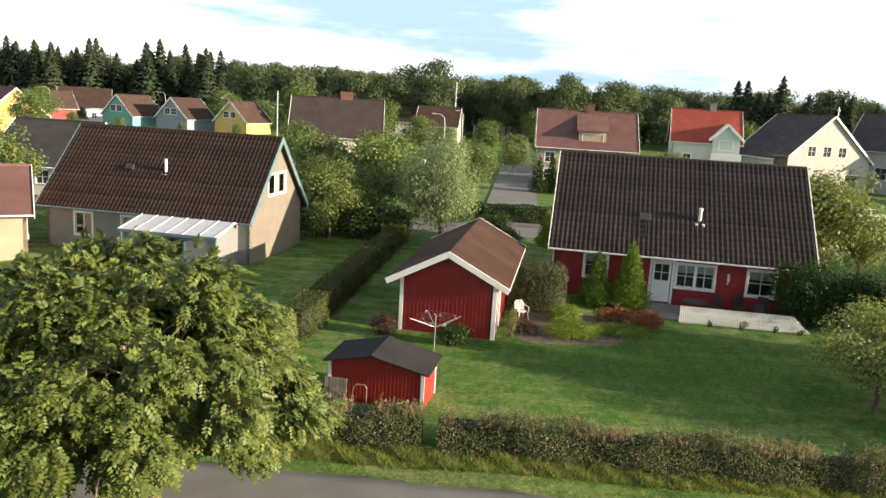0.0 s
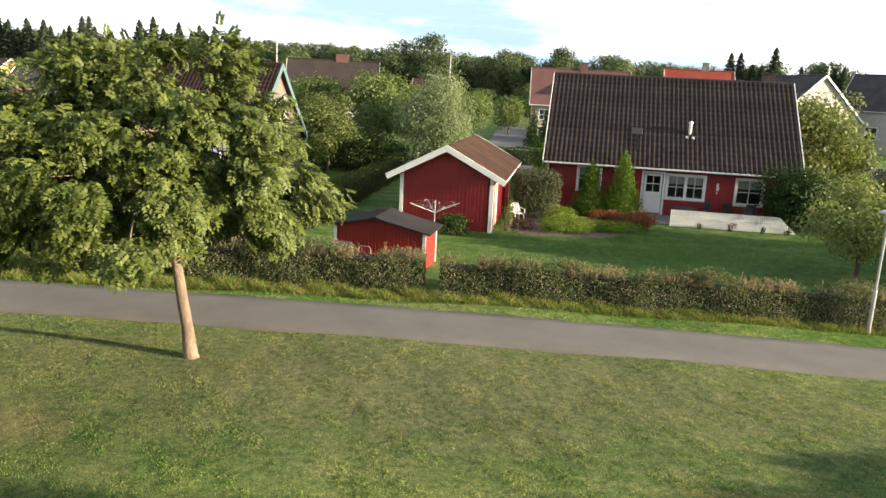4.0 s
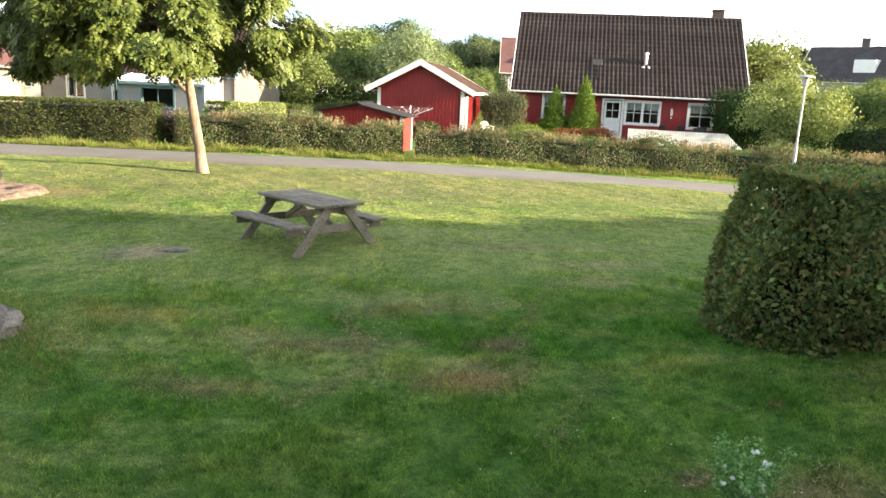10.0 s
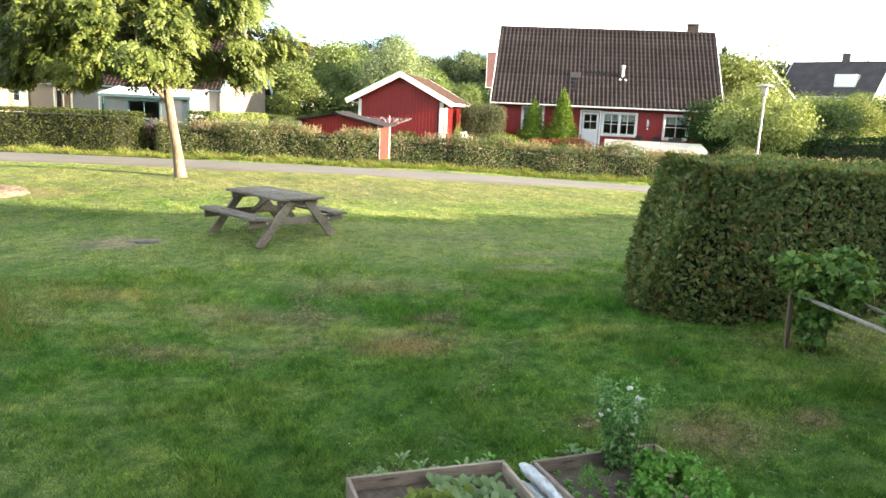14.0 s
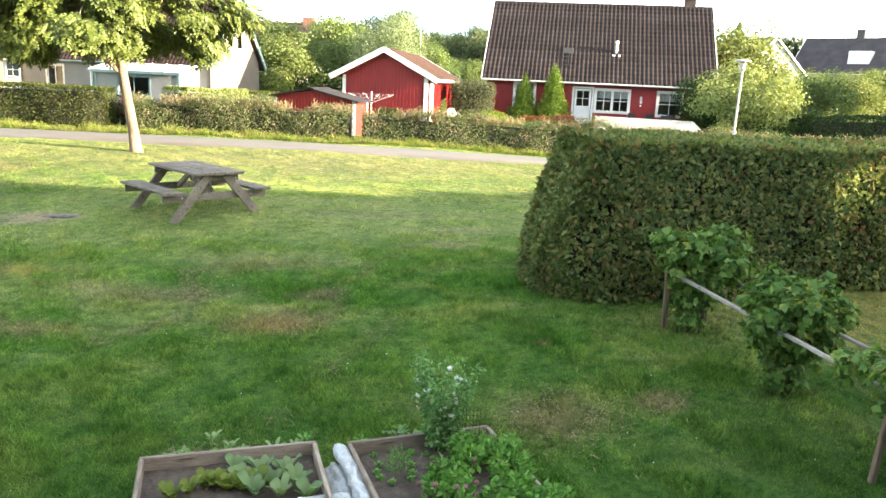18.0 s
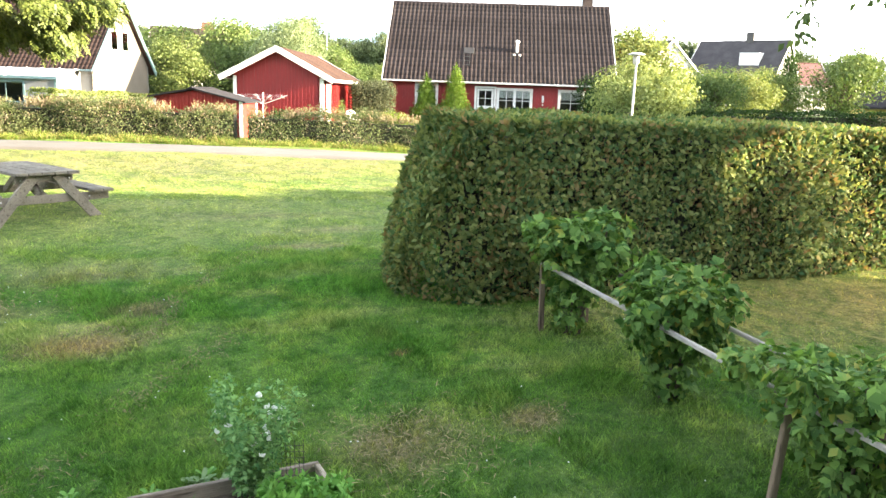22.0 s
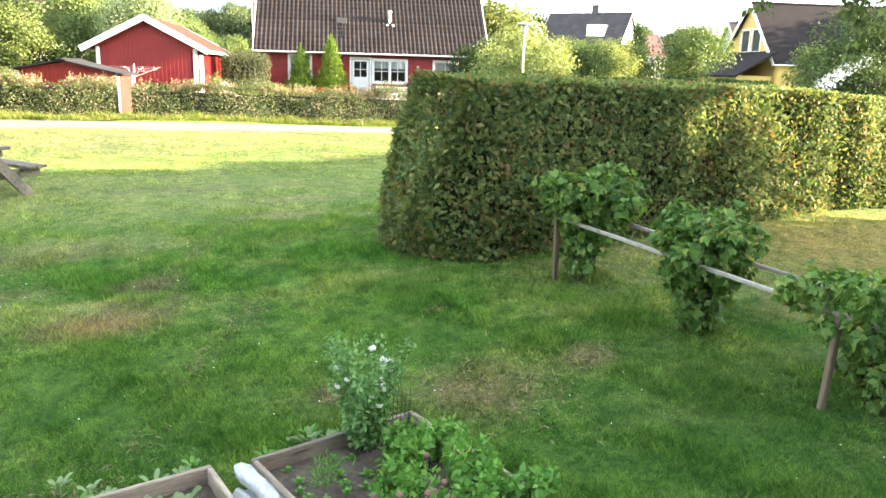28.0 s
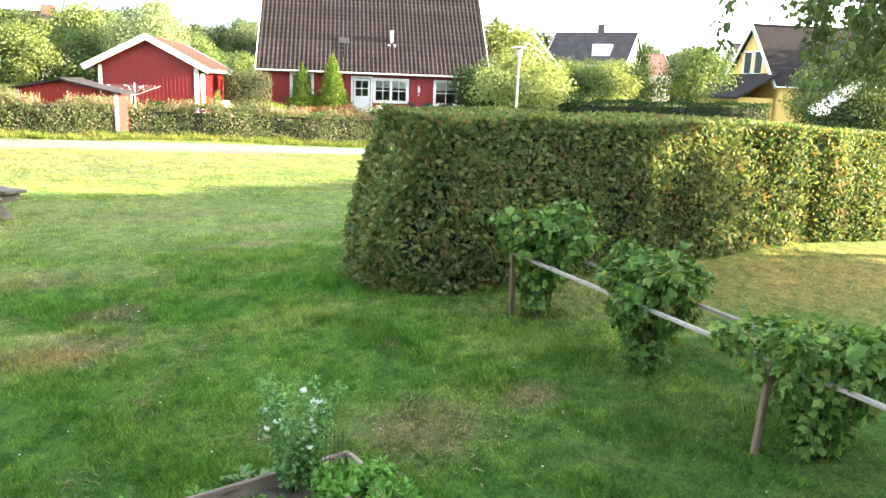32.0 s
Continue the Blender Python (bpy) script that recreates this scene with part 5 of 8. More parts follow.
part("lamp_hood", Shape().lathe([(0.0, 3.54), (0.16, 3.53), (0.26, 3.49), (0.27, 3.46), (0.1, 3.455), (0.0, 3.455)], 20, None, False), M_LAMPPOST, hd, "flat round hood")

# sandpit, toy tractor, rock, dirt patches
def mound(name, cx, cy, rx, ry, rise, mat_, label, category, seed, rough=0.2, sides=40, rings=8, lift=0.02, kind=""):
    r = np.random.default_rng(seed)
    ph = r.random(6) * 6.28
    vs, fs = [], []
    for i in range(rings + 1):
        t = i / rings
        for k in range(sides):
            a = 2 * math.pi * k / sides
            w = 1 + rough * (0.5 * math.sin(2 * a + ph[0]) + 0.3 * math.sin(3 * a + ph[1]) + 0.2 * math.sin(7 * a + ph[2]))
            x, y = cx + rx * t * w * math.cos(a), cy + ry * t * w * math.sin(a)
            bump_ = 0.11 * (name == "sandpit") * noise.noise(Vector((x * 3, y * 3, seed))) + 0.25 * rise * math.sin(x * 5 + ph[3]) * math.sin(y * 6 + ph[4]) * (1 - t)
            vs.append((x, y, H(x, y) + rise * (1 - t ** 2.2) + bump_ + (lift if i < rings else -0.06)))
    for i in range(rings):
        for k in range(sides):
            q = (k + 1) % sides
            fs.append((i * sides + k, (i + 1) * sides + k, (i + 1) * sides + q, i * sides + q))
    me = Shape().add(vs, fs).mesh(name, mat_, True)
    return tagged(new(name, me), label, category, "", kind)


mound("sandpit", -10.85, 7.35, 2.3, 2.25, 0.05, M_SAND, "open sandpit with raked pale sand in the lawn", "sandpit", 3, 0.34, 90, 30, 0.045)
mound("ground_flat_stone", -4.15, 3.78, 0.30, 0.10, 0.012, M_ROCK, "flat grey stone level with the lawn", "stone", 5, 0.3, kind="structure")


def boulder(name, x, y, sx_, sy_, sz_, seed, label):
    bm = bmesh.new()
    bmesh.ops.create_icosphere(bm, subdivisions=5, radius=1.0)
    off = Vector((seed * 3.1, seed * 1.7, 0))
    for v in bm.verts:
        d = v.co.normalized()
        f = 1 + 0.28 * noise.noise(d * 1.3 + off) + 0.34 * (0.5 - abs(noise.noise(d * 2.6 + off))) + 0.10 * noise.noise(d * 9 + off) + 0.04 * noise.noise(d * 22 + off)
        v.co = Vector((d.x * sx_, d.y * sy_, max(d.z, -0.35) * sz_)) * f
    me = bpy.data.meshes.new(name)
    bm.to_mesh(me)
    bm.free()
    me.materials.append(M_ROCK)
    me.polygons.foreach_set("use_smooth", [True] * len(me.polygons))
    ob = new(name, me)
    ob.matrix_basis = on_ground(x, y, 20)
    return tagged(ob, label, "rock")


boulder("rock", -5.72, 0.28, 0.85, 0.85, 0.40, 2, "low grey rock outcrop with bare stone in the grass")

trac = thing("toy_tractor", on_ground(-9.95, 9.3, 200) @ Matrix.Scale(0.72, 4), "red and blue plastic toy tractor with pedals at the sandpit", "toy tractor")
part("bonnet", Shape().box(0.02, 0.42, -0.09, 0.09, 0.2, 0.36, 0.04), M_TOYRED, trac)
part("chassis", Shape().box(-0.34, 0.42, -0.06, 0.06, 0.13, 0.196, 0.02), M_TOYBLUE, trac)
part("seat", Shape().box(-0.36, -0.12, -0.13, 0.13, 0.3, 0.335, 0.015).box(-0.38, -0.34, -0.13, 0.13, 0.338, 0.52, 0.02), M_TOYRED, trac)
part("steering_wheel", Shape().lathe([(0.09, 0), (0.11, 0.012), (0.09, 0.024), (0.075, 0.012), (0.09, 0)], 14, pose(0.05, 0, 0.46, 0, -35, 0), False).tube([(0.05, 0, 0.46), (0.12, 0, 0.34)], 0.012, 6), M_TOYBLUE, trac)
part("roll_bar", Shape().tube([(-0.2, -0.14, 0.2), (-0.2, -0.14, 0.72), (-0.2, 0.14, 0.72), (-0.2, 0.14, 0.2)], 0.018, 6).box(-0.3, 0.1, -0.17, 0.17, 0.735, 0.765, 0.012), M_TOYRED, trac)
for x_, r_, w__ in ((-0.24, 0.17, 0.1), (0.33, 0.11, 0.08)):
    for sy_ in (-1, 1):
        wh = part("wheel", Shape().lathe([(r_ * 0.55, -w__ / 2), (r_, -w__ / 2 + 0.015), (r_, w__ / 2 - 0.015), (r_ * 0.55, w__ / 2)], 16, pose(x_, sy_ * 0.17, r_, 90, 0, 0)), M_RUBBER, trac)
        part("rim", Shape().lathe([(r_ * 0.54, -w__ / 2 + 0.01), (r_ * 0.54, w__ / 2 - 0.01), (r_ * 0.2, w__ / 2)], 12, pose(x_, sy_ * 0.17, r_, 90, 0, 0)), M_TOYRED, wh)

# raised beds
def raised_bed(m, w, d, label):
    b = thing("raised_bed", m, label, "raised bed", "raised beds")
    part("board", Shape().box(0, w, 0, 0.03, -0.08, 0.2, 0.005), M_OLDWOOD_X, b, "", Matrix.Translation((0, -0.03, 0)))
    part("board", Shape().box(0, w, 0, 0.03, -0.08, 0.2, 0.005), M_OLDWOOD_X, b, "", Matrix.Translation((0, -d, 0)))
    part("board", Shape().box(0, 0.03, -d + 0.034, -0.034, -0.08, 0.2, 0.005), M_BEDWOOD, b)
    part("board", Shape().box(w - 0.03, w, -d + 0.034, -0.034, -0.08, 0.2, 0.005), M_BEDWOOD, b)
    n = 26
    vs = [(0.03 + (w - 0.06) * i / n, -0.03 - (d - 0.06) * j / n, 0.105 + 0.016 * noise.noise(Vector((i * 0.7, j * 0.8, w))) + 0.012 * noise.noise(Vector((i * 2.1, j * 1.9, 4)))) for j in range(n + 1) for i in range(n + 1)]
    part("soil", Shape().add(vs, [(j * (n + 1) + i, j * (n + 1) + i + 1, (j + 1) * (n + 1) + i + 1, (j + 1) * (n + 1) + i) for j in range(n) for i in range(n)]), M_SOIL, b, "", None, True)
    return b


BED1 = pose(-0.382, -3.155, -0.50, 0, 0, 16)
BED2 = pose(0.98, -2.77, -0.53, 0, 0, 19)
raised_bed(BED1, 1.19, 1.2, "square wooden raised bed with young leafy vegetables")
raised_bed(BED2, 1.12, 1.5, "wooden raised bed overgrown with herbs and peas")


def rosette(name, m, n, size, width, mat_, label, category, group, rise=0.7, seed=0):
    """A low plant of broad curved leaves from one heart."""
    r = np.random.default_rng(seed)
    s = Shape()
    for k in range(n):
        a = 2.4 * k + r.random() * 0.4
        ln = size * (0.6 + 0.5 * r.random())
        wd = width * (0.7 + 0.5 * r.random())
        up = rise * (0.6 + 0.6 * r.random())
        base = len(s.v)
        ca, sa = math.cos(a), math.sin(a)
        for i in range(6):
            t = i / 5
            w2 = wd * math.sin(math.pi * (0.12 + 0.8 * t)) * 0.5
            rad, z = ln * (0.15 + 0.85 * t * (1 - 0.15 * t)), ln * up * (t - 0.55 * t * t)
            for sgn in (-1, 0, 1):
                s.v.append((rad * ca - sgn * w2 * sa, rad * sa + sgn * w2 * ca, z + (0.02 * wd if sgn else -0.08 * wd) + 0.12 * wd * math.sin(3 * t + sgn + k)))
        for i in range(5):
            for c in range(2):
                o = base + i * 3 + c
                s.f.append((o, o + 1, o + 4, o + 3))
    ob = thing(name, m, label, category, group)
    part("leaves", s, mat_, ob, "", None, True)
    part("stem", Shape().tube([(0, 0, -0.04), (0, 0, 0.03)], 0.012, 6), mat_, ob)
    return ob


for i in range(7):
    rosette("lettuce", BED1 @ pose(0.22 + 0.09 * i + 0.02 * math.sin(i), -0.36 - 0.05 * math.cos(i * 1.3), 0.11), 10, 0.095, 0.06, M_LETTUCE, "young yellow-green lettuce in the raised bed", "lettuce", "lettuces", 1.9, i)
for i in range(9):
    rosette("cabbage_plant", BED1 @ pose(0.62 + 0.055 * i, -0.14 - 0.46 * ((i * 0.37) % 1), 0.11), 7, 0.125, 0.075, M_CABBAGE, "young green cabbage plant in the raised bed", "cabbage", "cabbages", 1.9, 20 + i)
for i in range(4):
    rosette("dock_weed", BED1 @ pose(0.25 + 0.2 * i, 0.12 + 0.02 * i, 0.02), 6, 0.12, 0.05, M_CABBAGE, "leafy weed at the foot of the raised bed", "weed", "weeds by the bed", 0.9, 60 + i)

wr = np.random.default_rng(64)
for i in range(22):
    bed_, far_ = ((BED1, 1.19), (BED2, 0.62))[i % 2]
    rosette("weed", bed_ @ pose(far_ * wr.random(), 0.05 + 0.22 * wr.random() ** 2, 0.16 - 0.05 * wr.random()), 6, 0.05 + 0.05 * wr.random(), 0.03, M_CABBAGE if i % 3 else M_HERB, "small broad-leaved weed in the grass by the bed", "weed", "weeds by the bed", 1.2, 300 + i)
for i in range(16):
    rosette("seedling", BED2 @ pose(0.08 + 0.5 * wr.random(), -0.1 - 0.5 * wr.random(), 0.115), 5, 0.03 + 0.03 * wr.random(), 0.02, M_HERB, "tiny green seedling in the bare soil", "seedling", "seedlings in the bed", 1.0, 340 + i)

# fleece bunched at the side of the second bed
fl = Shape()
nu, nv = 40, 22
for j in range(nv + 1):
    for i in range(nu + 1):
        u, v = i / nu, j / nv
        env = math.sin(math.pi * v) ** 0.5 * min(1, 6 * u, 3 * (1 - u)) ** 0.6
        crease = 0.09 * abs(noise.noise(Vector((u * 7, v * 3, 1)))) + 0.05 * abs(noise.noise(Vector((u * 15, v * 8, 5))))
        fl.v.append((-0.235 + 0.235 * v + 0.03 * noise.noise(Vector((u * 5, v * 3, 2))), 0.03 - 1.15 * u + 0.03 * noise.noise(Vector((u * 4, v * 6, 9))), -0.02 + env * (0.06 + 0.05 * v + 0.02 * math.sin(5 * u) + 0.8 * crease)))
fl.f = [(j * (nu + 1) + i, j * (nu + 1) + i + 1, (j + 1) * (nu + 1) + i + 1, (j + 1) * (nu + 1) + i) for j in range(nv) for i in range(nu)]
fl_ob = tagged(new("plant_fleece", fl.mesh("plant_fleece", M_FLEECE, True)), "crumpled white plant fleece bunched beside a raised bed", "fleece")
fl_ob.matrix_basis = BED2
fl2 = Shape()
for j in range(11):
    for i in range(15):
        fl2.v.append((0.88 + 0.030 * i, -0.66 - 0.05 * j, 0.15 + 0.07 * math.sin(i * 0.5) * math.sin(j * 0.45) + 0.02 * noise.noise(Vector((i * 0.6, j * 0.6, 8)))))
fl2.f = [(j * 15 + i, j * 15 + i + 1, (j + 1) * 15 + i + 1, (j + 1) * 15 + i) for j in range(10) for i in range(14)]
fl2_ob = tagged(new("plant_fleece", fl2.mesh("plant_fleece", M_FLEECE, True)), "white plant fleece lying over young vegetables", "fleece")
fl2_ob.matrix_basis = BED1

# a rolled length of the same fleece on the edge of the bed
roll = Shape()
for i in range(41):
    u = i / 40
    thick = 0.042 * min(1.0, 0.55 + 9 * u, 0.4 + 6 * (1 - u)) * (1 + 0.10 * math.sin(9 * u))
    for k in range(18):
        a = 2 * math.pi * k / 18
        q = thick * (1 + 0.55 * noise.noise(Vector((u * 13, 2.4 * math.cos(a), 2.4 * math.sin(a)))) + 0.05 * math.sin(3 * a + 6 * u))
        roll.v.append((-0.06 + 1.25 * q * math.cos(a) + 0.015 * math.sin(4 * u), 0.03 - 1.2 * u, 0.160 + 0.75 * q * math.sin(a) - 0.02 * u))
roll.f = [(i * 18 + k, i * 18 + (k + 1) % 18, (i + 1) * 18 + (k + 1) % 18, (i + 1) * 18 + k) for i in range(40) for k in range(18)] + [tuple(range(18))[::-1], tuple(range(720, 738))]
roll_ob = tagged(new("fleece_roll", roll.mesh("fleece_roll", M_FLEECE, True)), "rolled white plant fleece lying along the bed's edge", "fleece")
roll_ob.matrix_basis = BED2

# pea plant and herbs in the second bed
pea = thing("pea_plant", BED2 @ pose(0.68, -0.12, 0.1) @ Matrix.Diagonal((0.96, 0.90, 0.90, 1)), "tall pale blue-green pea plant with white flowers on netting", "pea plant")
pr = np.random.default_rng(91)
pea_blobs = []
for k in range(15):
    a, h_ = 2.4 * k, 0.42 + 0.38 * pr.random()
    r1 = 0.08 + 0.17 * pr.random()
    pts = [((0.05 + r1 * (i / 6) ** 1.4) * math.cos(a + 0.15 * i), (0.04 + 0.7 * r1 * (i / 6) ** 1.4) * math.sin(a + 0.15 * i), h_ * i / 6) for i in range(7)]
    vine = Shape().tube(pts, [0.004, 0.004, 0.0035, 0.003, 0.003, 0.0025, 0.002], 5)
    e = Vector(pts[-1])
    vine.tube([e, e + Vector((0.03 * math.cos(a), 0.03 * math.sin(a), 0.03)), e + Vector((0.06 * math.cos(a + 1), 0.06 * math.sin(a + 1), 0.02))], [0.002, 0.0014, 0.001], 4)
    part("vine", vine, M_PEA, pea)
    for i in range(1, 7):
        pea_blobs.append((*pts[i], 0.055, 0.055, 0.05))
part("foliage", quads_mesh("foliage", cloud(pr, pea_blobs, 3200, 0.038, 0.1, 0.85, 0.55), M_PEA), M_PEA, pea)
for k, (x_, y_, z_) in enumerate([(-0.19, 0, 0.64), (-0.16, 0.02, 0.60), (0.03, -0.05, 0.74), (0.05, 0.0, 0.71), (0.11, -0.05, 0.60), (0.12, -0.03, 0.57), (0.09, -0.1, 0.45), (0.2, 0, 0.60), (0.04, -0.12, 0.36), (-0.14, -0.04, 0.56), (0.08, -0.07, 0.66), (0.06, -0.09, 0.53), (0.13, -0.06, 0.63), (0.07, -0.1, 0.49), (0.0, -0.1, 0.42), (0.17, -0.05, 0.55), (-0.2, -0.02, 0.52)]):
    m_ = pose(x_, y_, z_, 60 + 20 * (k % 3), 0, 40 * k)
    fl_p = Shape().lathe([(0.003, -0.012), (0.010, -0.004), (0.014, 0.006), (0.007, 0.012), (0.0, 0.008)], 7, m_)
    for q_ in (-1, 1):
        fl_p.lathe([(0.0, -0.004), (0.011, 0.0), (0.015, 0.004), (0.0, 0.006)], 7, m_ @ pose(0.012 * q_, 0.006, 0.008, 0, 50 * q_, 0))
    part("flower", fl_p, M_PETAL, pea)
wire_t = thing("wire_mesh", BED2 @ pose(0.70, -0.02, 0.08, 12, 0, -20), "short piece of dark wire mesh for climbing plants", "wire mesh")
for k in range(13):
    part("wire", Shape().tube([(0.026 * k, 0.0, 0.0), (0.026 * k, 0.01, 0.48 - 0.02 * (k % 3) - 0.008 * k)], 0.0018, 4), M_BLACKMETAL, wire_t)
for k in range(8):
    part("wire", Shape().tube([(0.0, 0.003, 0.03 + 0.045 * k), (0.32, 0.003, 0.03 + 0.045 * k)], 0.0018, 4), M_BLACKMETAL, wire_t)
for i, (x_, y_, s1) in enumerate(((0.50, -0.75, 0.17), (0.78, -0.42, 0.18), (0.95, -0.85, 0.20), (0.6, -1.15, 0.19), (1.02, -0.45, 0.16), (0.25, -1.25, 0.15), (0.98, -1.2, 0.18))):
    herb = thing("herb_plant", BED2 @ pose(x_, y_, 0.1), "bushy light green lovage with fresh leaves", "herb", "herbs in the raised bed")
    hr = np.random.default_rng(180 + i)
    hb_ = []
    for k in range(11):
        a, out_r, top_ = 2.4 * k, s1 * (0.2 + 0.75 * hr.random()), s1 * (0.75 + 0.65 * hr.random())
        tip = Vector((out_r * math.cos(a), out_r * math.sin(a), top_))
        part("stem", Shape().tube([(0.2 * tip.x, 0.2 * tip.y, -0.02), (0.7 * tip.x, 0.7 * tip.y, 0.5 * top_), tip], [0.005, 0.004, 0.002], 5), M_HERB, herb)
        hb_ += [(tip.x * (0.5 + 0.5 * f_), tip.y * (0.5 + 0.5 * f_), top_ * f_, 0.062 - 0.026 * f_, 0.062 - 0.026 * f_, 0.030) for f_ in (0.35, 0.6, 0.82, 1.0)]
    part("foliage", quads_mesh("foliage", cloud(hr, hb_, 620, 0.050, -0.1, 0.8, 0.6), M_HERB), M_HERB, herb)
part_heads = thing("clover", BED2 @ pose(0.55, -0.95, 0.1), "fading pink clover heads among the herbs", "clover")
for k in range(11):
    x_, y_, z_ = rng.uniform(-0.4, 0.4), rng.uniform(-0.35, 0.25), rng.uniform(0.22, 0.29)
    part("flower_head", Shape().lathe([(0.004, -0.016), (0.016, -0.006), (0.019, 0.004), (0.012, 0.015), (0.0, 0.018)], 8, Matrix.Translation((x_, y_, z_))).tube([(x_, y_, z_ - 0.015), (x_ * 0.8, y_ * 0.8, 0.0)], 0.003, 4), M_CLOVER, part_heads)
tuft = thing("dill_tuft", BED2 @ pose(0.3, -0.36, 0.1), "small feathery light green tuft in the soil", "herb")
part("foliage", quads_mesh("foliage", cloud(rng, [(0, 0, 0.08, 0.11, 0.09, 0.09)], 260, 0.05, -0.6, 0.8, 0.12), M_HERB), M_HERB, tuft)

# currant bushes and their wooden frame
RA, RB = Vector((3.88, -0.72, 0.57)), Vector((5.16, -5.03, 0.27))
frame_t = thing("berry_support_frame", Matrix.Identity(4), "low weathered wooden frame holding up the currant bushes", "plant support")
part("rail", Shape().beam(RA, RB, 0.036, 0.03), M_RAIL, frame_t, "bleached front rail")
off = Vector((0.45, 0.15, 0.0))
part("rail", Shape().beam(RA + off + Vector((0, 0, 0.0)), RB + off, 0.034, 0.028), M_RAIL, frame_t)
for f in (0.03, 0.35, 0.7):
    p_ = RA + (RB - RA) * f
    part("crossbar", Shape().beam(p_ + Vector((0, 0, 0.03)), p_ + off + Vector((0, 0, 0.03)), 0.04, 0.035), M_BROWNWOOD, frame_t)
for f, lean in ((0.0, -0.03), (0.585, 0.045)):
    for o_ in (Vector((0, 0, 0)), off):
        p_ = RA + (RB - RA) * f + o_
        part("post", Shape().beam((p_.x - lean, p_.y, H(p_.x, p_.y) - 0.15), (p_.x + 0.01, p_.y, p_.z - 0.01), 0.044, 0.044, 0.006, (0, 1, 0)), M_BROWNWOOD, frame_t)


def lobed_leaves(r, blobs, n, size):
    """Broad three-lobed leaves: three blades from one point."""
    b = np.asarray(blobs, float)
    k = r.choice(len(b), n)
    d = ways(r, n)
    p = b[k, :3] + d * b[k, 3:] * (0.45 + 0.75 * r.random(n))[:, None]
    nrm = unit(d * 1.0 + np.array([0, 0, 0.35]) + 0.55 * ways(r, n))
    along = unit(np.cross(nrm, ways(r, n)) + d * 0.6 - np.array([0, 0, 0.35]))
    side = unit(np.cross(along, nrm))
    s = size * (0.6 + 0.7 * r.random(n))
    out = [leaves(p, along, nrm, s, s * 0.62)]
    for q in (-1, 1):
        out.append(leaves(p, unit(along * 0.75 + q * side * 0.75), nrm, s * 0.8, s * 0.55))
    return np.concatenate(out)


for i, (x_, y_, w__, h_) in enumerate(((4.16, -0.80, 0.44, 1.02), (4.52, -1.98, 0.45, 0.97), (4.98, -3.34, 0.64, 0.95), (5.42, -4.62, 0.7, 0.92))):
    bush = thing("currant_bush", on_ground(x_, y_, 40 * i), "leafy green currant bush held by a wooden rail", "currant bush", "currant bushes")
    cr = np.random.default_rng(150 + i)
    bl = []
    for k in range(13):
        a = 2.4 * k
        f, up = 0.35 + 0.4 * cr.random(), h_ * (0.72 + 0.24 * cr.random())
        pts = [(0.06 * math.cos(a), 0.06 * math.sin(a), -0.05), (0.25 * w__ * math.cos(a), 0.25 * w__ * math.sin(a), up * 0.45), (f * w__ * math.cos(a + 0.3), f * w__ * math.sin(a + 0.3), up)]
        part("stem", Shape().tube(pts, [0.014, 0.010, 0.005], 5), M_BARK_DK, bush)
        g = 0.12 + 0.08 * cr.random()
        if k % 3 == 0:
            bl.append((pts[2][0] * 1.35, pts[2][1] * 1.35, up + 0.05 - 0.12 * cr.random(), 0.10, 0.10, 0.09))
        bl.append((*pts[2][:2], up - 0.06, g, g, g * 0.8))
        bl.append((*[1.0 * (p + q) / 2 for p, q in zip(pts[1], pts[2])][:2], up * 0.68, g, g, g * 0.85))
        if k % 2:
            bl.append((pts[1][0] * 0.8, pts[1][1] * 0.8, up * 0.40, g * 0.7, g * 0.7, g * 0.8))
        if k % 6 == 1:
            bl.append((pts[1][0] * 0.7, pts[1][1] * 0.7, up * 0.16, g * 0.5, g * 0.5, g * 0.6))
    part("foliage", quads_mesh("foliage", lobed_leaves(np.random.default_rng(100 + i), bl, 2100, 0.080), M_CURRANT), M_CURRANT, bush)

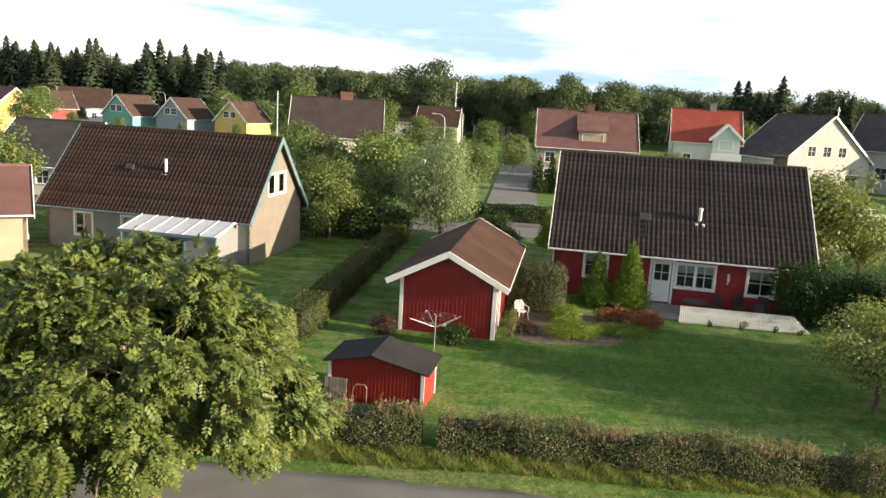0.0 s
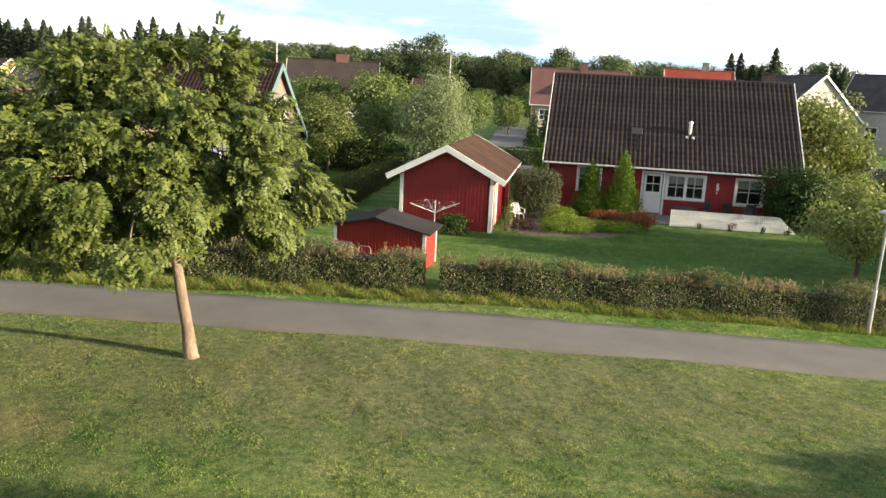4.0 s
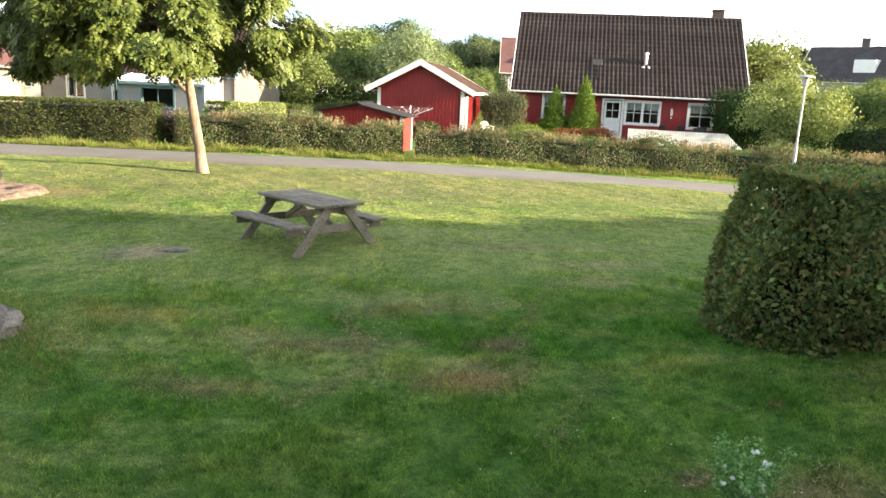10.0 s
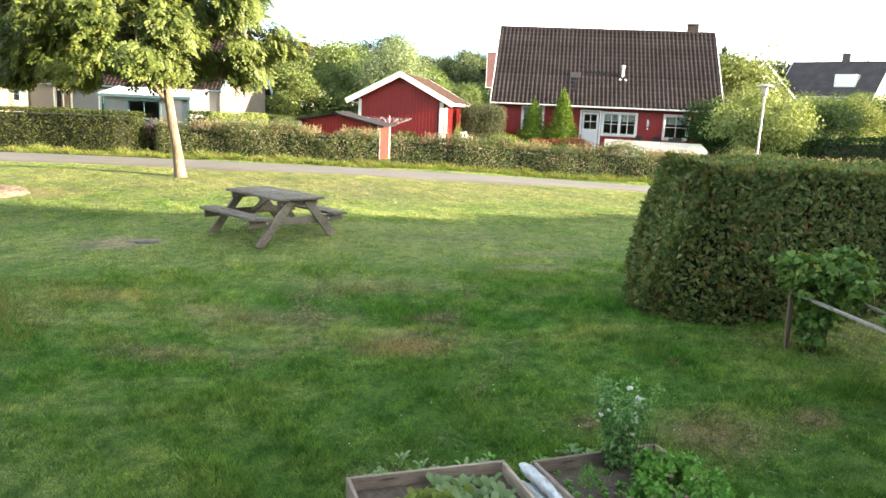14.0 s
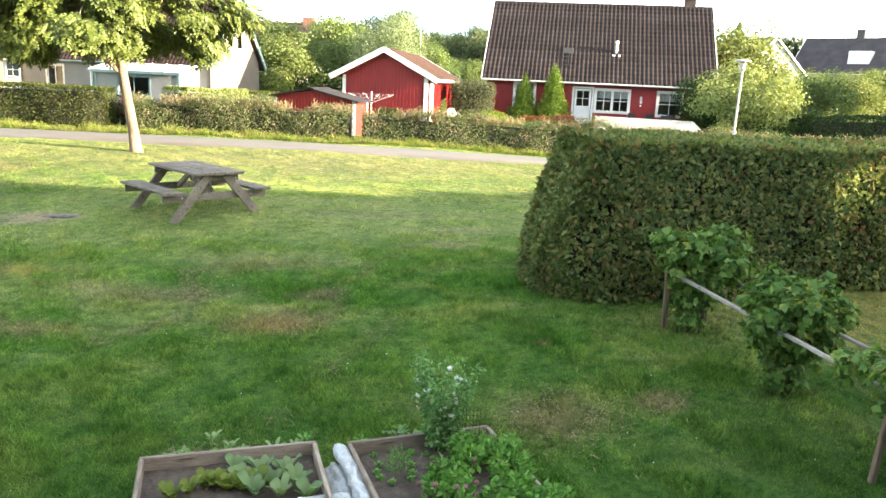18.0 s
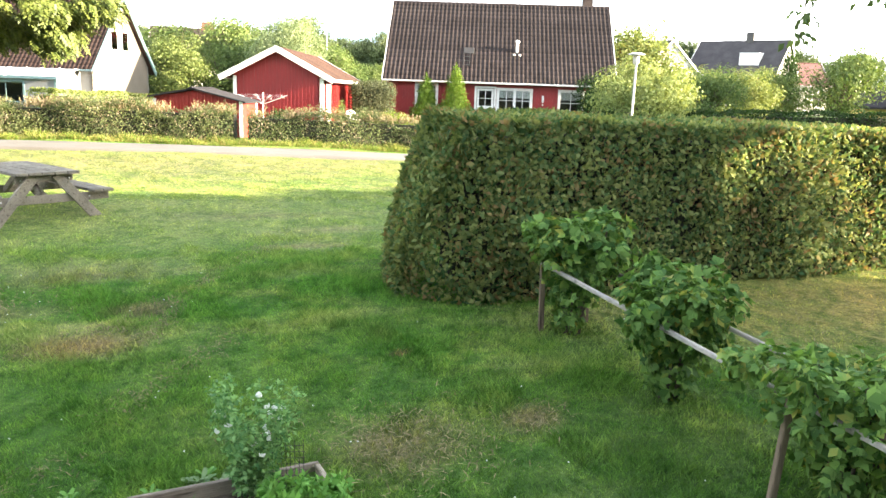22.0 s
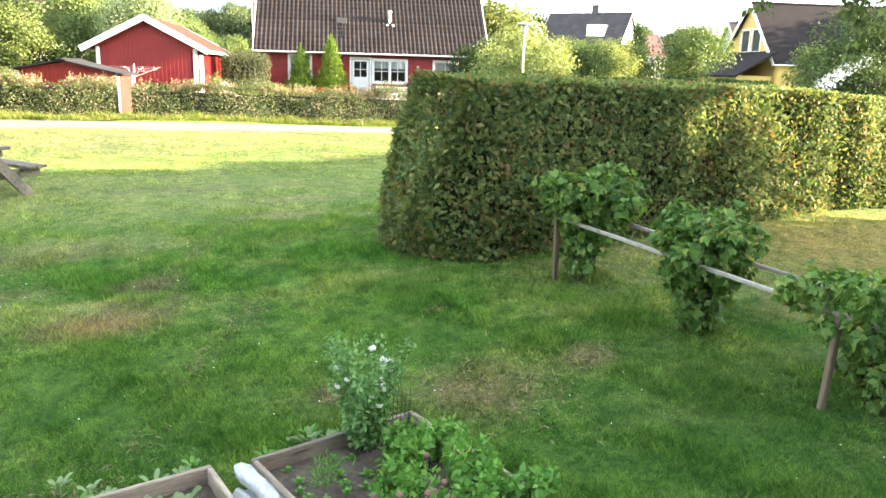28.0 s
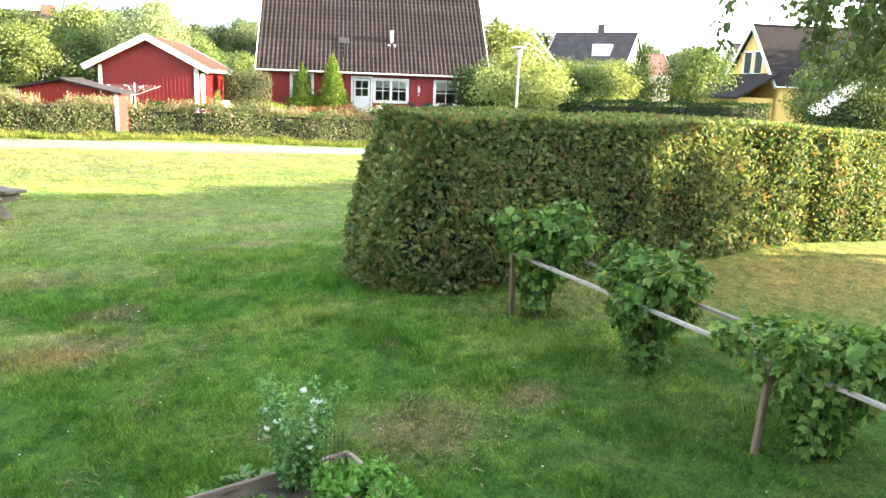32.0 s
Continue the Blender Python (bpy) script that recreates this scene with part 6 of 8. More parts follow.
# ---- hedges ----
def hedge(name, a, b, depth, top, mat_, n, size, label, wave=0.05, batter=0.08, seed=0, ends=(True, True), gaps=(), tuft=0.0, ratio=0.55, kind="", shoots=0, fall=0.0):
    """A clipped or wild hedge whose front foot runs from a to b; depth to its left."""
    r = np.random.default_rng(seed)
    a, b = np.asarray(a, float), np.asarray(b, float)
    L_ = float(np.hypot(*(b - a)))
    ux = (b - a) / L_
    uy = np.array([-ux[1], ux[0]])
    area = np.array([L_ * top, L_ * depth, L_ * top * 0.6, depth * top * ends[0], depth * top * ends[1]])
    face = r.choice(5, n, p=area / area.sum())
    u, v, w = r.random(n) * L_, r.random(n), r.random(n)
    inset = 0.16 * r.random(n) ** 1.6
    x, y, z = u.copy(), np.zeros(n), np.zeros(n)
    nr = np.zeros((n, 3))
    hgt = top * (1 + wave * (np.sin(u * 1.3 + seed) + 0.6 * np.sin(u * 3.1 + 2 * seed))) * (1 - fall * u)
    f = face == 0
    y[f], z[f] = inset[f] + batter * v[f], hgt[f] * v[f]
    nr[f] = (0, -1, 0.15)
    f = face == 1
    y[f], z[f] = batter + (depth - 2 * batter) * w[f], hgt[f] - inset[f] * 0.8 + tuft * r.random(f.sum()) ** 4
    nr[f] = (0, 0, 1)
    f = face == 2
    y[f], z[f] = depth - inset[f] - batter * v[f], hgt[f] * v[f]
    nr[f] = (0, 1, 0.15)
    for k, (end, sg) in enumerate(((0.0, -1), (L_, 1))):
        f = face == 3 + k
        x[f] = end - sg * inset[f] - sg * batter * 3.3 * np.clip((v[f] - 0.2) / 0.8, 0, 1) ** 1.25
        y[f], z[f] = depth * w[f], hgt[f] * v[f]
        nr[f] = (sg, 0, 0.15)
    # rounded ends and bulges
    out_of = batter * 3.3 * np.clip((z / max(top, 0.1) - 0.2) / 0.8, 0, None) ** 1.25
    x = np.where(ends[0] & (x < out_of), out_of + (x - 0) * 0.3, x)
    edge = np.minimum(x, L_ - x)
    rnd = np.clip(1 - edge / (0.45 * depth), 0, 1) ** 2 * 0.45 * depth
    rnd = rnd * np.where(x < L_ / 2, ends[0], ends[1])
    y = depth / 2 + (y - depth / 2) * (1 - rnd / (0.5 * depth) * 0.75)
    y += 0.06 * np.sin(x * 2.1 + z * 1.7 + seed) * (depth > 0.5)
    y += np.where(y < depth / 2, 0.035 * np.sin(x * 5.3 + 1.2 * np.sin(x * 1.9)) * (depth > 1.3), 0)
    keep = np.ones(n, bool)
    for g0, g1, share in gaps:
        keep &= ~((x > g0) & (x < g1) & (r.random(n) < share))
    x, y, z, nr = x[keep], y[keep], z[keep], nr[keep]
    n = len(x)
    wx, wy = a[0] + ux[0] * x + uy[0] * y, a[1] + ux[1] * x + uy[1] * y
    p = np.column_stack([wx, wy, z + height(wx, wy)])
    nw = np.column_stack([ux[0] * nr[:, 0] + uy[0] * nr[:, 1], ux[1] * nr[:, 0] + uy[1] * nr[:, 1], nr[:, 2]])
    nrm = unit(nw + 0.75 * ways(r, n))
    along = unit(np.cross(nrm, ways(r, n)) + 0.45 * nw + np.array([0, 0, 0.12]))
    s = size * (0.6 + 0.8 * r.random(n))
    top_ob = thing(name, Matrix.Identity(4), label, "hedge", "", kind)
    part("foliage", quads_mesh("foliage", leaves(p, along, nrm, s, s * ratio), mat_), mat_, top_ob)
    if shoots:
        u, w = r.random(shoots) * L_, batter + (depth - 2 * batter) * r.random(shoots)
        keep = np.sin(u * 2.3 + seed) + 0.8 * np.sin(u * 5.1) + 1.6 * r.random(shoots) > 0.5
        u, w = u[keep], w[keep]
        sx, sy = a[0] + ux[0] * u + uy[0] * w, a[1] + ux[1] * u + uy[1] * w
        q = np.column_stack([sx, sy, height(sx, sy) + top * (0.86 + 0.12 * r.random(len(u)))])
        ln = 0.10 + 0.26 * r.random(len(u)) ** 2
        up_ = unit(np.column_stack([0.35 * r.normal(size=len(u)), 0.35 * r.normal(size=len(u)), np.ones(len(u))]))
        tips_ = [leaves(q + up_ * (ln * f)[:, None], unit(up_ + 0.8 * ways(r, len(u))), ways(r, len(u)), 0.03 + 0.05 * r.random(len(u)), 0.018 + 0.02 * r.random(len(u))) for f in (0.35, 0.55, 0.75, 0.9, 1.0)]
        tips_.append(leaves(q, up_, ways(r, len(u)), ln, np.full(len(u), 0.008)))
        part("dry_growth", quads_mesh("dry_growth", np.concatenate(tips_), M_SHOOT), M_SHOOT, top_ob, "pale dry shoot tips")["kind"] = "stuff"
    # solid dark blocks behind the leaves stand for the hedge's shaded inside
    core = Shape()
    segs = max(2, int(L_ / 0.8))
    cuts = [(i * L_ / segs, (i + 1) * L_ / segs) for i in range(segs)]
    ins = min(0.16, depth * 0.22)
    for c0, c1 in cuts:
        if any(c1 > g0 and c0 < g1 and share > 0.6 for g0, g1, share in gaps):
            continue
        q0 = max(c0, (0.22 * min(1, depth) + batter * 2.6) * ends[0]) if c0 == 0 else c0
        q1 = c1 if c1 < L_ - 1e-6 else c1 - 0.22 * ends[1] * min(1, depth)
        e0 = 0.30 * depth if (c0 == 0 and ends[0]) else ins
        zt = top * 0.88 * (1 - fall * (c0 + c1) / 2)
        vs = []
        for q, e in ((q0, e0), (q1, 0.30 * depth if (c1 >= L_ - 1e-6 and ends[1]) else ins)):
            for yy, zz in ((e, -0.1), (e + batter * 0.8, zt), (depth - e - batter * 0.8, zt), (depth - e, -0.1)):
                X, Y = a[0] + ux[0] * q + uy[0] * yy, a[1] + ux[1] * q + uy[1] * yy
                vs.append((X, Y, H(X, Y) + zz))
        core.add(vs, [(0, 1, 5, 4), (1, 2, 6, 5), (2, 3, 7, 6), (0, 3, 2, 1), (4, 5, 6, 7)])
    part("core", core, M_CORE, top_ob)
    return top_ob


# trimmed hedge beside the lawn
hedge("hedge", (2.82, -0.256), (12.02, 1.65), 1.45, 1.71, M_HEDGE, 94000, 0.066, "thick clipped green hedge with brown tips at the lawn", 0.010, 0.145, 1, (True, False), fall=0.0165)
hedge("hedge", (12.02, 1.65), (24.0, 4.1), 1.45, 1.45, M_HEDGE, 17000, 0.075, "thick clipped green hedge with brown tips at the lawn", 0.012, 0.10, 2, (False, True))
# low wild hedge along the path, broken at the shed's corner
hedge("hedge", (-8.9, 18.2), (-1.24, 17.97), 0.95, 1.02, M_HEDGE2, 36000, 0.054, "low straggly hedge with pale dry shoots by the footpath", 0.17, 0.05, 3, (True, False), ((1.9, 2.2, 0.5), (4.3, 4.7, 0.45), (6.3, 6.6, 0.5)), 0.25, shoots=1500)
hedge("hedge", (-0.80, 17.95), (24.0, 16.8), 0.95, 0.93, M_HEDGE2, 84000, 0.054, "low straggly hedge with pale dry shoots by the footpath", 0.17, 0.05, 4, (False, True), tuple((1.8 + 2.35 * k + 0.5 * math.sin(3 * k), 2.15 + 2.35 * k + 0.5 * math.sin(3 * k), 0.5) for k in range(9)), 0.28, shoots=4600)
# tall clipped hedge of the neighbour, and the one between the gardens
hedge("hedge", (-34.0, 18.9), (-9.35, 18.0), 1.2, 1.42, M_TALLH, 62000, 0.062, "tall flat-topped clipped green hedge by the footpath", 0.01, 0.06, 5)
hedge("hedge", (-6.2, 27.0), (-3.7, 52.0), 1.2, 1.3, M_TALLH, 20000, 0.095, "long clipped dark hedge between two gardens", 0.015, 0.06, 6)
hedge("hedge", (-7.9, 21.6), (-6.3, 26.6), 1.3, 1.4, M_LIGHT, 8000, 0.085, "yellow-green hedge end between two gardens", 0.04, 0.1, 7)
hedge("hedge", (-4.0, 62.6), (24.0, 62.6), 1.2, 1.5, M_DARKBUSH, 14000, 0.15, "dark green hedge along the street", 0.04, 0.1, 8)
hedge("hedge", (17.5, 24.5), (34.0, 30.5), 1.3, 1.6, M_DARKBUSH, 14000, 0.12, "dark green garden hedge behind the apple tree", 0.05, 0.1, 9)
hedge("hedge", (-30.0, 53.2), (-6.0, 53.2), 1.3, 1.6, M_DARKBUSH, 13000, 0.15, "dark green hedge behind the lawn", 0.05, 0.1, 10)


# ---- trees and shrubs ----
def limbs(r, base, tip, radius, blobs, count):
    """Trunk and branches reaching into the crown."""
    s = Shape()
    base, tip = Vector(base), Vector(tip)
    pts = [base + (tip - base) * t + Vector((0.05 * math.sin(7 * t), 0.05 * math.cos(5 * t), 0)) * (1 if 0 < t < 1 else 0) for t in np.linspace(0, 1, 6)]
    s.tube([base + Vector((0, 0, -0.15)), *pts], [radius * 1.35, radius * 1.15, *[radius * k for k in (0.98, 0.92, 0.86, 0.8, 0.7)]], 10)
    for k in r.permutation(len(blobs))[:count]:
        c = Vector(blobs[k][:3])
        t0 = 0.72 + 0.28 * r.random()
        st = base + (tip - base) * t0
        mid = st.lerp(c, 0.5) + Vector((0, 0, 0.18 * (c - st).length * (r.random() - 0.2)))
        rr = radius * (0.34 + 0.25 * r.random())
        s.tube([st, mid, c], [rr, rr * 0.62, rr * 0.22], 6)
        for j in range(2):
            e = c + Vector(ways(r, 1)[0]) * blobs[k][3] * 0.9
            s.tube([mid.lerp(c, 0.5), e], [rr * 0.32, rr * 0.1], 5)
    return s


def tree_meshes(seed, hgt, crown_r, crown_z0, n, size, mat_, bark, lump=0.34, count=26, trunk_r=0.13, squash=1.0, droop=0.35):
    """Trunk and crown meshes of a broad-leaved tree with its foot at the origin."""
    r = np.random.default_rng(seed)
    cz, rz = (hgt + crown_z0) / 2, (hgt - crown_z0) / 2
    bl = lumps(r, (0, 0, cz), (crown_r * 0.86, crown_r * 0.86, rz * 0.86), count, lump * min(crown_r, rz * 1.2))
    crown = quads_mesh("crown", cloud(r, bl, n, size, droop, 0.6), mat_)
    trunk = limbs(r, (0, 0, 0), (0.1, 0.05, crown_z0 + rz * 0.5), trunk_r, bl, min(12, count)).mesh("trunk", bark, True)
    return trunk, crown


def plant_tree(name, m, meshes, label, group="", category="tree"):
    t = thing(name, m, label, category, group)
    part("trunk", meshes[0], None, t)
    part("crown", meshes[1], None, t)
    return t


# the rowan on the lawn, feathered leaves in drooping sprays
def rowan():
    r = np.random.default_rng(41)
    c, q = np.array([-1.15, 0.1, 4.3]), np.array([3.9, 3.3, 2.25])
    turn, rise = 2.39996 * np.arange(105), 1 - 2 * (np.arange(105) + 0.5) / 105
    flat = np.sqrt(1 - rise ** 2)
    d = unit(np.column_stack([flat * np.cos(turn), flat * np.sin(turn), rise]) + 0.12 * ways(r, 105))
    az, el = np.arctan2(d[:, 1], d[:, 0]), np.arcsin(np.clip(d[:, 2], -1, 1))
    uneven = 1 + 0.13 * np.sin(3 * az + 1.0 + 2 * el) + 0.10 * np.sin(5 * az - 3 * el) + 0.08 * r.normal(size=105)
    pos = c + d * q * (0.45 + 0.5 * r.random(105) ** 0.5)[:, None] * uneven[:, None]
    pos[:, 2] -= 0.45 * np.clip(np.hypot(pos[:, 0] - c[0], pos[:, 1]) / 3.5, 0, 1) ** 2
    low = pos[:, 2] < 3.0
    pos[low, 2] = 2.62 + 0.75 * r.random(low.sum())
    bl = np.column_stack([pos, 0.45 + 0.35 * r.random(105), 0.45 + 0.35 * r.random(105), 0.32 + 0.26 * r.random(105)])
    n_low = 18
    low_ = np.column_stack([-4.9 + 3.4 * r.random(n_low), -1.9 + 3.2 * r.random(n_low), 2.42 + 0.5 * r.random(n_low), np.full(n_low, 0.46), np.full(n_low, 0.46), np.full(n_low, 0.22)])
    bl = np.concatenate([bl, low_])
    n = 22500
    k = r.choice(len(bl), n)
    d = ways(r, n)
    p = bl[k, :3] + d * bl[k, 3:] * (0.35 + 0.65 * r.random(n))[:, None]
    out_ = unit(p - c)
    rach = unit(out_ * 0.8 + ways(r, n) * 0.8 - np.array([0, 0, 0.55]))
    nrm = unit(np.array([0, -0.3, 1.2]) + 0.9 * out_ + 0.7 * ways(r, n))
    side = unit(np.cross(rach, nrm))
    nrm = np.cross(side, rach)
    ln = 0.165 + 0.11 * r.random(n)
    sets = []
    for j in range(4):
        t = 0.2 + 0.22 * j
        foot = p + rach * (ln * t)[:, None] - np.array([0, 0, 0.05]) * t * t
        for q_ in (-1, 1):
            sets.append(leaves(foot, unit(rach * 0.55 + q_ * side - nrm * 0.15), nrm, ln * 0.46, ln * 0.25))
    sets.append(leaves(p + rach * (ln * 0.95)[:, None] - np.array([0, 0, 0.05]), rach, nrm, ln * 0.46, ln * 0.25))
    crown = quads_mesh("crown", np.concatenate(sets), M_ROWAN)
    s = Shape()
    s.tube([(0.12, 0, -0.2), (0.08, 0, 0.05), (0.03, 0, 0.6), (-0.08, 0, 1.3), (-0.17, 0.02, 1.95), (-0.24, 0.02, 2.5)], [0.22, 0.155, 0.125, 0.118, 0.11, 0.09], 14)
    forks = [((-0.17, 0.02, 1.9), (-0.62, -0.1, 2.35), (-1.6, -0.3, 3.0), 0.085), ((-0.2, 0.02, 2.3), (0.2, 0.1, 3.0), (0.9, 0.2, 3.9), 0.08),
             ((-0.24, 0.02, 2.45), (-0.35, 0.3, 3.6), (-0.5, 0.6, 5.2), 0.09), ((-0.2, 0.0, 2.35), (-0.3, -0.5, 3.0), (-0.4, -1.4, 3.6), 0.07)]
    for a, b_, e, rr in forks:
        s.tube([a, b_, e], [rr * 0.9, rr * 0.65, rr * 0.35], 8)
        for k2 in range(9):
            g = bl[int(r.integers(len(bl)))][:3]
            a2 = Vector(b_).lerp(Vector(e), 0.3 + 0.7 * r.random())
            md = a2.lerp(Vector(g), 0.5) + Vector((0, 0, 0.2 * r.random()))
            s.tube([a2, md, g], [rr * 0.42, rr * 0.28, rr * 0.1], 6)
    return s.mesh("trunk", M_BARK, True), crown


tr_ = thing("rowan_tree", on_ground(-6.1, 11.75), "rowan tree with pale bark and feathery green leaves on the lawn", "tree")
rw = rowan()
part("trunk", rw[0], None, tr_, "pale flaking trunk and branches")
part("crown", rw[1], None, tr_)

# garden trees
TM = {
    "round": tree_meshes(51, 7.0, 3.15, 0.8, 44000, 0.13, M_PALE, M_BARK_DK, 0.44, 60, 0.16),
    "apple": tree_meshes(52, 3.75, 2.35, 0.55, 15000, 0.115, M_APPLE, M_BARK_DK, 0.36, 40, 0.09),
    "fruit": tree_meshes(53, 5.6, 2.7, 0.9, 8000, 0.17, M_LEAF, M_BARK_DK, 0.42, 30, 0.13),
    "light": tree_meshes(54, 5.6, 2.6, 0.8, 8000, 0.17, M_LIGHT, M_BARK_DK, 0.36, 34, 0.12),
    "tall": tree_meshes(55, 9.0, 3.2, 2.0, 8000, 0.24, M_LEAF, M_BARK_DK, 0.38, 36, 0.2),
    "f1": tree_meshes(56, 17.0, 5.6, 1.0, 7500, 0.52, M_FOREST, M_BARK_DK, 0.46, 22, 0.3),
    "f2": tree_meshes(57, 20.0, 5.8, 1.5, 8500, 0.52, M_FOREST, M_BARK_DK, 0.42, 26, 0.3),
    "f3": tree_meshes(58, 14.0, 5.2, 1.0, 7500, 0.44, M_LEAF, M_BARK_DK, 0.44, 26, 0.25),
    "near": tree_meshes(59, 4.6, 2.7, 0.9, 11000, 0.10, M_DARKBUSH, M_BARK_DK, 0.34, 40, 0.12, 1.0, 0.8),
}
plant_tree("whitebeam_tree", on_ground(-1.6, 51.5) @ Matrix.Diagonal((0.90, 0.90, 1.04, 1)), TM["round"], "round silvery-green tree behind the garage")
plant_tree("apple_tree", on_ground(14.75, 24.1), TM["apple"], "small light green apple tree on the lawn")
for nm, kind_, x_, y_, s_, rz_, lb in (
        ("cherry_tree", "light", -9.4, 50.6, 1.0, 20, "leafy green fruit tree behind the grey house"), ("cherry_tree", "fruit", -6.3, 52.6, 0.95, 120, "leafy green fruit tree beside the long hedge"),
        ("birch_tree", "light", -10.6, 55.5, 1.05, 60, "light green tree behind the grey house"), ("linden_tree", "tall", -6.6, 58.5, 0.92, 10, "tall light green tree over the garden hedge"),
        ("linden_tree", "tall", -11.8, 60.5, 0.85, 200, "tall green tree over the garden hedge"), ("birch_tree", "light", 22.6, 45.0, 1.36, 0, "pale yellow-green tree at the house corner"),
        ("birch_tree", "light", 25.4, 46.0, 0.8, 140, "pale yellow-green tree at the driveway"), ("cherry_tree", "fruit", 19.8, 28.6, 0.66, 75, "green shrub-like tree in the hedge"),
        ("linden_tree", "tall", 1.2, 74.0, 0.78, 45, "green street tree behind the garages"), ("cherry_tree", "fruit", -29.5, 36.0, 1.0, 30, "green tree beside the tall hedge"),
        ("linden_tree", "tall", -30.5, 42.5, 0.85, 90, "green tree beside the grey house"), ("birch_tree", "light", 21.5, 33.0, 0.72, 220, "yellow-green shrub tree in the garden hedge"),
        ("birch_tree", "light", 26.0, 36.0, 0.75, 20, "yellow-green shrub tree in the garden hedge"), ("cherry_tree", "fruit", 29.6, 38.8, 0.74, 200, "rounded green tree before the far houses"), ("cherry_tree", "fruit", 32.7, 37.2, 0.98, 20, "green tree beside the yellow house"),
        ("birch_tree", "light", -33.8, 52.5, 1.2, 75, "yellow-green tree beside the low house"), ("cherry_tree", "fruit", -31.8, 46.5, 0.95, 15, "leafy green tree beside the grey house"),
        ("cherry_tree", "fruit", 33.5, 27.0, 0.7, 60, "green garden tree before the yellow house"),
        # three lindens added out of view to throw shade over the garden lawn
        ("linden_tree", "tall", 37.8, 17.6, 0.82, 65, "green garden tree behind the lilac bushes"), ("linden_tree", "tall", 38.0, 20.4, 0.92, 115, "green garden tree behind the lilac bushes"), ("linden_tree", "tall", 38.5, 23.2, 0.92, 215, "green garden tree behind the lilac bushes"),
        ("linden_tree", "tall", 62.0, 40.5, 1.15, 60, "tall green tree beyond the yellow house"), ("linden_tree", "tall", 64.5, 45.0, 1.2, 160, "tall green tree beyond the yellow house"), ("linden_tree", "tall", 62.5, 35.5, 1.1, 260, "tall green tree beyond the yellow house")):
    plant_tree(nm, on_ground(x_, y_, rz_) @ Matrix.Scale(s_, 4), TM[kind_], lb)

# branch tips hanging into view from the tree beside the camera
tw = thing("overhanging_tree", on_ground(9.6, -2.2), "tree with thin drooping branches hanging over the berry bushes", "tree")
tws = Shape().tube([(0, 0, -0.2), (0, 0.05, 1.4), (-0.15, 0.1, 2.8), (-0.3, 0.2, 3.9)], [0.15, 0.13, 0.11, 0.07], 10)
tips = []
rb = np.random.default_rng(77)
for k in range(44):
    f = rb.random()
    e = Vector((-1.8 - 2.1 * rb.random() + 0.9 * f, 0.4 + 2.0 * f - 0.5 * rb.random(), 3.35 + 0.5 * rb.random()))
    drop = 0.25 + 1.25 * rb.random() ** 1.3 * min(1.0, 0.25 + (e.x + 3.9) / 1.9)
    low = e + Vector((-0.12 + 0.2 * rb.random(), 0.15 * rb.normal(), -drop))
    tws.tube([(-0.25, 0.15, 3.0 + 0.7 * rb.random()), Vector((-0.9, 0.5, 3.7)).lerp(e, 0.5), e, e.lerp(low, 0.55) + Vector((-0.04, 0, 0)), low], [0.026, 0.018, 0.010, 0.006, 0.003], 5)
    for q in np.linspace(0.0, 1.0, max(2, int(drop / 0.16))):
        c = e.lerp(low, float(q))
        tips.append((c.x, c.y, c.z, 0.13, 0.13, 0.10))
part("trunk", tws, M_BARK_DK, tw)
part("crown", quads_mesh("crown", cloud(rb, tips, 4000, 0.082, 0.9, 0.95, 0.6), M_BRANCH), M_BRANCH, tw)


def shrub(name, x, y, rx, ry, h, n, size, mat_, label, seed, category="bush", lumps_n=14, cone=False, droop=0.1, ratio=0.6, clipped=False):
    r = np.random.default_rng(seed)
    b = thing(name, on_ground(x, y), label, category)
    if cone:
        bl = []
        for k in range(lumps_n):
            t = k / (lumps_n - 1)
            w = rx * (1 - t) ** 0.74 * (1.0 if t > 0.06 else 0.85) * (0.92 + 0.1 * math.sin(9 * t)) + 0.05
            for j in range(3):
                a = 2.1 * j + 1.3 * k
                bl.append((0.35 * w * math.cos(a), 0.35 * w * math.sin(a), h * (0.04 + 0.93 * t), w * 0.72, w * 0.72, h / lumps_n * 1.1))
    elif clipped:
        bl = [(rx * fx * (0.74 if fz < 0.2 else 0.66), ry * fy * 0.66, h * fz, rx * 0.36, ry * 0.36, h * 0.13) for fx in (-1, -0.5, 0, 0.5, 1) for fy in (-1, -0.4, 0.4, 1) for fz in (0.1, 0.3, 0.5, 0.7, 0.86 - 0.03 * (fx * fx + fy * fy))]
    else:
        bl = [(rx * 0.55 * (2 * r.random() - 1), ry * 0.55 * (2 * r.random() - 1), h * (0.3 + 0.4 * r.random()), rx * 0.52, ry * 0.52, h * 0.33) for k in range(lumps_n)]
    part("foliage", quads_mesh("foliage", cloud(r, bl, n, size, droop, 0.5, ratio), mat_), mat_, b)
    for k in range(7):
        a = 0.9 * k
        part("stem", Shape().tube([(0.06 * math.cos(a), 0.06 * math.sin(a), -0.1), (0.4 * rx * math.cos(a), 0.4 * ry * math.sin(a), h * 0.5)], [0.035, 0.012], 5), M_BARK_DK, b)
    return b


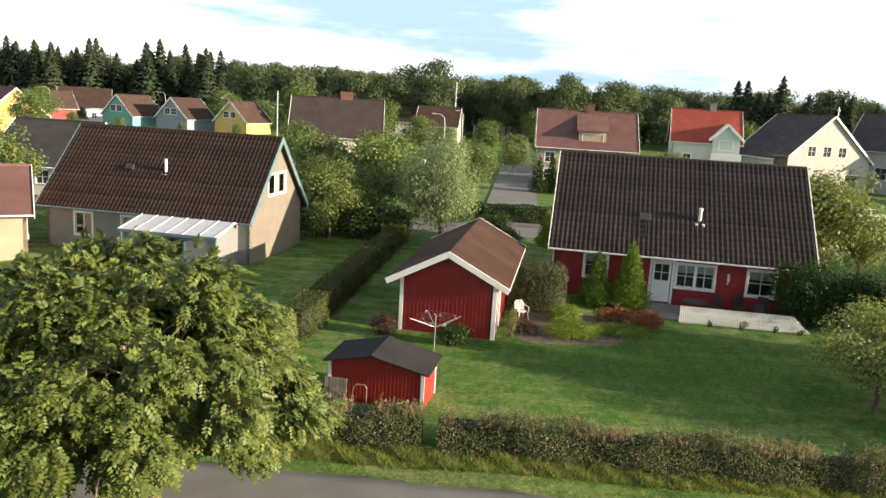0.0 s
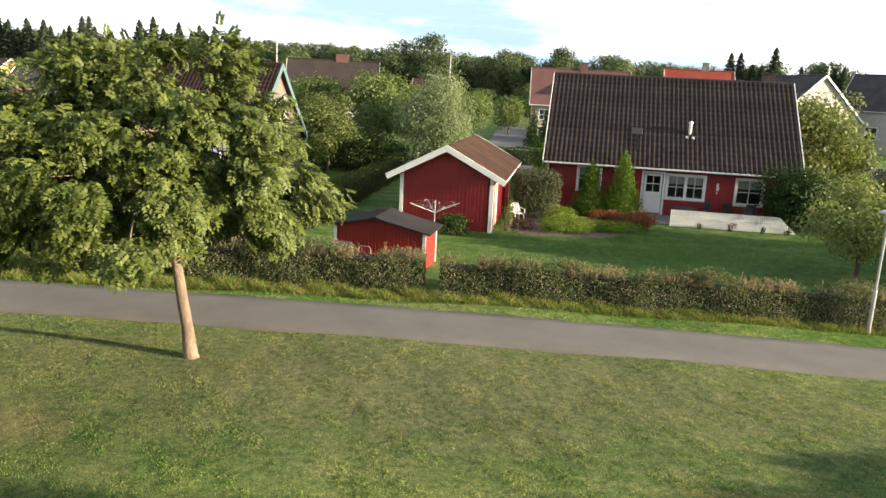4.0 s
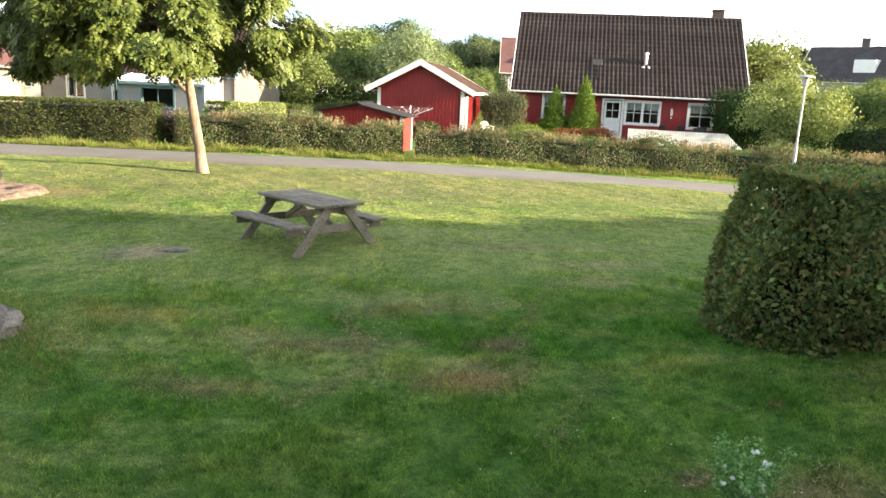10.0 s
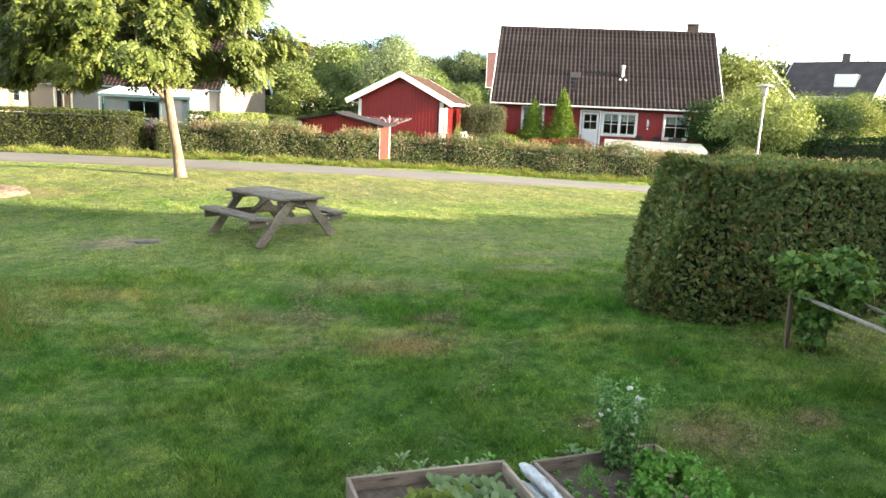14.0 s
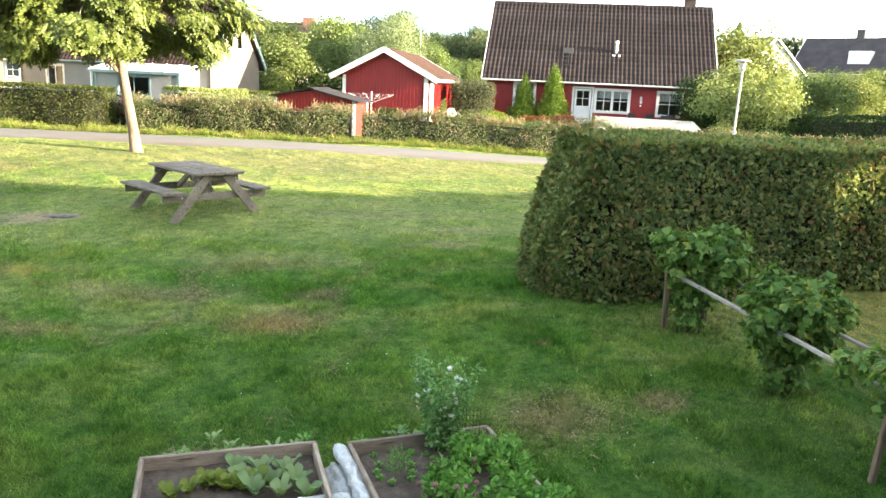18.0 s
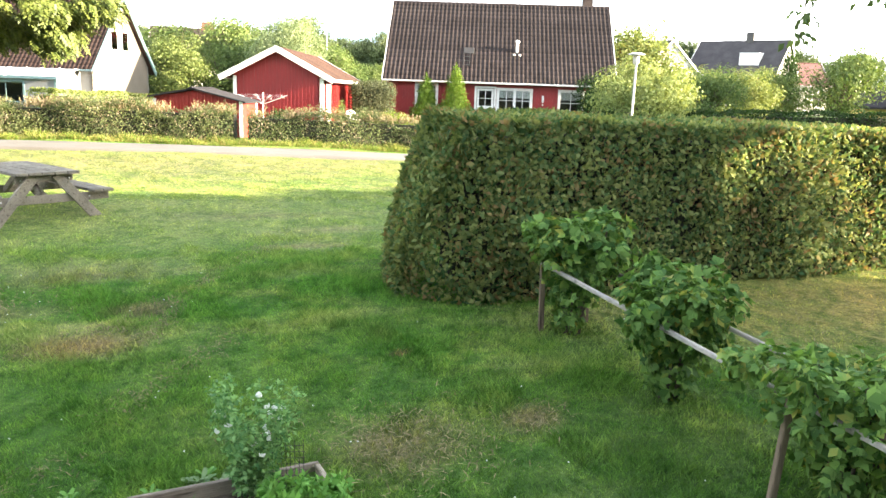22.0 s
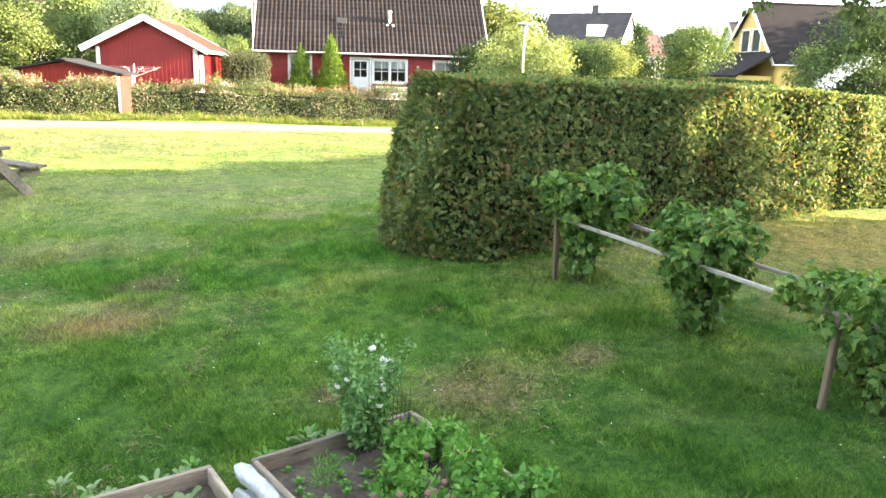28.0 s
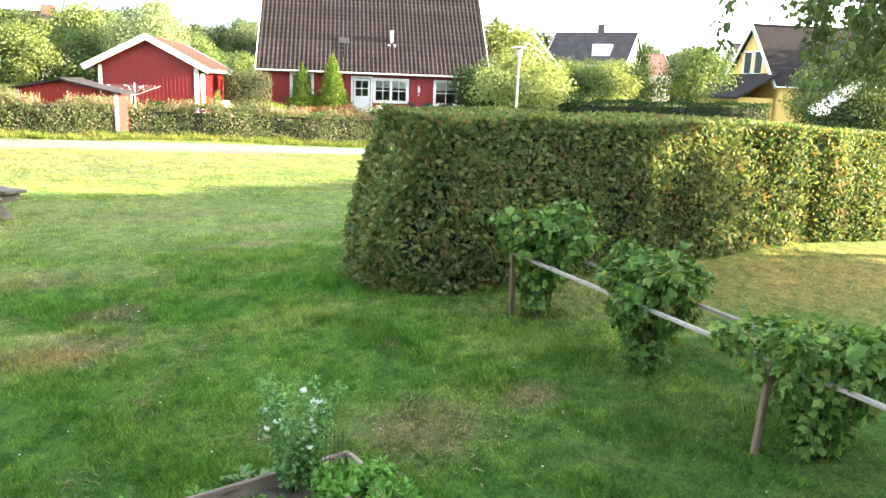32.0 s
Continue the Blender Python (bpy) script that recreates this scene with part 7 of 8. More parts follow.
shrub("thuja", 6.85, 36.0, 1.12, 1.12, 2.85, 14000, 0.10, M_THUJA, "narrow cone-shaped green thuja before the red house", 201, "thuja", 15, True, -0.5, 0.35)
shrub("thuja", 8.45, 35.8, 1.22, 1.22, 3.45, 17000, 0.10, M_THUJA, "taller cone-shaped green thuja before the red house", 202, "thuja", 16, True, -0.5, 0.35)
shrub("clipped_bush", 3.80, 34.6, 1.22, 1.15, 2.5, 26000, 0.07, M_BUSHGREY, "large clipped grey-green bush beside the garage", 203, clipped=True)
shrub("juniper", 4.85, 30.35, 1.45, 1.1, 0.72, 8200, 0.085, M_JUNIPER, "mounded yellow-green juniper at the lawn edge", 204, "juniper", 20, False, 0.2, 0.3)
shrub("juniper", 4.65, 32.4, 0.9, 0.8, 0.95, 3600, 0.09, M_JUNIPER, "small bright green juniper beside the clipped bush", 205, "juniper", 12, False, 0.2, 0.3)
shrub("juniper", 7.05, 31.0, 1.6, 0.95, 0.50, 6000, 0.085, M_THUJA, "flat spreading green juniper at the lawn edge", 206, "juniper", 18, False, 0.2, 0.3)
shrub("barberry", 8.55, 32.3, 0.95, 0.75, 0.92, 5200, 0.07, M_COPPER, "copper-red barberry shrub before the house", 207, "shrub", 14)
shrub("barberry", 7.15, 33.0, 1.0, 0.5, 0.75, 2600, 0.07, M_COPPER, "low copper-brown barberry shrub in the flower bed", 208, "shrub", 12)
shrub("spiraea", -0.35, 27.9, 0.75, 0.6, 0.95, 2400, 0.08, M_DARKBUSH, "dark green shrub at the garage wall", 209, "shrub")
shrub("barberry", -3.4, 28.9, 0.6, 0.55, 0.9, 1800, 0.08, M_PURPLE, "dull purple shrub at the garage corner", 210, "shrub")
shrub("yew_bush", 16.9, 34.4, 1.9, 1.5, 3.3, 17000, 0.11, M_DARKBUSH, "big dark green bush at the end of the terrace", 211, lumps_n=30)
shrub("yew_bush", 21.6, 35.0, 1.7, 1.3, 2.7, 8000, 0.12, M_DARKBUSH, "dark green bush beside the parked car", 216, lumps_n=24)
shrub("yew_bush", 19.2, 34.6, 1.7, 1.4, 2.9, 10000, 0.12, M_DARKBUSH, "dark green bush beside the house corner", 212, lumps_n=24)
shrub("perennials", 2.75, 30.6, 0.55, 1.1, 0.40, 1500, 0.08, M_PURPLE, "withered dark perennials in the flower bed", 213, "shrub")
for i, (x_, y_, r_, h_) in enumerate(((-12.4, 50.0, 1.9, 2.7), (-9.8, 51.0, 1.8, 3.1), (-7.2, 51.2, 1.7, 2.8), (-4.9, 52.0, 1.5, 2.4))):
    shrub("hazel_bush", x_, y_, r_, 1.3, h_, 5200, 0.14, M_LEAF if i % 2 else M_ELDER, "dense green hazel bush under the fruit trees", 250 + i, lumps_n=20)
for i, (x_, y_, r_, h_) in enumerate(((1.5, 48.5, 1.3, 1.7), (3.4, 50.0, 1.2, 1.5), (2.4, 54.0, 1.4, 1.9))):
    shrub("privet_bush", x_, y_, r_, 1.1, h_, 3000, 0.13, M_ELDER, "rounded dark green bush beside the driveway", 260 + i, lumps_n=16)
shrub("climbing_rose", 2.05, 29.75, 0.28, 0.3, 1.5, 900, 0.06, M_LIGHT, "thin climbing plant at the garage wall", 214, "shrub")
shrub("cypress", 6.2, 52.5, 0.95, 0.95, 2.7, 3600, 0.14, M_THUJA, "green conical cypress by the street", 215, "cypress", 12, True, -0.5, 0.4)
for i, (x_, y_, s1) in enumerate(((13.4, 33.3, 0.28), (14.9, 33.1, 0.2), (11.9, 33.5, 0.2), (16.0, 32.9, 0.2))):
    shrub("lavender", x_, y_, s1, s1, s1 * 1.7, 260, 0.05, M_PURPLE if i == 0 else M_DARKBUSH, "small dark plant at the foot of the white screen", 220 + i, "plant", 5)
shrub("elder_bush", -9.2, 19.4, 0.9, 0.7, 1.3, 2400, 0.09, M_PURPLE, "dark shrub in the gap between two hedges", 230)
shrub("lilac_bush", 30.5, 21.0, 2.2, 1.6, 3.0, 6500, 0.13, M_LEAF, "green lilac bush behind the hedge", 231, lumps_n=24)
shrub("elder_bush", 28.7, 18.1, 4.3, 2.4, 5.3, 22000, 0.13, M_ELDER, "broad dark green bush behind the clipped hedge", 232, lumps_n=30)
shrub("spiraea", 26.0, 13.5, 1.8, 1.4, 2.6, 5200, 0.12, M_LEAF, "green bush with pale shoots behind the hedge", 233, lumps_n=24)
shrub("column_cypress", 40.6, 56.0, 0.95, 0.95, 6.6, 5200, 0.2, M_DARKBUSH, "tall dark green columnar cypress", 234, "cypress", 18, False, -0.6, 0.4)
bl_ = shrub("flowering_shrub", 24.3, 15.8, 1.9, 1.4, 2.9, 9000, 0.11, M_ELDER, "broad green shrub topped with dense white blossom", 235, lumps_n=26)
br_ = np.random.default_rng(236)
part("blossom", quads_mesh("blossom", cloud(br_, [(-1.9 + 0.36 * k, -0.8 + 0.1 * k, 1.75 + 0.21 * k - 0.012 * k * k, 0.34, 0.34, 0.2) for k in range(7)], 800, 0.07, 0.1, 0.6, 0.8), M_PETAL), M_PETAL, bl_, "white flower clusters")
for i, (x_, y_, s1, h_) in enumerate(((9.2, 88.0, 1.2, 4.4), (10.8, 88.5, 1.1, 4.8), (12.2, 88.0, 1.1, 4.5))):
    shrub("column_cypress", x_, y_, s1, s1, h_, 1500, 0.28, M_DARKBUSH, "dark green columnar cypress by a house", 240 + i, "cypress", 10, True, -0.6, 0.4)

# bare soil under the shrubs before the house
mound("ground_flower_bed", 5.0, 31.8, 3.7, 2.9, 0.02, M_SOIL, "dark bare soil of a flower bed", "flower bed", 9, 0.2, 48, 8, 0.03, "structure")

# ---- the village beyond ----
def far_house(x, y, rz, L_, D_, eave, ridge, wall_mat, roof_mat, label, front=(), right=(), left=(), back=(), trim=None, chimneys=(), name="house"):
    return gable_house(name, pose(x, y, 0, 0, 0, rz), L_, D_, eave, ridge, wall_mat, roof_mat, trim or M_WHITE, label, front, back, left, right, 0.5, 0.35, False, None, 0, False, chimneys, True)


def gable_at(x, y, rz, L_, D_, *rest, **more):
    """A house whose left gable has its middle at x, y."""
    c, k = math.cos(radians(rz)), math.sin(radians(rz))
    return far_house(x + k * D_ / 2, y - c * D_ / 2, rz, L_, D_, *rest, **more)


M_MINT = plain("mint_paint", (0.45, 0.56, 0.50), (0.52, 0.62, 0.56), 1, 30, 0.8, 0.1)
M_CREAM = plain("cream_paint", (0.62, 0.58, 0.48), (0.70, 0.65, 0.54), 1, 30, 0.8, 0.1)
M_YELLOW = plain("yellow_paint", (0.60, 0.42, 0.13), (0.68, 0.49, 0.17), 1, 30, 0.8, 0.1)
M_TURQ = plain("turquoise_paint", (0.14, 0.38, 0.36), (0.18, 0.44, 0.41), 1, 30, 0.8, 0.1)
M_SLATEBLUE = plain("grey_blue_paint", (0.22, 0.27, 0.33), (0.28, 0.33, 0.39), 1, 30, 0.8, 0.1)
M_OFFWHITE = plain("off_white_render", (0.42, 0.405, 0.375), (0.50, 0.485, 0.455), 1.2, 30, 0.85, 0.15)
M_BEIGE = plain("beige_render", (0.36, 0.30, 0.22), (0.43, 0.36, 0.27), 1, 30, 0.9, 0.2)

W2 = (2, 2)
wide = [(1.5, 1.0, 1.2, 1.2, *W2), (4.5, 1.0, 1.2, 1.2, *W2), (7.5, 1.0, 1.2, 1.2, *W2)]
# two-storey house with faded red roof and dormer
hb = far_house(9.9, 98.0, -5, 12.6, 9.0, 5.0, 9.9, M_BEIGE, M_TILE_OLD, "beige two-storey house with a faded red roof and a dormer", front=[(1.0, 3.1, 1.2, 1.3, *W2), (4.0, 3.1, 1.2, 1.3, *W2), (9.0, 3.1, 1.2, 1.3, *W2), (1.0, 0.9, 1.2, 1.3, *W2)], left=[(2.5, 3.1, 1.0, 1.2, *W2)],
               chimneys=[(6.2, 4.5, 1.0, 0.9, M_BRICK)])
dm = part("dormer", Shape().box(5.2, 8.7, 0.6, 4.0, 5.4, 7.3, 0.02), M_BEIGE, hb)
part("dormer_roof", Shape().prism([(0.2, 7.25), (4.4, 9.4), (4.4, 9.6), (0.2, 7.45)], 0, 4.9, 9.0), M_TILE_OLD, dm)
window_part(hb, Matrix.Translation((5.7, 0.59, 5.75)), 2.6, 1.2, 3, 2, M_WHITE, glass=M_DARKGLASS, panes=False)
# mint house with bright red roof, porch and dormer gable
hm = far_house(30.2, 108.4, -12, 9.2, 8.5, 6.4, 11.1, M_MINT, M_TILE_RED, "pale mint house with a bright red tiled roof", front=[(1.6, 3.6, 1.1, 1.2, *W2), (1.6, 0.9, 1.1, 1.2, *W2), (8.0, 0.9, 0.9, 1.2, *W2)], chimneys=[(5.0, 4.4, 0.9, 1.0, M_STONE)])
gb = part("front_gable", Shape().prism([(5.4, 0), (9.0, 0), (9.0, 7.2), (7.2, 9.0), (5.4, 7.2)], 1, -0.9, 3.5), M_MINT, hm)
for sg in (-1, 1):
    part("front_gable_roof", Shape().beam((7.2, -1.3, 9.15), (7.2 + sg * 2.35, -1.3, 6.85), 0.12, 0.3).prism([(7.2, 9.05), (7.2 + sg * 2.3, 6.9), (7.2 + sg * 2.3, 7.05), (7.2, 9.22)], 1, -1.24, 3.6), M_WHITE, gb)
window_part(hm, Matrix.Translation((6.3, -0.92, 5.6)), 1.8, 1.3, 2, 2, M_WHITE, glass=M_DARKGLASS, panes=False)
part("balcony", Shape().box(5.2, 9.2, -2.2, -0.93, 4.2, 4.35, 0.02).box(5.2, 9.2, -2.2, -2.12, 4.36, 5.15, 0.02), M_WHITE, hm)
for x_ in (5.3, 9.0):
    part("porch_post", Shape().box(x_, x_ + 0.16, -2.15, -1.99, 0, 4.2, 0.01), M_WHITE, hm)
window_part(hm, Matrix.Translation((6.4, -0.92, 1.2)), 1.7, 1.9, 2, 1, M_WHITE, glass=M_DARKGLASS, panes=False)
# white houses to the east
hw = gable_at(53.8, 110.7, 104, 12.5, 14.4, 4.6, 11.3, M_OFFWHITE, M_TILE_DARK, "large white house with a steep dark roof", left=[(3.6, 5.3, 1.3, 1.5, *W2), (6.2, 5.3, 1.3, 1.5, *W2), (8.8, 5.3, 1.3, 1.5, *W2), (1.5, 1.2, 1.2, 1.4, *W2), (10.5, 1.0, 2.2, 1.8, *W2)], chimneys=[(3.0, 4.5, 0.7, -1.2, M_BRICK)])
part("gable_ornament", Shape().tube([(-0.4, 7.0, 11.2), (-0.4, 7.0, 12.6)], 0.08, 6).lathe([(0.0, 11.9), (0.3, 12.1), (0.0, 12.3)], 8, Matrix.Translation((-0.4, 7.0, 0))), M_WHITE, hw)
h2 = far_house(60.5, 119.0, -48, 14.5, 11.0, 6.4, 12.2, M_OFFWHITE, M_TILE_DARK, "white house with dark roof and a small dormer", front=[(11.5, 3.6, 1.5, 1.8, *W2), (4.5, 2.2, 1.7, 1.8, *W2)], right=[(4.6, 3.4, 1.5, 1.8, *W2)], chimneys=[(7.6, 5.4, 1.2, 1.3, M_BLACKMETAL)])
part("dormer", Shape().box(8.2, 11.4, 1.2, 5.0, 7.4, 10.0, 0.02), M_WHITE, h2)
# yellow house behind the hedge
hy_ = gable_at(44.8, 46.0, -12, 14.0, 8.4, 2.9, 7.8, M_YELLOW, M_TILE_BROWN, "yellow wooden house with steep dark brown roof and white trim", left=[(2.75, 3.9, 1.3, 1.75, 1, 1), (4.5, 3.9, 1.3, 1.75, 1, 1), (1.0, 1.0, 1.2, 1.2, *W2)])
part("porch_roof", Shape().prism([(-0.2, 3.75), (-3.4, 1.85), (-3.4, 2.0), (-0.2, 3.9)], 1, -0.6, 9.2), M_TILE_BROWN, hy_)
part("porch_wall", Shape().box(-2.9, -0.02, 0.2, 8.4, -0.2, 2.0), M_YELLOW, hy_)
far_house(55.5, 60.0, -20, 10.0, 8.0, 4.2, 7.6, M_SLATEBLUE, M_TILE_DARK, "grey house with a blue-grey roof", front=wide)
# row of gables to the west
for (x_, y_, wm, lb) in ((-80.5, 176.2, M_TURQ, "turquoise"), (-67.7, 176.1, M_SLATEBLUE, "grey-blue"), (-53.7, 175.6, M_YELLOW, "yellow")):
    gable_at(x_, y_, 72, 10.5, 8.6, 2.6, 7.5, wm, M_TILE2, f"small {lb} house with a brown roof and white gable boards", left=[(2.4, 3.6, 1.4, 1.4, *W2), (4.2, 3.6, 1.4, 1.4, *W2)])
gable_at(-102.8, 193.0, 24, 12.0, 9.0, 3.4, 8.4, M_WHITE, M_TILE2, "white house with a brown roof", left=[(2.6, 4.4, 1.2, 1.5, *W2), (4.6, 4.4, 1.2, 1.5, *W2)], front=wide)
gable_at(-83.7, 141.0, 133, 14.0, 11.0, 2.6, 8.0, M_YELLOW, M_TILE_OLD, "tall yellow house with a red-brown roof", left=[(4.8, 3.6, 1.5, 1.5, 2, 2)])
gable_at(-98.9, 172.5, 50, 9.0, 7.0, 3.4, 7.6, M_RED, M_TILE2, "red wooden house with white gable boards")
far_house(-41.2, 63.0, -6, 8.0, 9.0, 2.5, 6.3, M_CREAM, M_TILE_DARK, "low white house with a dark grey roof", front=wide)
far_house(-30.4, 34.6, 30, 7.6, 7.0, 2.6, 4.9, M_BEIGE, M_TILE_OLD, "cream house with an orange-brown tiled roof", front=[(1.0, 0.9, 1.1, 1.2, *W2), (4.6, 0.9, 1.1, 1.2, *W2)], right=[(2.0, 0.9, 1.1, 1.2, *W2)])
# brown roofs in the middle
far_house(-24.0, 104.2, 6, 12.6, 8.6, 4.2, 9.7, M_CREAM, M_TILE, "brown-roofed house with a brick chimney", front=wide, right=[(3.4, 4.8, 1.2, 1.4, *W2)], chimneys=[(6.6, 4.4, 1.8, 0.9, M_BRICK)])
far_house(-10.8, 184.0, -6, 10.0, 9.0, 4.2, 9.0, M_CREAM, M_TILE2, "cream house with a dark brown roof", front=wide, right=[(3.6, 5.2, 1.2, 1.3, *W2)])
far_house(-24.0, 215.0, -6, 16.0, 9.0, 4.0, 8.6, M_CREAM, M_TILE2, "long cream house with a brown roof", front=wide)
far_house(4.0, 235.0, -6, 14.0, 9.0, 4.0, 8.6, M_CREAM, M_TILE_DARK, "cream house with a dark roof", front=wide)
far_house(76.0, 128.0, -6, 16.0, 9.0, 5.4, 9.8, M_CREAM, M_TILE_OLD, "house with an orange tiled roof", front=wide, chimneys=[(8.0, 4.5, 1.2, 1.0, M_BRICK)])
far_house(24.0, 104.0, -4, 5.0, 4.5, 2.4, 3.4, M_RED, M_TILE_RED, "small red outbuilding with a bright red roof", name="outbuilding")

# unseen houses added on the near side to close the place and shade the lawn
far_house(22.9, -24.95, 75.5, 20.0, 9.0, 3.75, 6.45, M_CREAM, M_TILE2, "unseen tall cream house added to shade the lawn", back=wide)


def shade_tree(name, x, y, outline, label, category, seed, trunk, leafy=170):
    """An added, unseen crown that blocks the sun, filled between a lower and an upper line of (y, low, high)."""
    r = np.random.default_rng(seed)
    t = thing(name, on_ground(x, y), label, category)
    ys, lo, hi = (np.array(c) for c in zip(*outline))
    bl = []
    for yy in np.arange(ys[0], ys[-1], 0.4):
        z0, z1 = np.interp(yy, ys, lo) + 0.36, np.interp(yy, ys, hi) - 0.36
        for zz in np.arange(z0, z1 + 0.2, 0.45):
            for dx in (-0.5, 0.0, 0.5):
                bl.append((dx + 0.25 * r.normal(), yy - y + 0.08 * r.normal(), min(zz, z1) + 0.06 * r.normal() + dx * 0.22, 0.42, 0.36, 0.36))
    bl = np.array(bl)
    part("trunk", limbs(r, (0, 0, 0), (0.1, 0.05, trunk), 0.16, bl, 12), M_BARK_DK, t, smooth=True)
    part("crown", quads_mesh("crown", cloud(r, bl, leafy * len(bl), 0.17, 0.35, 0.7), M_LEAF), M_LEAF, t)


# added out of view, their outlines fitted to the shade on lawn and hedge
shade_tree("lilac_thicket", 20.0, 2.6, [(0.1, 0.8, 5.1), (0.8, 0.5, 4.55), (2.3, 0.5, 4.1), (3.1, 0.5, 3.7), (4.9, 0.5, 3.3), (5.8, 0.5, 2.65), (6.6, 0.6, 2.2)], "unseen dense green thicket added to shade the lawn", "bush", 611, 1.5)
shade_tree("young_birch", 20.0, -3.1, [(-3.7, 1.2, 4.7), (-3.2, 1.0, 4.7), (-2.5, 1.6, 4.2)], "unseen loose-leaved birch added to dapple the light on the hedge", "tree", 613, 3.2, 22)
shade_tree("maple_tree", 20.0, -5.2, [(-8.2, 3.6, 6.2), (-7.2, 3.2, 7.0), (-5.6, 3.4, 7.3), (-4.3, 4.3, 7.3), (-3.3, 4.85, 7.0), (-2.4, 4.95, 6.8), (-1.2, 4.6, 6.6), (-0.4, 4.3, 5.9), (0.3, 4.3, 5.2)], "unseen broad-crowned maple added to shade the lawn", "tree", 612, 4.2)
# unseen trees added to the west, keeping sky light off the near lawn
for i_, (x_, y_, s_) in enumerate(((-15.0, -3.0, 0.9), (-17.0, 4.0, 0.95), (-13.5, -9.5, 0.85))):
    plant_tree("linden_tree", on_ground(x_, y_, 70 * i_) @ Matrix.Scale(s_, 4), TM["tall"], "unseen tall green tree added to block sky light from the lawn")
# added house out of view, closing the south side and blocking sky light
far_house(-10.0, -21.0, 3, 17.0, 9.0, 5.4, 9.6, M_GREYWALL, M_TILE, "unseen grey house added to close off the lawn", back=wide)


# ---- cars and far street lamps ----
def car(m, paint, label):
    c = thing("car", m, label, "car", "parked cars")
    body = [(-2.1, 0.32), (2.1, 0.30), (2.12, 0.62), (1.95, 0.80), (1.05, 0.92), (-1.85, 0.95), (-2.12, 0.80)]
    part("body", Shape().prism([(p[0], p[1]) for p in body], 1, -0.85, 0.85), paint, c)
    part("cabin", Shape().prism([(1.05, 0.93), (0.35, 1.38), (-1.35, 1.42), (-1.85, 0.95)], 1, -0.72, 0.72), M_DARKGLASS, c)
    part("roof", Shape().prism([(0.38, 1.39), (0.30, 1.44), (-1.30, 1.48), (-1.42, 1.42)], 1, -0.70, 0.70), paint, c)
    for x_ in (-1.32, 1.36):
        for y_ in (-0.80, 0.80):
            w = part("wheel", Shape().lathe([(0.2, -0.1), (0.31, -0.09), (0.31, 0.09), (0.2, 0.1)], 16, pose(x_, y_, 0.31, 90, 0, 0)), M_RUBBER, c)
            part("rim", Shape().lathe([(0.19, -0.11), (0.19, 0.11), (0.05, 0.12)], 12, pose(x_, y_, 0.31, 90, 0, 0)), M_METAL, w)
    for y_ in (-0.6, 0.6):
        part("headlight", Shape().box(2.02, 2.13, y_ - 0.18, y_ + 0.18, 0.6, 0.74, 0.03), M_PLASTIC, c)
        part("tail_light", Shape().box(-2.14, -2.06, y_ - 0.15, y_ + 0.15, 0.66, 0.82, 0.02), M_TOYRED, c)
    return c


car(pose(35.8, 61.4, 0.07, 0, 0, 175), M_CARDARK, "dark parked car on the street")
car(pose(43.5, 79.0, 0.02, 0, 0, 30), M_CARSILVER, "silver parked car by a driveway")
car(pose(12.8, 92.5, 0.02, 0, 0, 80), M_CARDARK, "dark parked car beside the beige house")


def far_lamp(m):
    t = thing("street_lamp", m, "tall grey street lamp with a curved arm", "street lamp", "street lamps")
    part("pole", Shape().tube([(0, 0, 0), (0, 0, 7.0), (-0.15, 0, 7.8), (-0.6, 0, 8.2), (-1.3, 0, 8.3)], [0.10, 0.075, 0.06, 0.055, 0.05], 8), M_LAMPPOST, t)
    part("head", Shape().box(-1.95, -1.2, -0.13, 0.13, 8.22, 8.36, 0.03), M_LAMPPOST, t)
    return t


fl_ = far_lamp(pose(-2.6, 108.0, 0))
for x_, y_ in ((-46.0, 150.0), (-94.0, 172.0), (-84.0, 215.0), (0.5, 185.0)):
    copy_thing(fl_, pose(x_, y_, 0, 0, 0, 10))
pl = thing("post_lamp", on_ground(-3.4, 61.9), "street lamp with a round white globe", "street lamp")
part("pole", Shape().tube([(0, 0, 0), (0, 0, 4.6)], 0.05, 8), M_LAMPPOST, pl)
part("globe", Shape().lathe([(0.05, 4.6), (0.2, 4.7), (0.28, 4.88), (0.2, 5.06), (0.0, 5.14)], 12), M_PLASTIC, pl)
fp = thing("flagpole", pose(-1.6, 190.0, 0), "tall white flagpole beside far houses", "flagpole")
part("pole", Shape().tube([(0, 0, 0), (0, 0, 15)], [0.14, 0.09], 8), M_WHITE, fp)
part("knob", Shape().lathe([(0.0, 15.0), (0.16, 15.12), (0.0, 15.26)], 8), M_WHITE, fp)

# ---- far trees ----
fr = np.random.default_rng(300)
labels_f = {"f1": "broad dark green forest tree", "f2": "tall dark green forest tree", "f3": "leafy green village tree"}


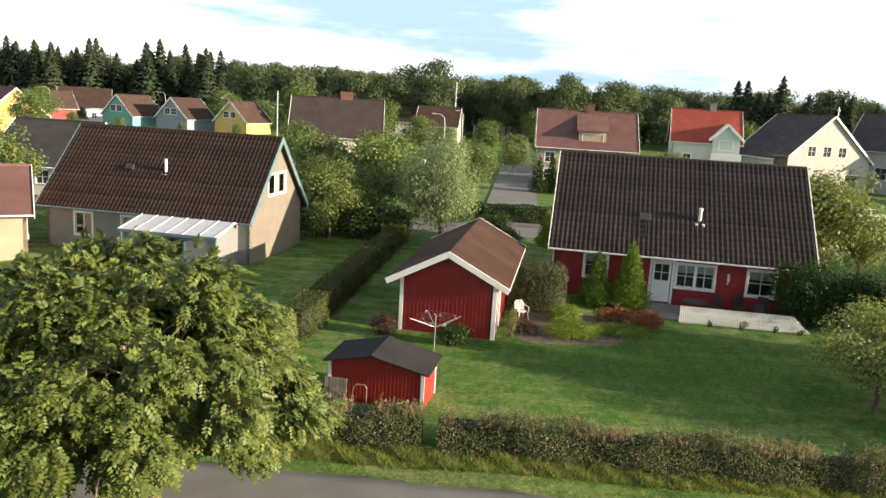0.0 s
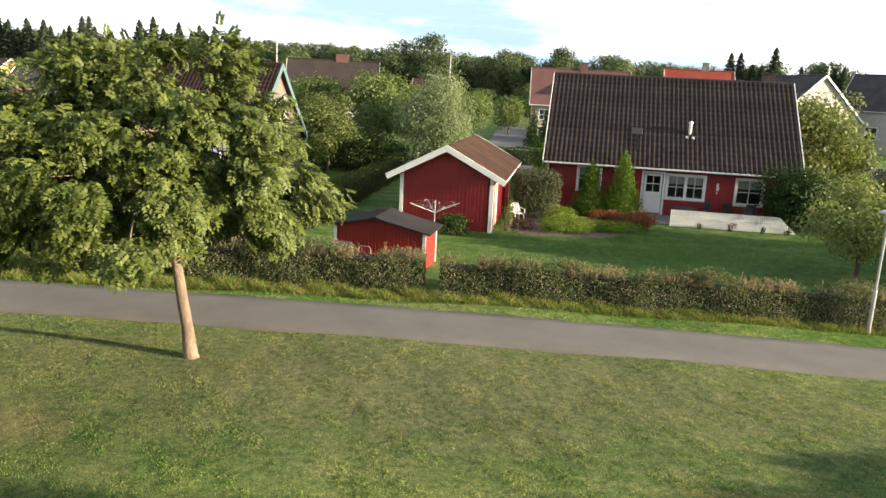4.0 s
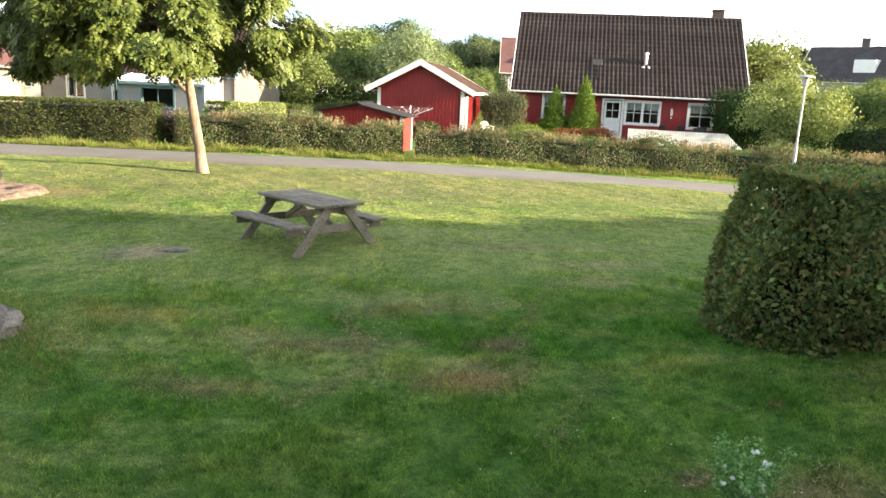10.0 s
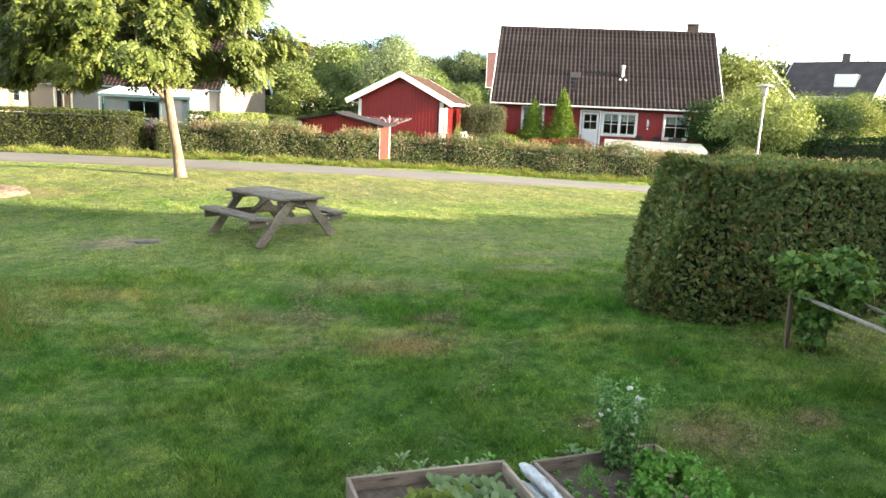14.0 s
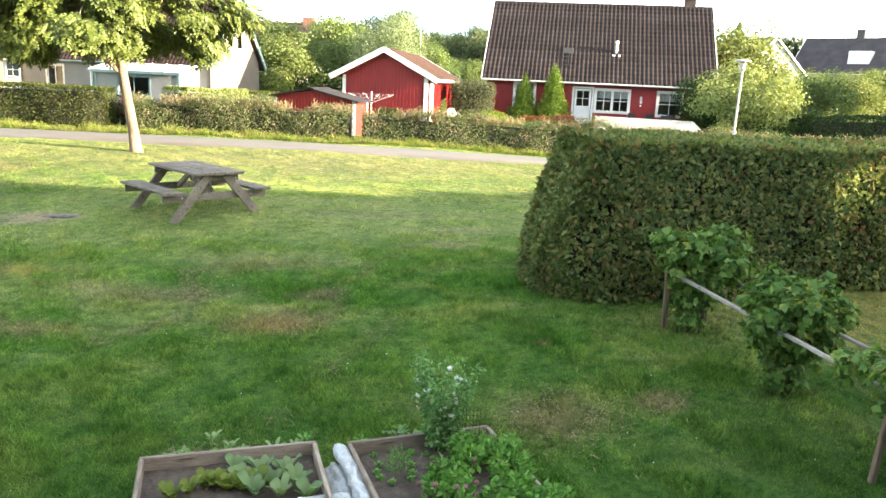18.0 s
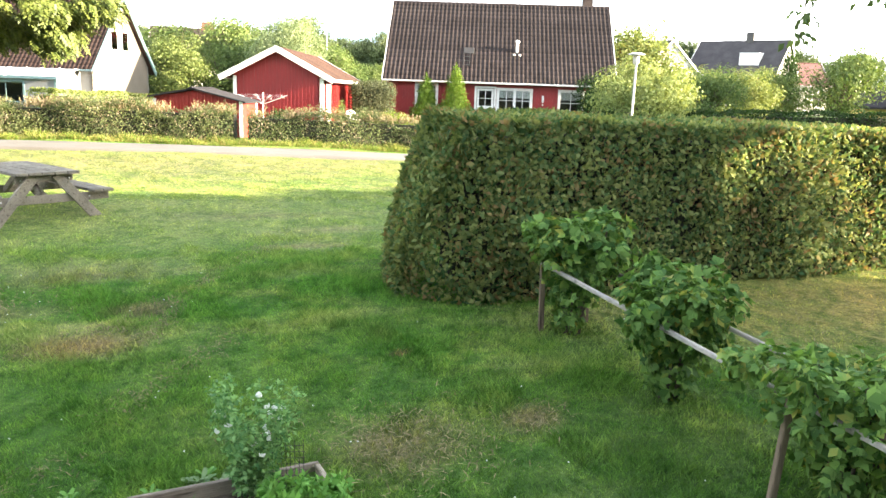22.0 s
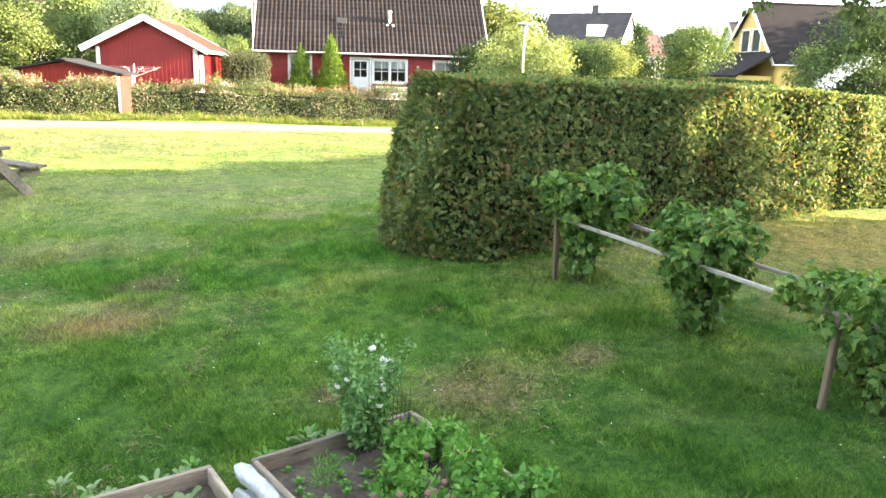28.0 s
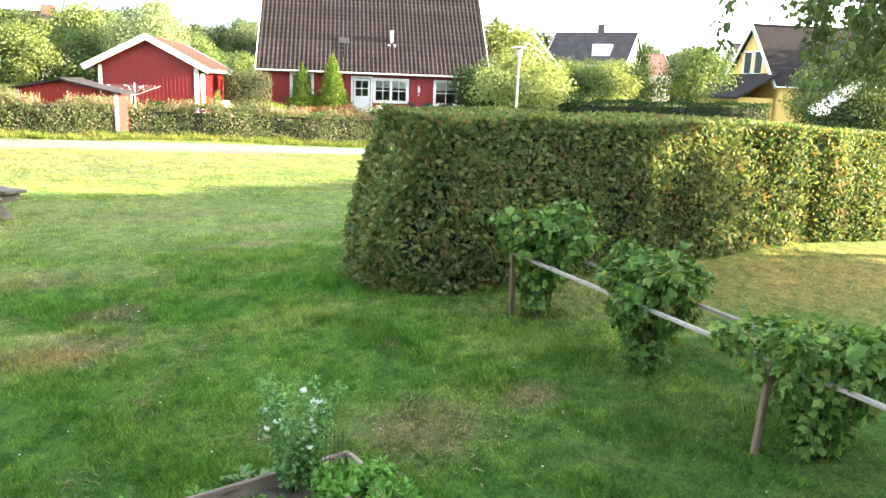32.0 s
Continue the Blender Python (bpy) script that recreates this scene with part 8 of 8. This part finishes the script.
def spruce_meshes(seed, hgt):
    r = np.random.default_rng(seed)
    n = 2600
    t = r.random(n) ** 1.15
    z = hgt * (0.06 + 0.94 * t)
    rad = hgt * 0.29 * (1 - t) ** 0.72 * (0.72 + 0.28 * np.cos((t * 17) % 1.0 * 3.14)) * (0.45 + 0.6 * r.random(n)) + 0.03
    a = r.random(n) * 6.283
    p = np.column_stack([rad * np.cos(a), rad * np.sin(a), z - 0.25 * rad])
    out_ = np.column_stack([np.cos(a), np.sin(a), np.full(n, -0.35)])
    s = hgt * (0.030 + 0.055 * (1 - t)) * (0.7 + 0.6 * r.random(n))
    crown = quads_mesh("crown", leaves(p - out_ * (s * 0.4)[:, None], out_, np.column_stack([0.3 * np.cos(a), 0.3 * np.sin(a), np.ones(n)]), s, s * 0.7), M_SPRUCE)
    trunk = Shape().tube([(0, 0, 0), (0, 0, hgt * 0.97)], [hgt * 0.014, 0.03], 6).mesh("trunk", M_BARK_DK)
    return trunk, crown


SP = [spruce_meshes(400 + k, 22 + 2 * k) for k in range(3)]
for k in range(105):                                     # spruce wood to the north-west
    x_, y_ = fr.uniform(-215, -72), fr.uniform(232, 270)
    plant_tree("spruce", pose(x_, y_, 0, 0, 0, fr.uniform(0, 360)) @ Matrix.Scale(fr.uniform(0.73, 0.95), 4), SP[k % 3], "tall dark spruce at the edge of the wood", "spruces of the wood")
for k in range(16):
    x_, y_ = fr.uniform(95, 190), fr.uniform(190, 260)
    plant_tree("spruce", pose(x_, y_, 0, 0, 0, fr.uniform(0, 360)) @ Matrix.Scale(fr.uniform(0.6, 0.8), 4), SP[k % 3], "dark spruce among forest trees", "spruces to the east")
for x_, h_ in ((76.5, 22.5), (78.4, 24.6), (81.0, 21.0), (84.6, 21.0), (86.5, 22.4), (94.6, 17.0), (104.0, 17.6), (106.2, 19.8), (108.0, 18.0), (114.4, 17.0)):
    plant_tree("spruce", pose(x_, 212.0 + 3 * math.sin(x_), 0, 0, 0, 37 * x_) @ Matrix.Scale(h_ / 26.0, 4), SP[int(x_) % 3], "tall dark conifer standing above the wood", "conifers over the wood")
for k in range(330):                                    # belt of broad-leaved wood
    x_, y_ = -230 + 520 * ((k * 0.618034) % 1.0), fr.uniform(212, 300)
    y_ = max(y_, 255.0) if x_ < -80 else y_
    kd = ("f1", "f2", "f2")[k % 3]
    plant_tree("forest_tree", pose(x_, y_, -1, 0, 0, fr.uniform(0, 360)) @ Matrix.Scale(fr.uniform(0.90, 1.18), 4), TM[kd], labels_f[kd], "forest trees")
plant_tree("poplar_clump", pose(-8.0, 225.0, 0) @ Matrix.Diagonal((1.35, 1.2, 1.22, 1)), TM["f2"], "tall dense dark green tree above the wood")
plant_tree("poplar_clump", pose(-15.5, 228.0, 0, 0, 0, 70) @ Matrix.Diagonal((1.1, 1.1, 1.12, 1)), TM["f2"], "tall dense dark green tree above the wood")
spots = [(-75, 130, .7), (-100, 150, .7), (-50, 192, .6), (-40, 95, .38), (-32, 146, .95), (-29, 78, .4), (-20, 92, .5), (-16, 140, .6), (-8, 150, .62), (-3, 128, .5), (5, 150, .6), (16, 135, .7), (22, 165, .75),
         (28, 140, .7), (48, 150, .75), (52, 130, .62), (60, 165, .8), (75, 160, .8), (90, 150, .8), (105, 170, .9), (-90, 160, .7), (-110, 130, .75), (-130, 160, .8), (-62, 200, .8), (-40, 185, .8), (-20, 200, .75),
         (35, 190, .85), (20, 205, .8), (60, 60, .55), (72, 75, .6), (86, 95, .7), (66, 104, .6), (-48, 62, .55), (-55, 80, .6), (-58, 48, .5), (-66, 100, .6), (8, 112, .45), (26, 92, .4), (72, 118, .5), (-46, 40, .5),
         (66, 45, .5), (80, 55, .6), (47, 33, .42), (54, 22, .5), (-28, 68, .45), (-20, 66, .42), (14, 70, .36), (-1.5, 84, .42), (-74, 163, .22), (-61, 164, .2), (-49, 165, .24), (-86, 166, .26), (-92, 182, .3)]
for i, (x_, y_, s_) in enumerate(spots):
    plant_tree("village_tree", pose(x_, y_, 0, 0, 0, 47 * i) @ Matrix.Scale(s_ * float(fr.uniform(0.9, 1.1)), 4), TM["f3"], labels_f["f3"], "village trees")


# ---- grass ----
def clear_of_things(x, y):
    ok = (y < path_near(x) - 0.05) | (y > path_near(x) + 2.7)
    ok &= ~((((x + 10.85) / 2.1) ** 2 + ((y - 7.5) / 1.8) ** 2) < 1)
    ok &= ~((((x + 4.75) / 0.42) ** 2 + ((y - 3.55) / 0.24) ** 2) < 1)
    for bm_, w, d in ((BED1, 1.19, 1.2), (BED2, 1.12, 1.5)):
        inv = bm_.inverted()
        lx = inv[0][0] * x + inv[0][1] * y + inv[0][3]
        ly = inv[1][0] * x + inv[1][1] * y + inv[1][3]
        ok &= ~((lx > -0.02) & (lx < w + 0.02) & (ly < 0.02) & (ly > -d - 0.02))
    return ok


def blades(seed, n, x0, x1, y0, y1, tall, wide_, name, mat_, label, near=None, bias=1.0, tufted=None):
    r = np.random.default_rng(seed)
    x, y = r.uniform(x0, x1, n), y0 + (y1 - y0) * r.random(n) ** bias
    ok = clear_of_things(x, y)
    if tufted is not None:
        ok &= np.sin(x * 3.1 + 1.7 * np.sin(y * 2.3)) * np.sin(y * 3.7 + 1.3 * np.sin(x * 1.9)) + 0.5 * np.sin(x * 9.1 + y * 4.3) * np.sin(y * 8.3) > tufted
    if near:
        ok &= r.random(n) < np.clip(np.minimum.reduce([x - x0, x1 - x, y - y0 + 2 * near, y1 - y]) / near, 0, 1)
    for cx, cy, rx, ry, tint, most in WORN_AND_LIGHT[6:]:
        ok &= ~((((x - cx) / rx) ** 2 + ((y - cy) / ry) ** 2 < 0.6) & (r.random(n) < 0.6 * most))
    x, y = x[ok], y[ok]
    n = len(x)
    z = height(x, y) + 0.03 * np.sin(x * 0.9 + 0.6 * np.sin(y * 0.5)) * np.sin(y * 0.8 + 1.0) - 0.005
    clump = 0.65 + 0.35 * np.sin(x * 2.3 + 1.5 * np.sin(y * 1.7)) * np.sin(y * 2.9) + 0.25 * np.sin(x * 7 + y * 5)
    h = tall * np.clip(clump, 0.45, 1.4) * (0.5 + 0.8 * r.random(n))
    a = r.random(n) * 6.283
    w = wide_ * (0.6 + 0.8 * r.random(n))
    ln = h * (0.3 + 0.9 * r.random(n))
    b = r.random(n) * 6.283
    v = np.empty((n, 3, 3))
    v[:, 0] = np.column_stack([x - w * np.cos(a), y - w * np.sin(a), z])
    v[:, 1] = np.column_stack([x + w * np.cos(a), y + w * np.sin(a), z])
    v[:, 2] = np.column_stack([x + ln * np.cos(b), y + ln * np.sin(b), z + h])
    return tagged(new(name, quads_mesh(name, v.reshape(-1, 3), mat_, 3)), label, "grass", kind="stuff")


blades(501, 240000, -8.5, 9.5, -4.2, 7.0, 0.045, 0.0045, "grass", M_BLADE, "short mown lawn grass", near=1.2, bias=1.35)
blades(506, 430000, -4.6, 5.4, -4.5, 2.6, 0.05, 0.0036, "grass", M_BLADE, "tufted lawn grass near the raised beds", near=1.4, bias=1.15)
blades(508, 200000, -4.6, 5.6, -4.4, 3.2, 0.085, 0.0058, "grass", M_BLADE, "longer tufts of green grass in the lawn", near=1.2, bias=1.1, tufted=0.28)
blades(502, 330000, -14.0, 15.0, 5.6, 14.6, 0.036, 0.009, "grass", M_BLADE, "short mown lawn grass towards the footpath")
blades(503, 46000, -14.0, 22.0, 17.0, 18.15, 0.25, 0.009, "grass", M_LONG, "rough weeds and grass along the hedge foot")
blades(507, 90000, -14.0, 18.0, 15.3, 18.2, 0.045, 0.008, "grass", M_BLADE, "mown verge grass between footpath and hedge")
blades(504, 9000, -7.2, -3.9, -1.0, 1.7, 0.11, 0.005, "grass", M_LONG, "longer grass round the grey rock")
blades(505, 12000, -0.9, 2.6, -3.3, -2.2, 0.07, 0.005, "grass", M_BLADE, "taller grass round the raised beds")
# dry clippings left by the mower, in loose rows
cl_r = np.random.default_rng(520)
cl_rows = [((-0.5, -0.45), (0.15, -0.12), 0.16, 420), ((0.1, -0.16), (0.50, 0.62), 0.09, 520), ((0.5, 0.6), (0.95, 1.25), 0.10, 260), ((-2.3, 0.35), (-0.9, 0.75), 0.13, 320), ((2.3, -2.5), (2.9, -2.0), 0.28, 420), ((-0.4, -2.72), (0.3, -2.62), 0.07, 260), ((1.5, -2.05), (1.75, -1.95), 0.07, 150), ((3.4, -2.2), (3.65, -2.05), 0.1, 160), ((-0.1, 0.0), (-1.0, 1.9), 0.2, 260)]
cl_rows += [((-1.44, 1.32), (-1.0, 0.1), 0.07, 380), ((-1.0, -0.1), (-1.76, -0.91), 0.08, 380), ((1.28, 2.33), (0.77, 1.1), 0.08, 420), ((0.77, 1.1), (0.57, 0.26), 0.07, 460),
            ((0.6, 0.3), (0.5, -0.4), 0.09, 460), ((1.33, -0.24), (0.54, -1.62), 0.10, 420), ((-2.26, -0.8), (-3.25, -0.2), 0.12, 380), ((5.8, -0.5), (9.0, 0.5), 0.28, 900), ((5.6, -1.2), (8.6, -0.7), 0.3, 700), ((2.2, -2.1), (3.0, -2.5), 0.2, 420), ((-0.9, -2.55), (0.6, -2.25), 0.16, 260)]
cl_v = []
for (x0_, y0_), (x1_, y1_), sp, n_ in cl_rows:
    t_ = cl_r.random(n_)
    x_, y_ = x0_ + (x1_ - x0_) * t_ + sp * cl_r.normal(size=n_), y0_ + (y1_ - y0_) * t_ + sp * cl_r.normal(size=n_)
    z_ = height(x_, y_) + 0.012 + 0.022 * cl_r.random(n_)
    d_ = unit(np.column_stack([cl_r.normal(size=n_), cl_r.normal(size=n_), 0.25 * cl_r.normal(size=n_)]))
    l_ = 0.03 + 0.07 * cl_r.random(n_)
    cl_v.append(leaves(np.column_stack([x_, y_, z_]), d_, np.tile([0.0, 0.0, 1.0], (n_, 1)), l_, l_ * 0.06 + 0.003))
tagged(new("grass_clippings", quads_mesh("grass_clippings", np.concatenate(cl_v), M_STRAW)), "dry straw-coloured grass clippings strewn on the lawn", "clippings", kind="stuff")
daisy = np.random.default_rng(601)
dx_, dy_ = daisy.uniform(-1.5, 5.0, 170), daisy.uniform(-4.0, 1.5, 170)
dk = clear_of_things(dx_, dy_) & ((np.hypot(dx_ - 1.0, dy_ + 2.4) < 1.3) | (daisy.random(170) < 0.22))
ds_ = Shape()
for x_, y_ in zip(dx_[dk], dy_[dk]):
    z_ = H(x_, y_) + 0.035
    ds_.lathe([(0.002, 0.0), (0.006, 0.002), (0.004, 0.007), (0.0, 0.008)], 6, Matrix.Translation((x_, y_, z_)), False)
tagged(new("clover_flowers", ds_.mesh("clover_flowers", M_PETAL)), "tiny white clover flowers in the lawn", "flowers", kind="stuff")

# ---- single roof tiles of the red house ----
for slope_ob, tile_me, tw_, ch_, cols_, rows_ in tile_jobs:
    for r_ in range(rows_):
        for c_ in range(cols_):
            t_ = part("roof_tile", tile_me, None, slope_ob)
            t_.location = (c_ * tw_, r_ * ch_, 0.0)
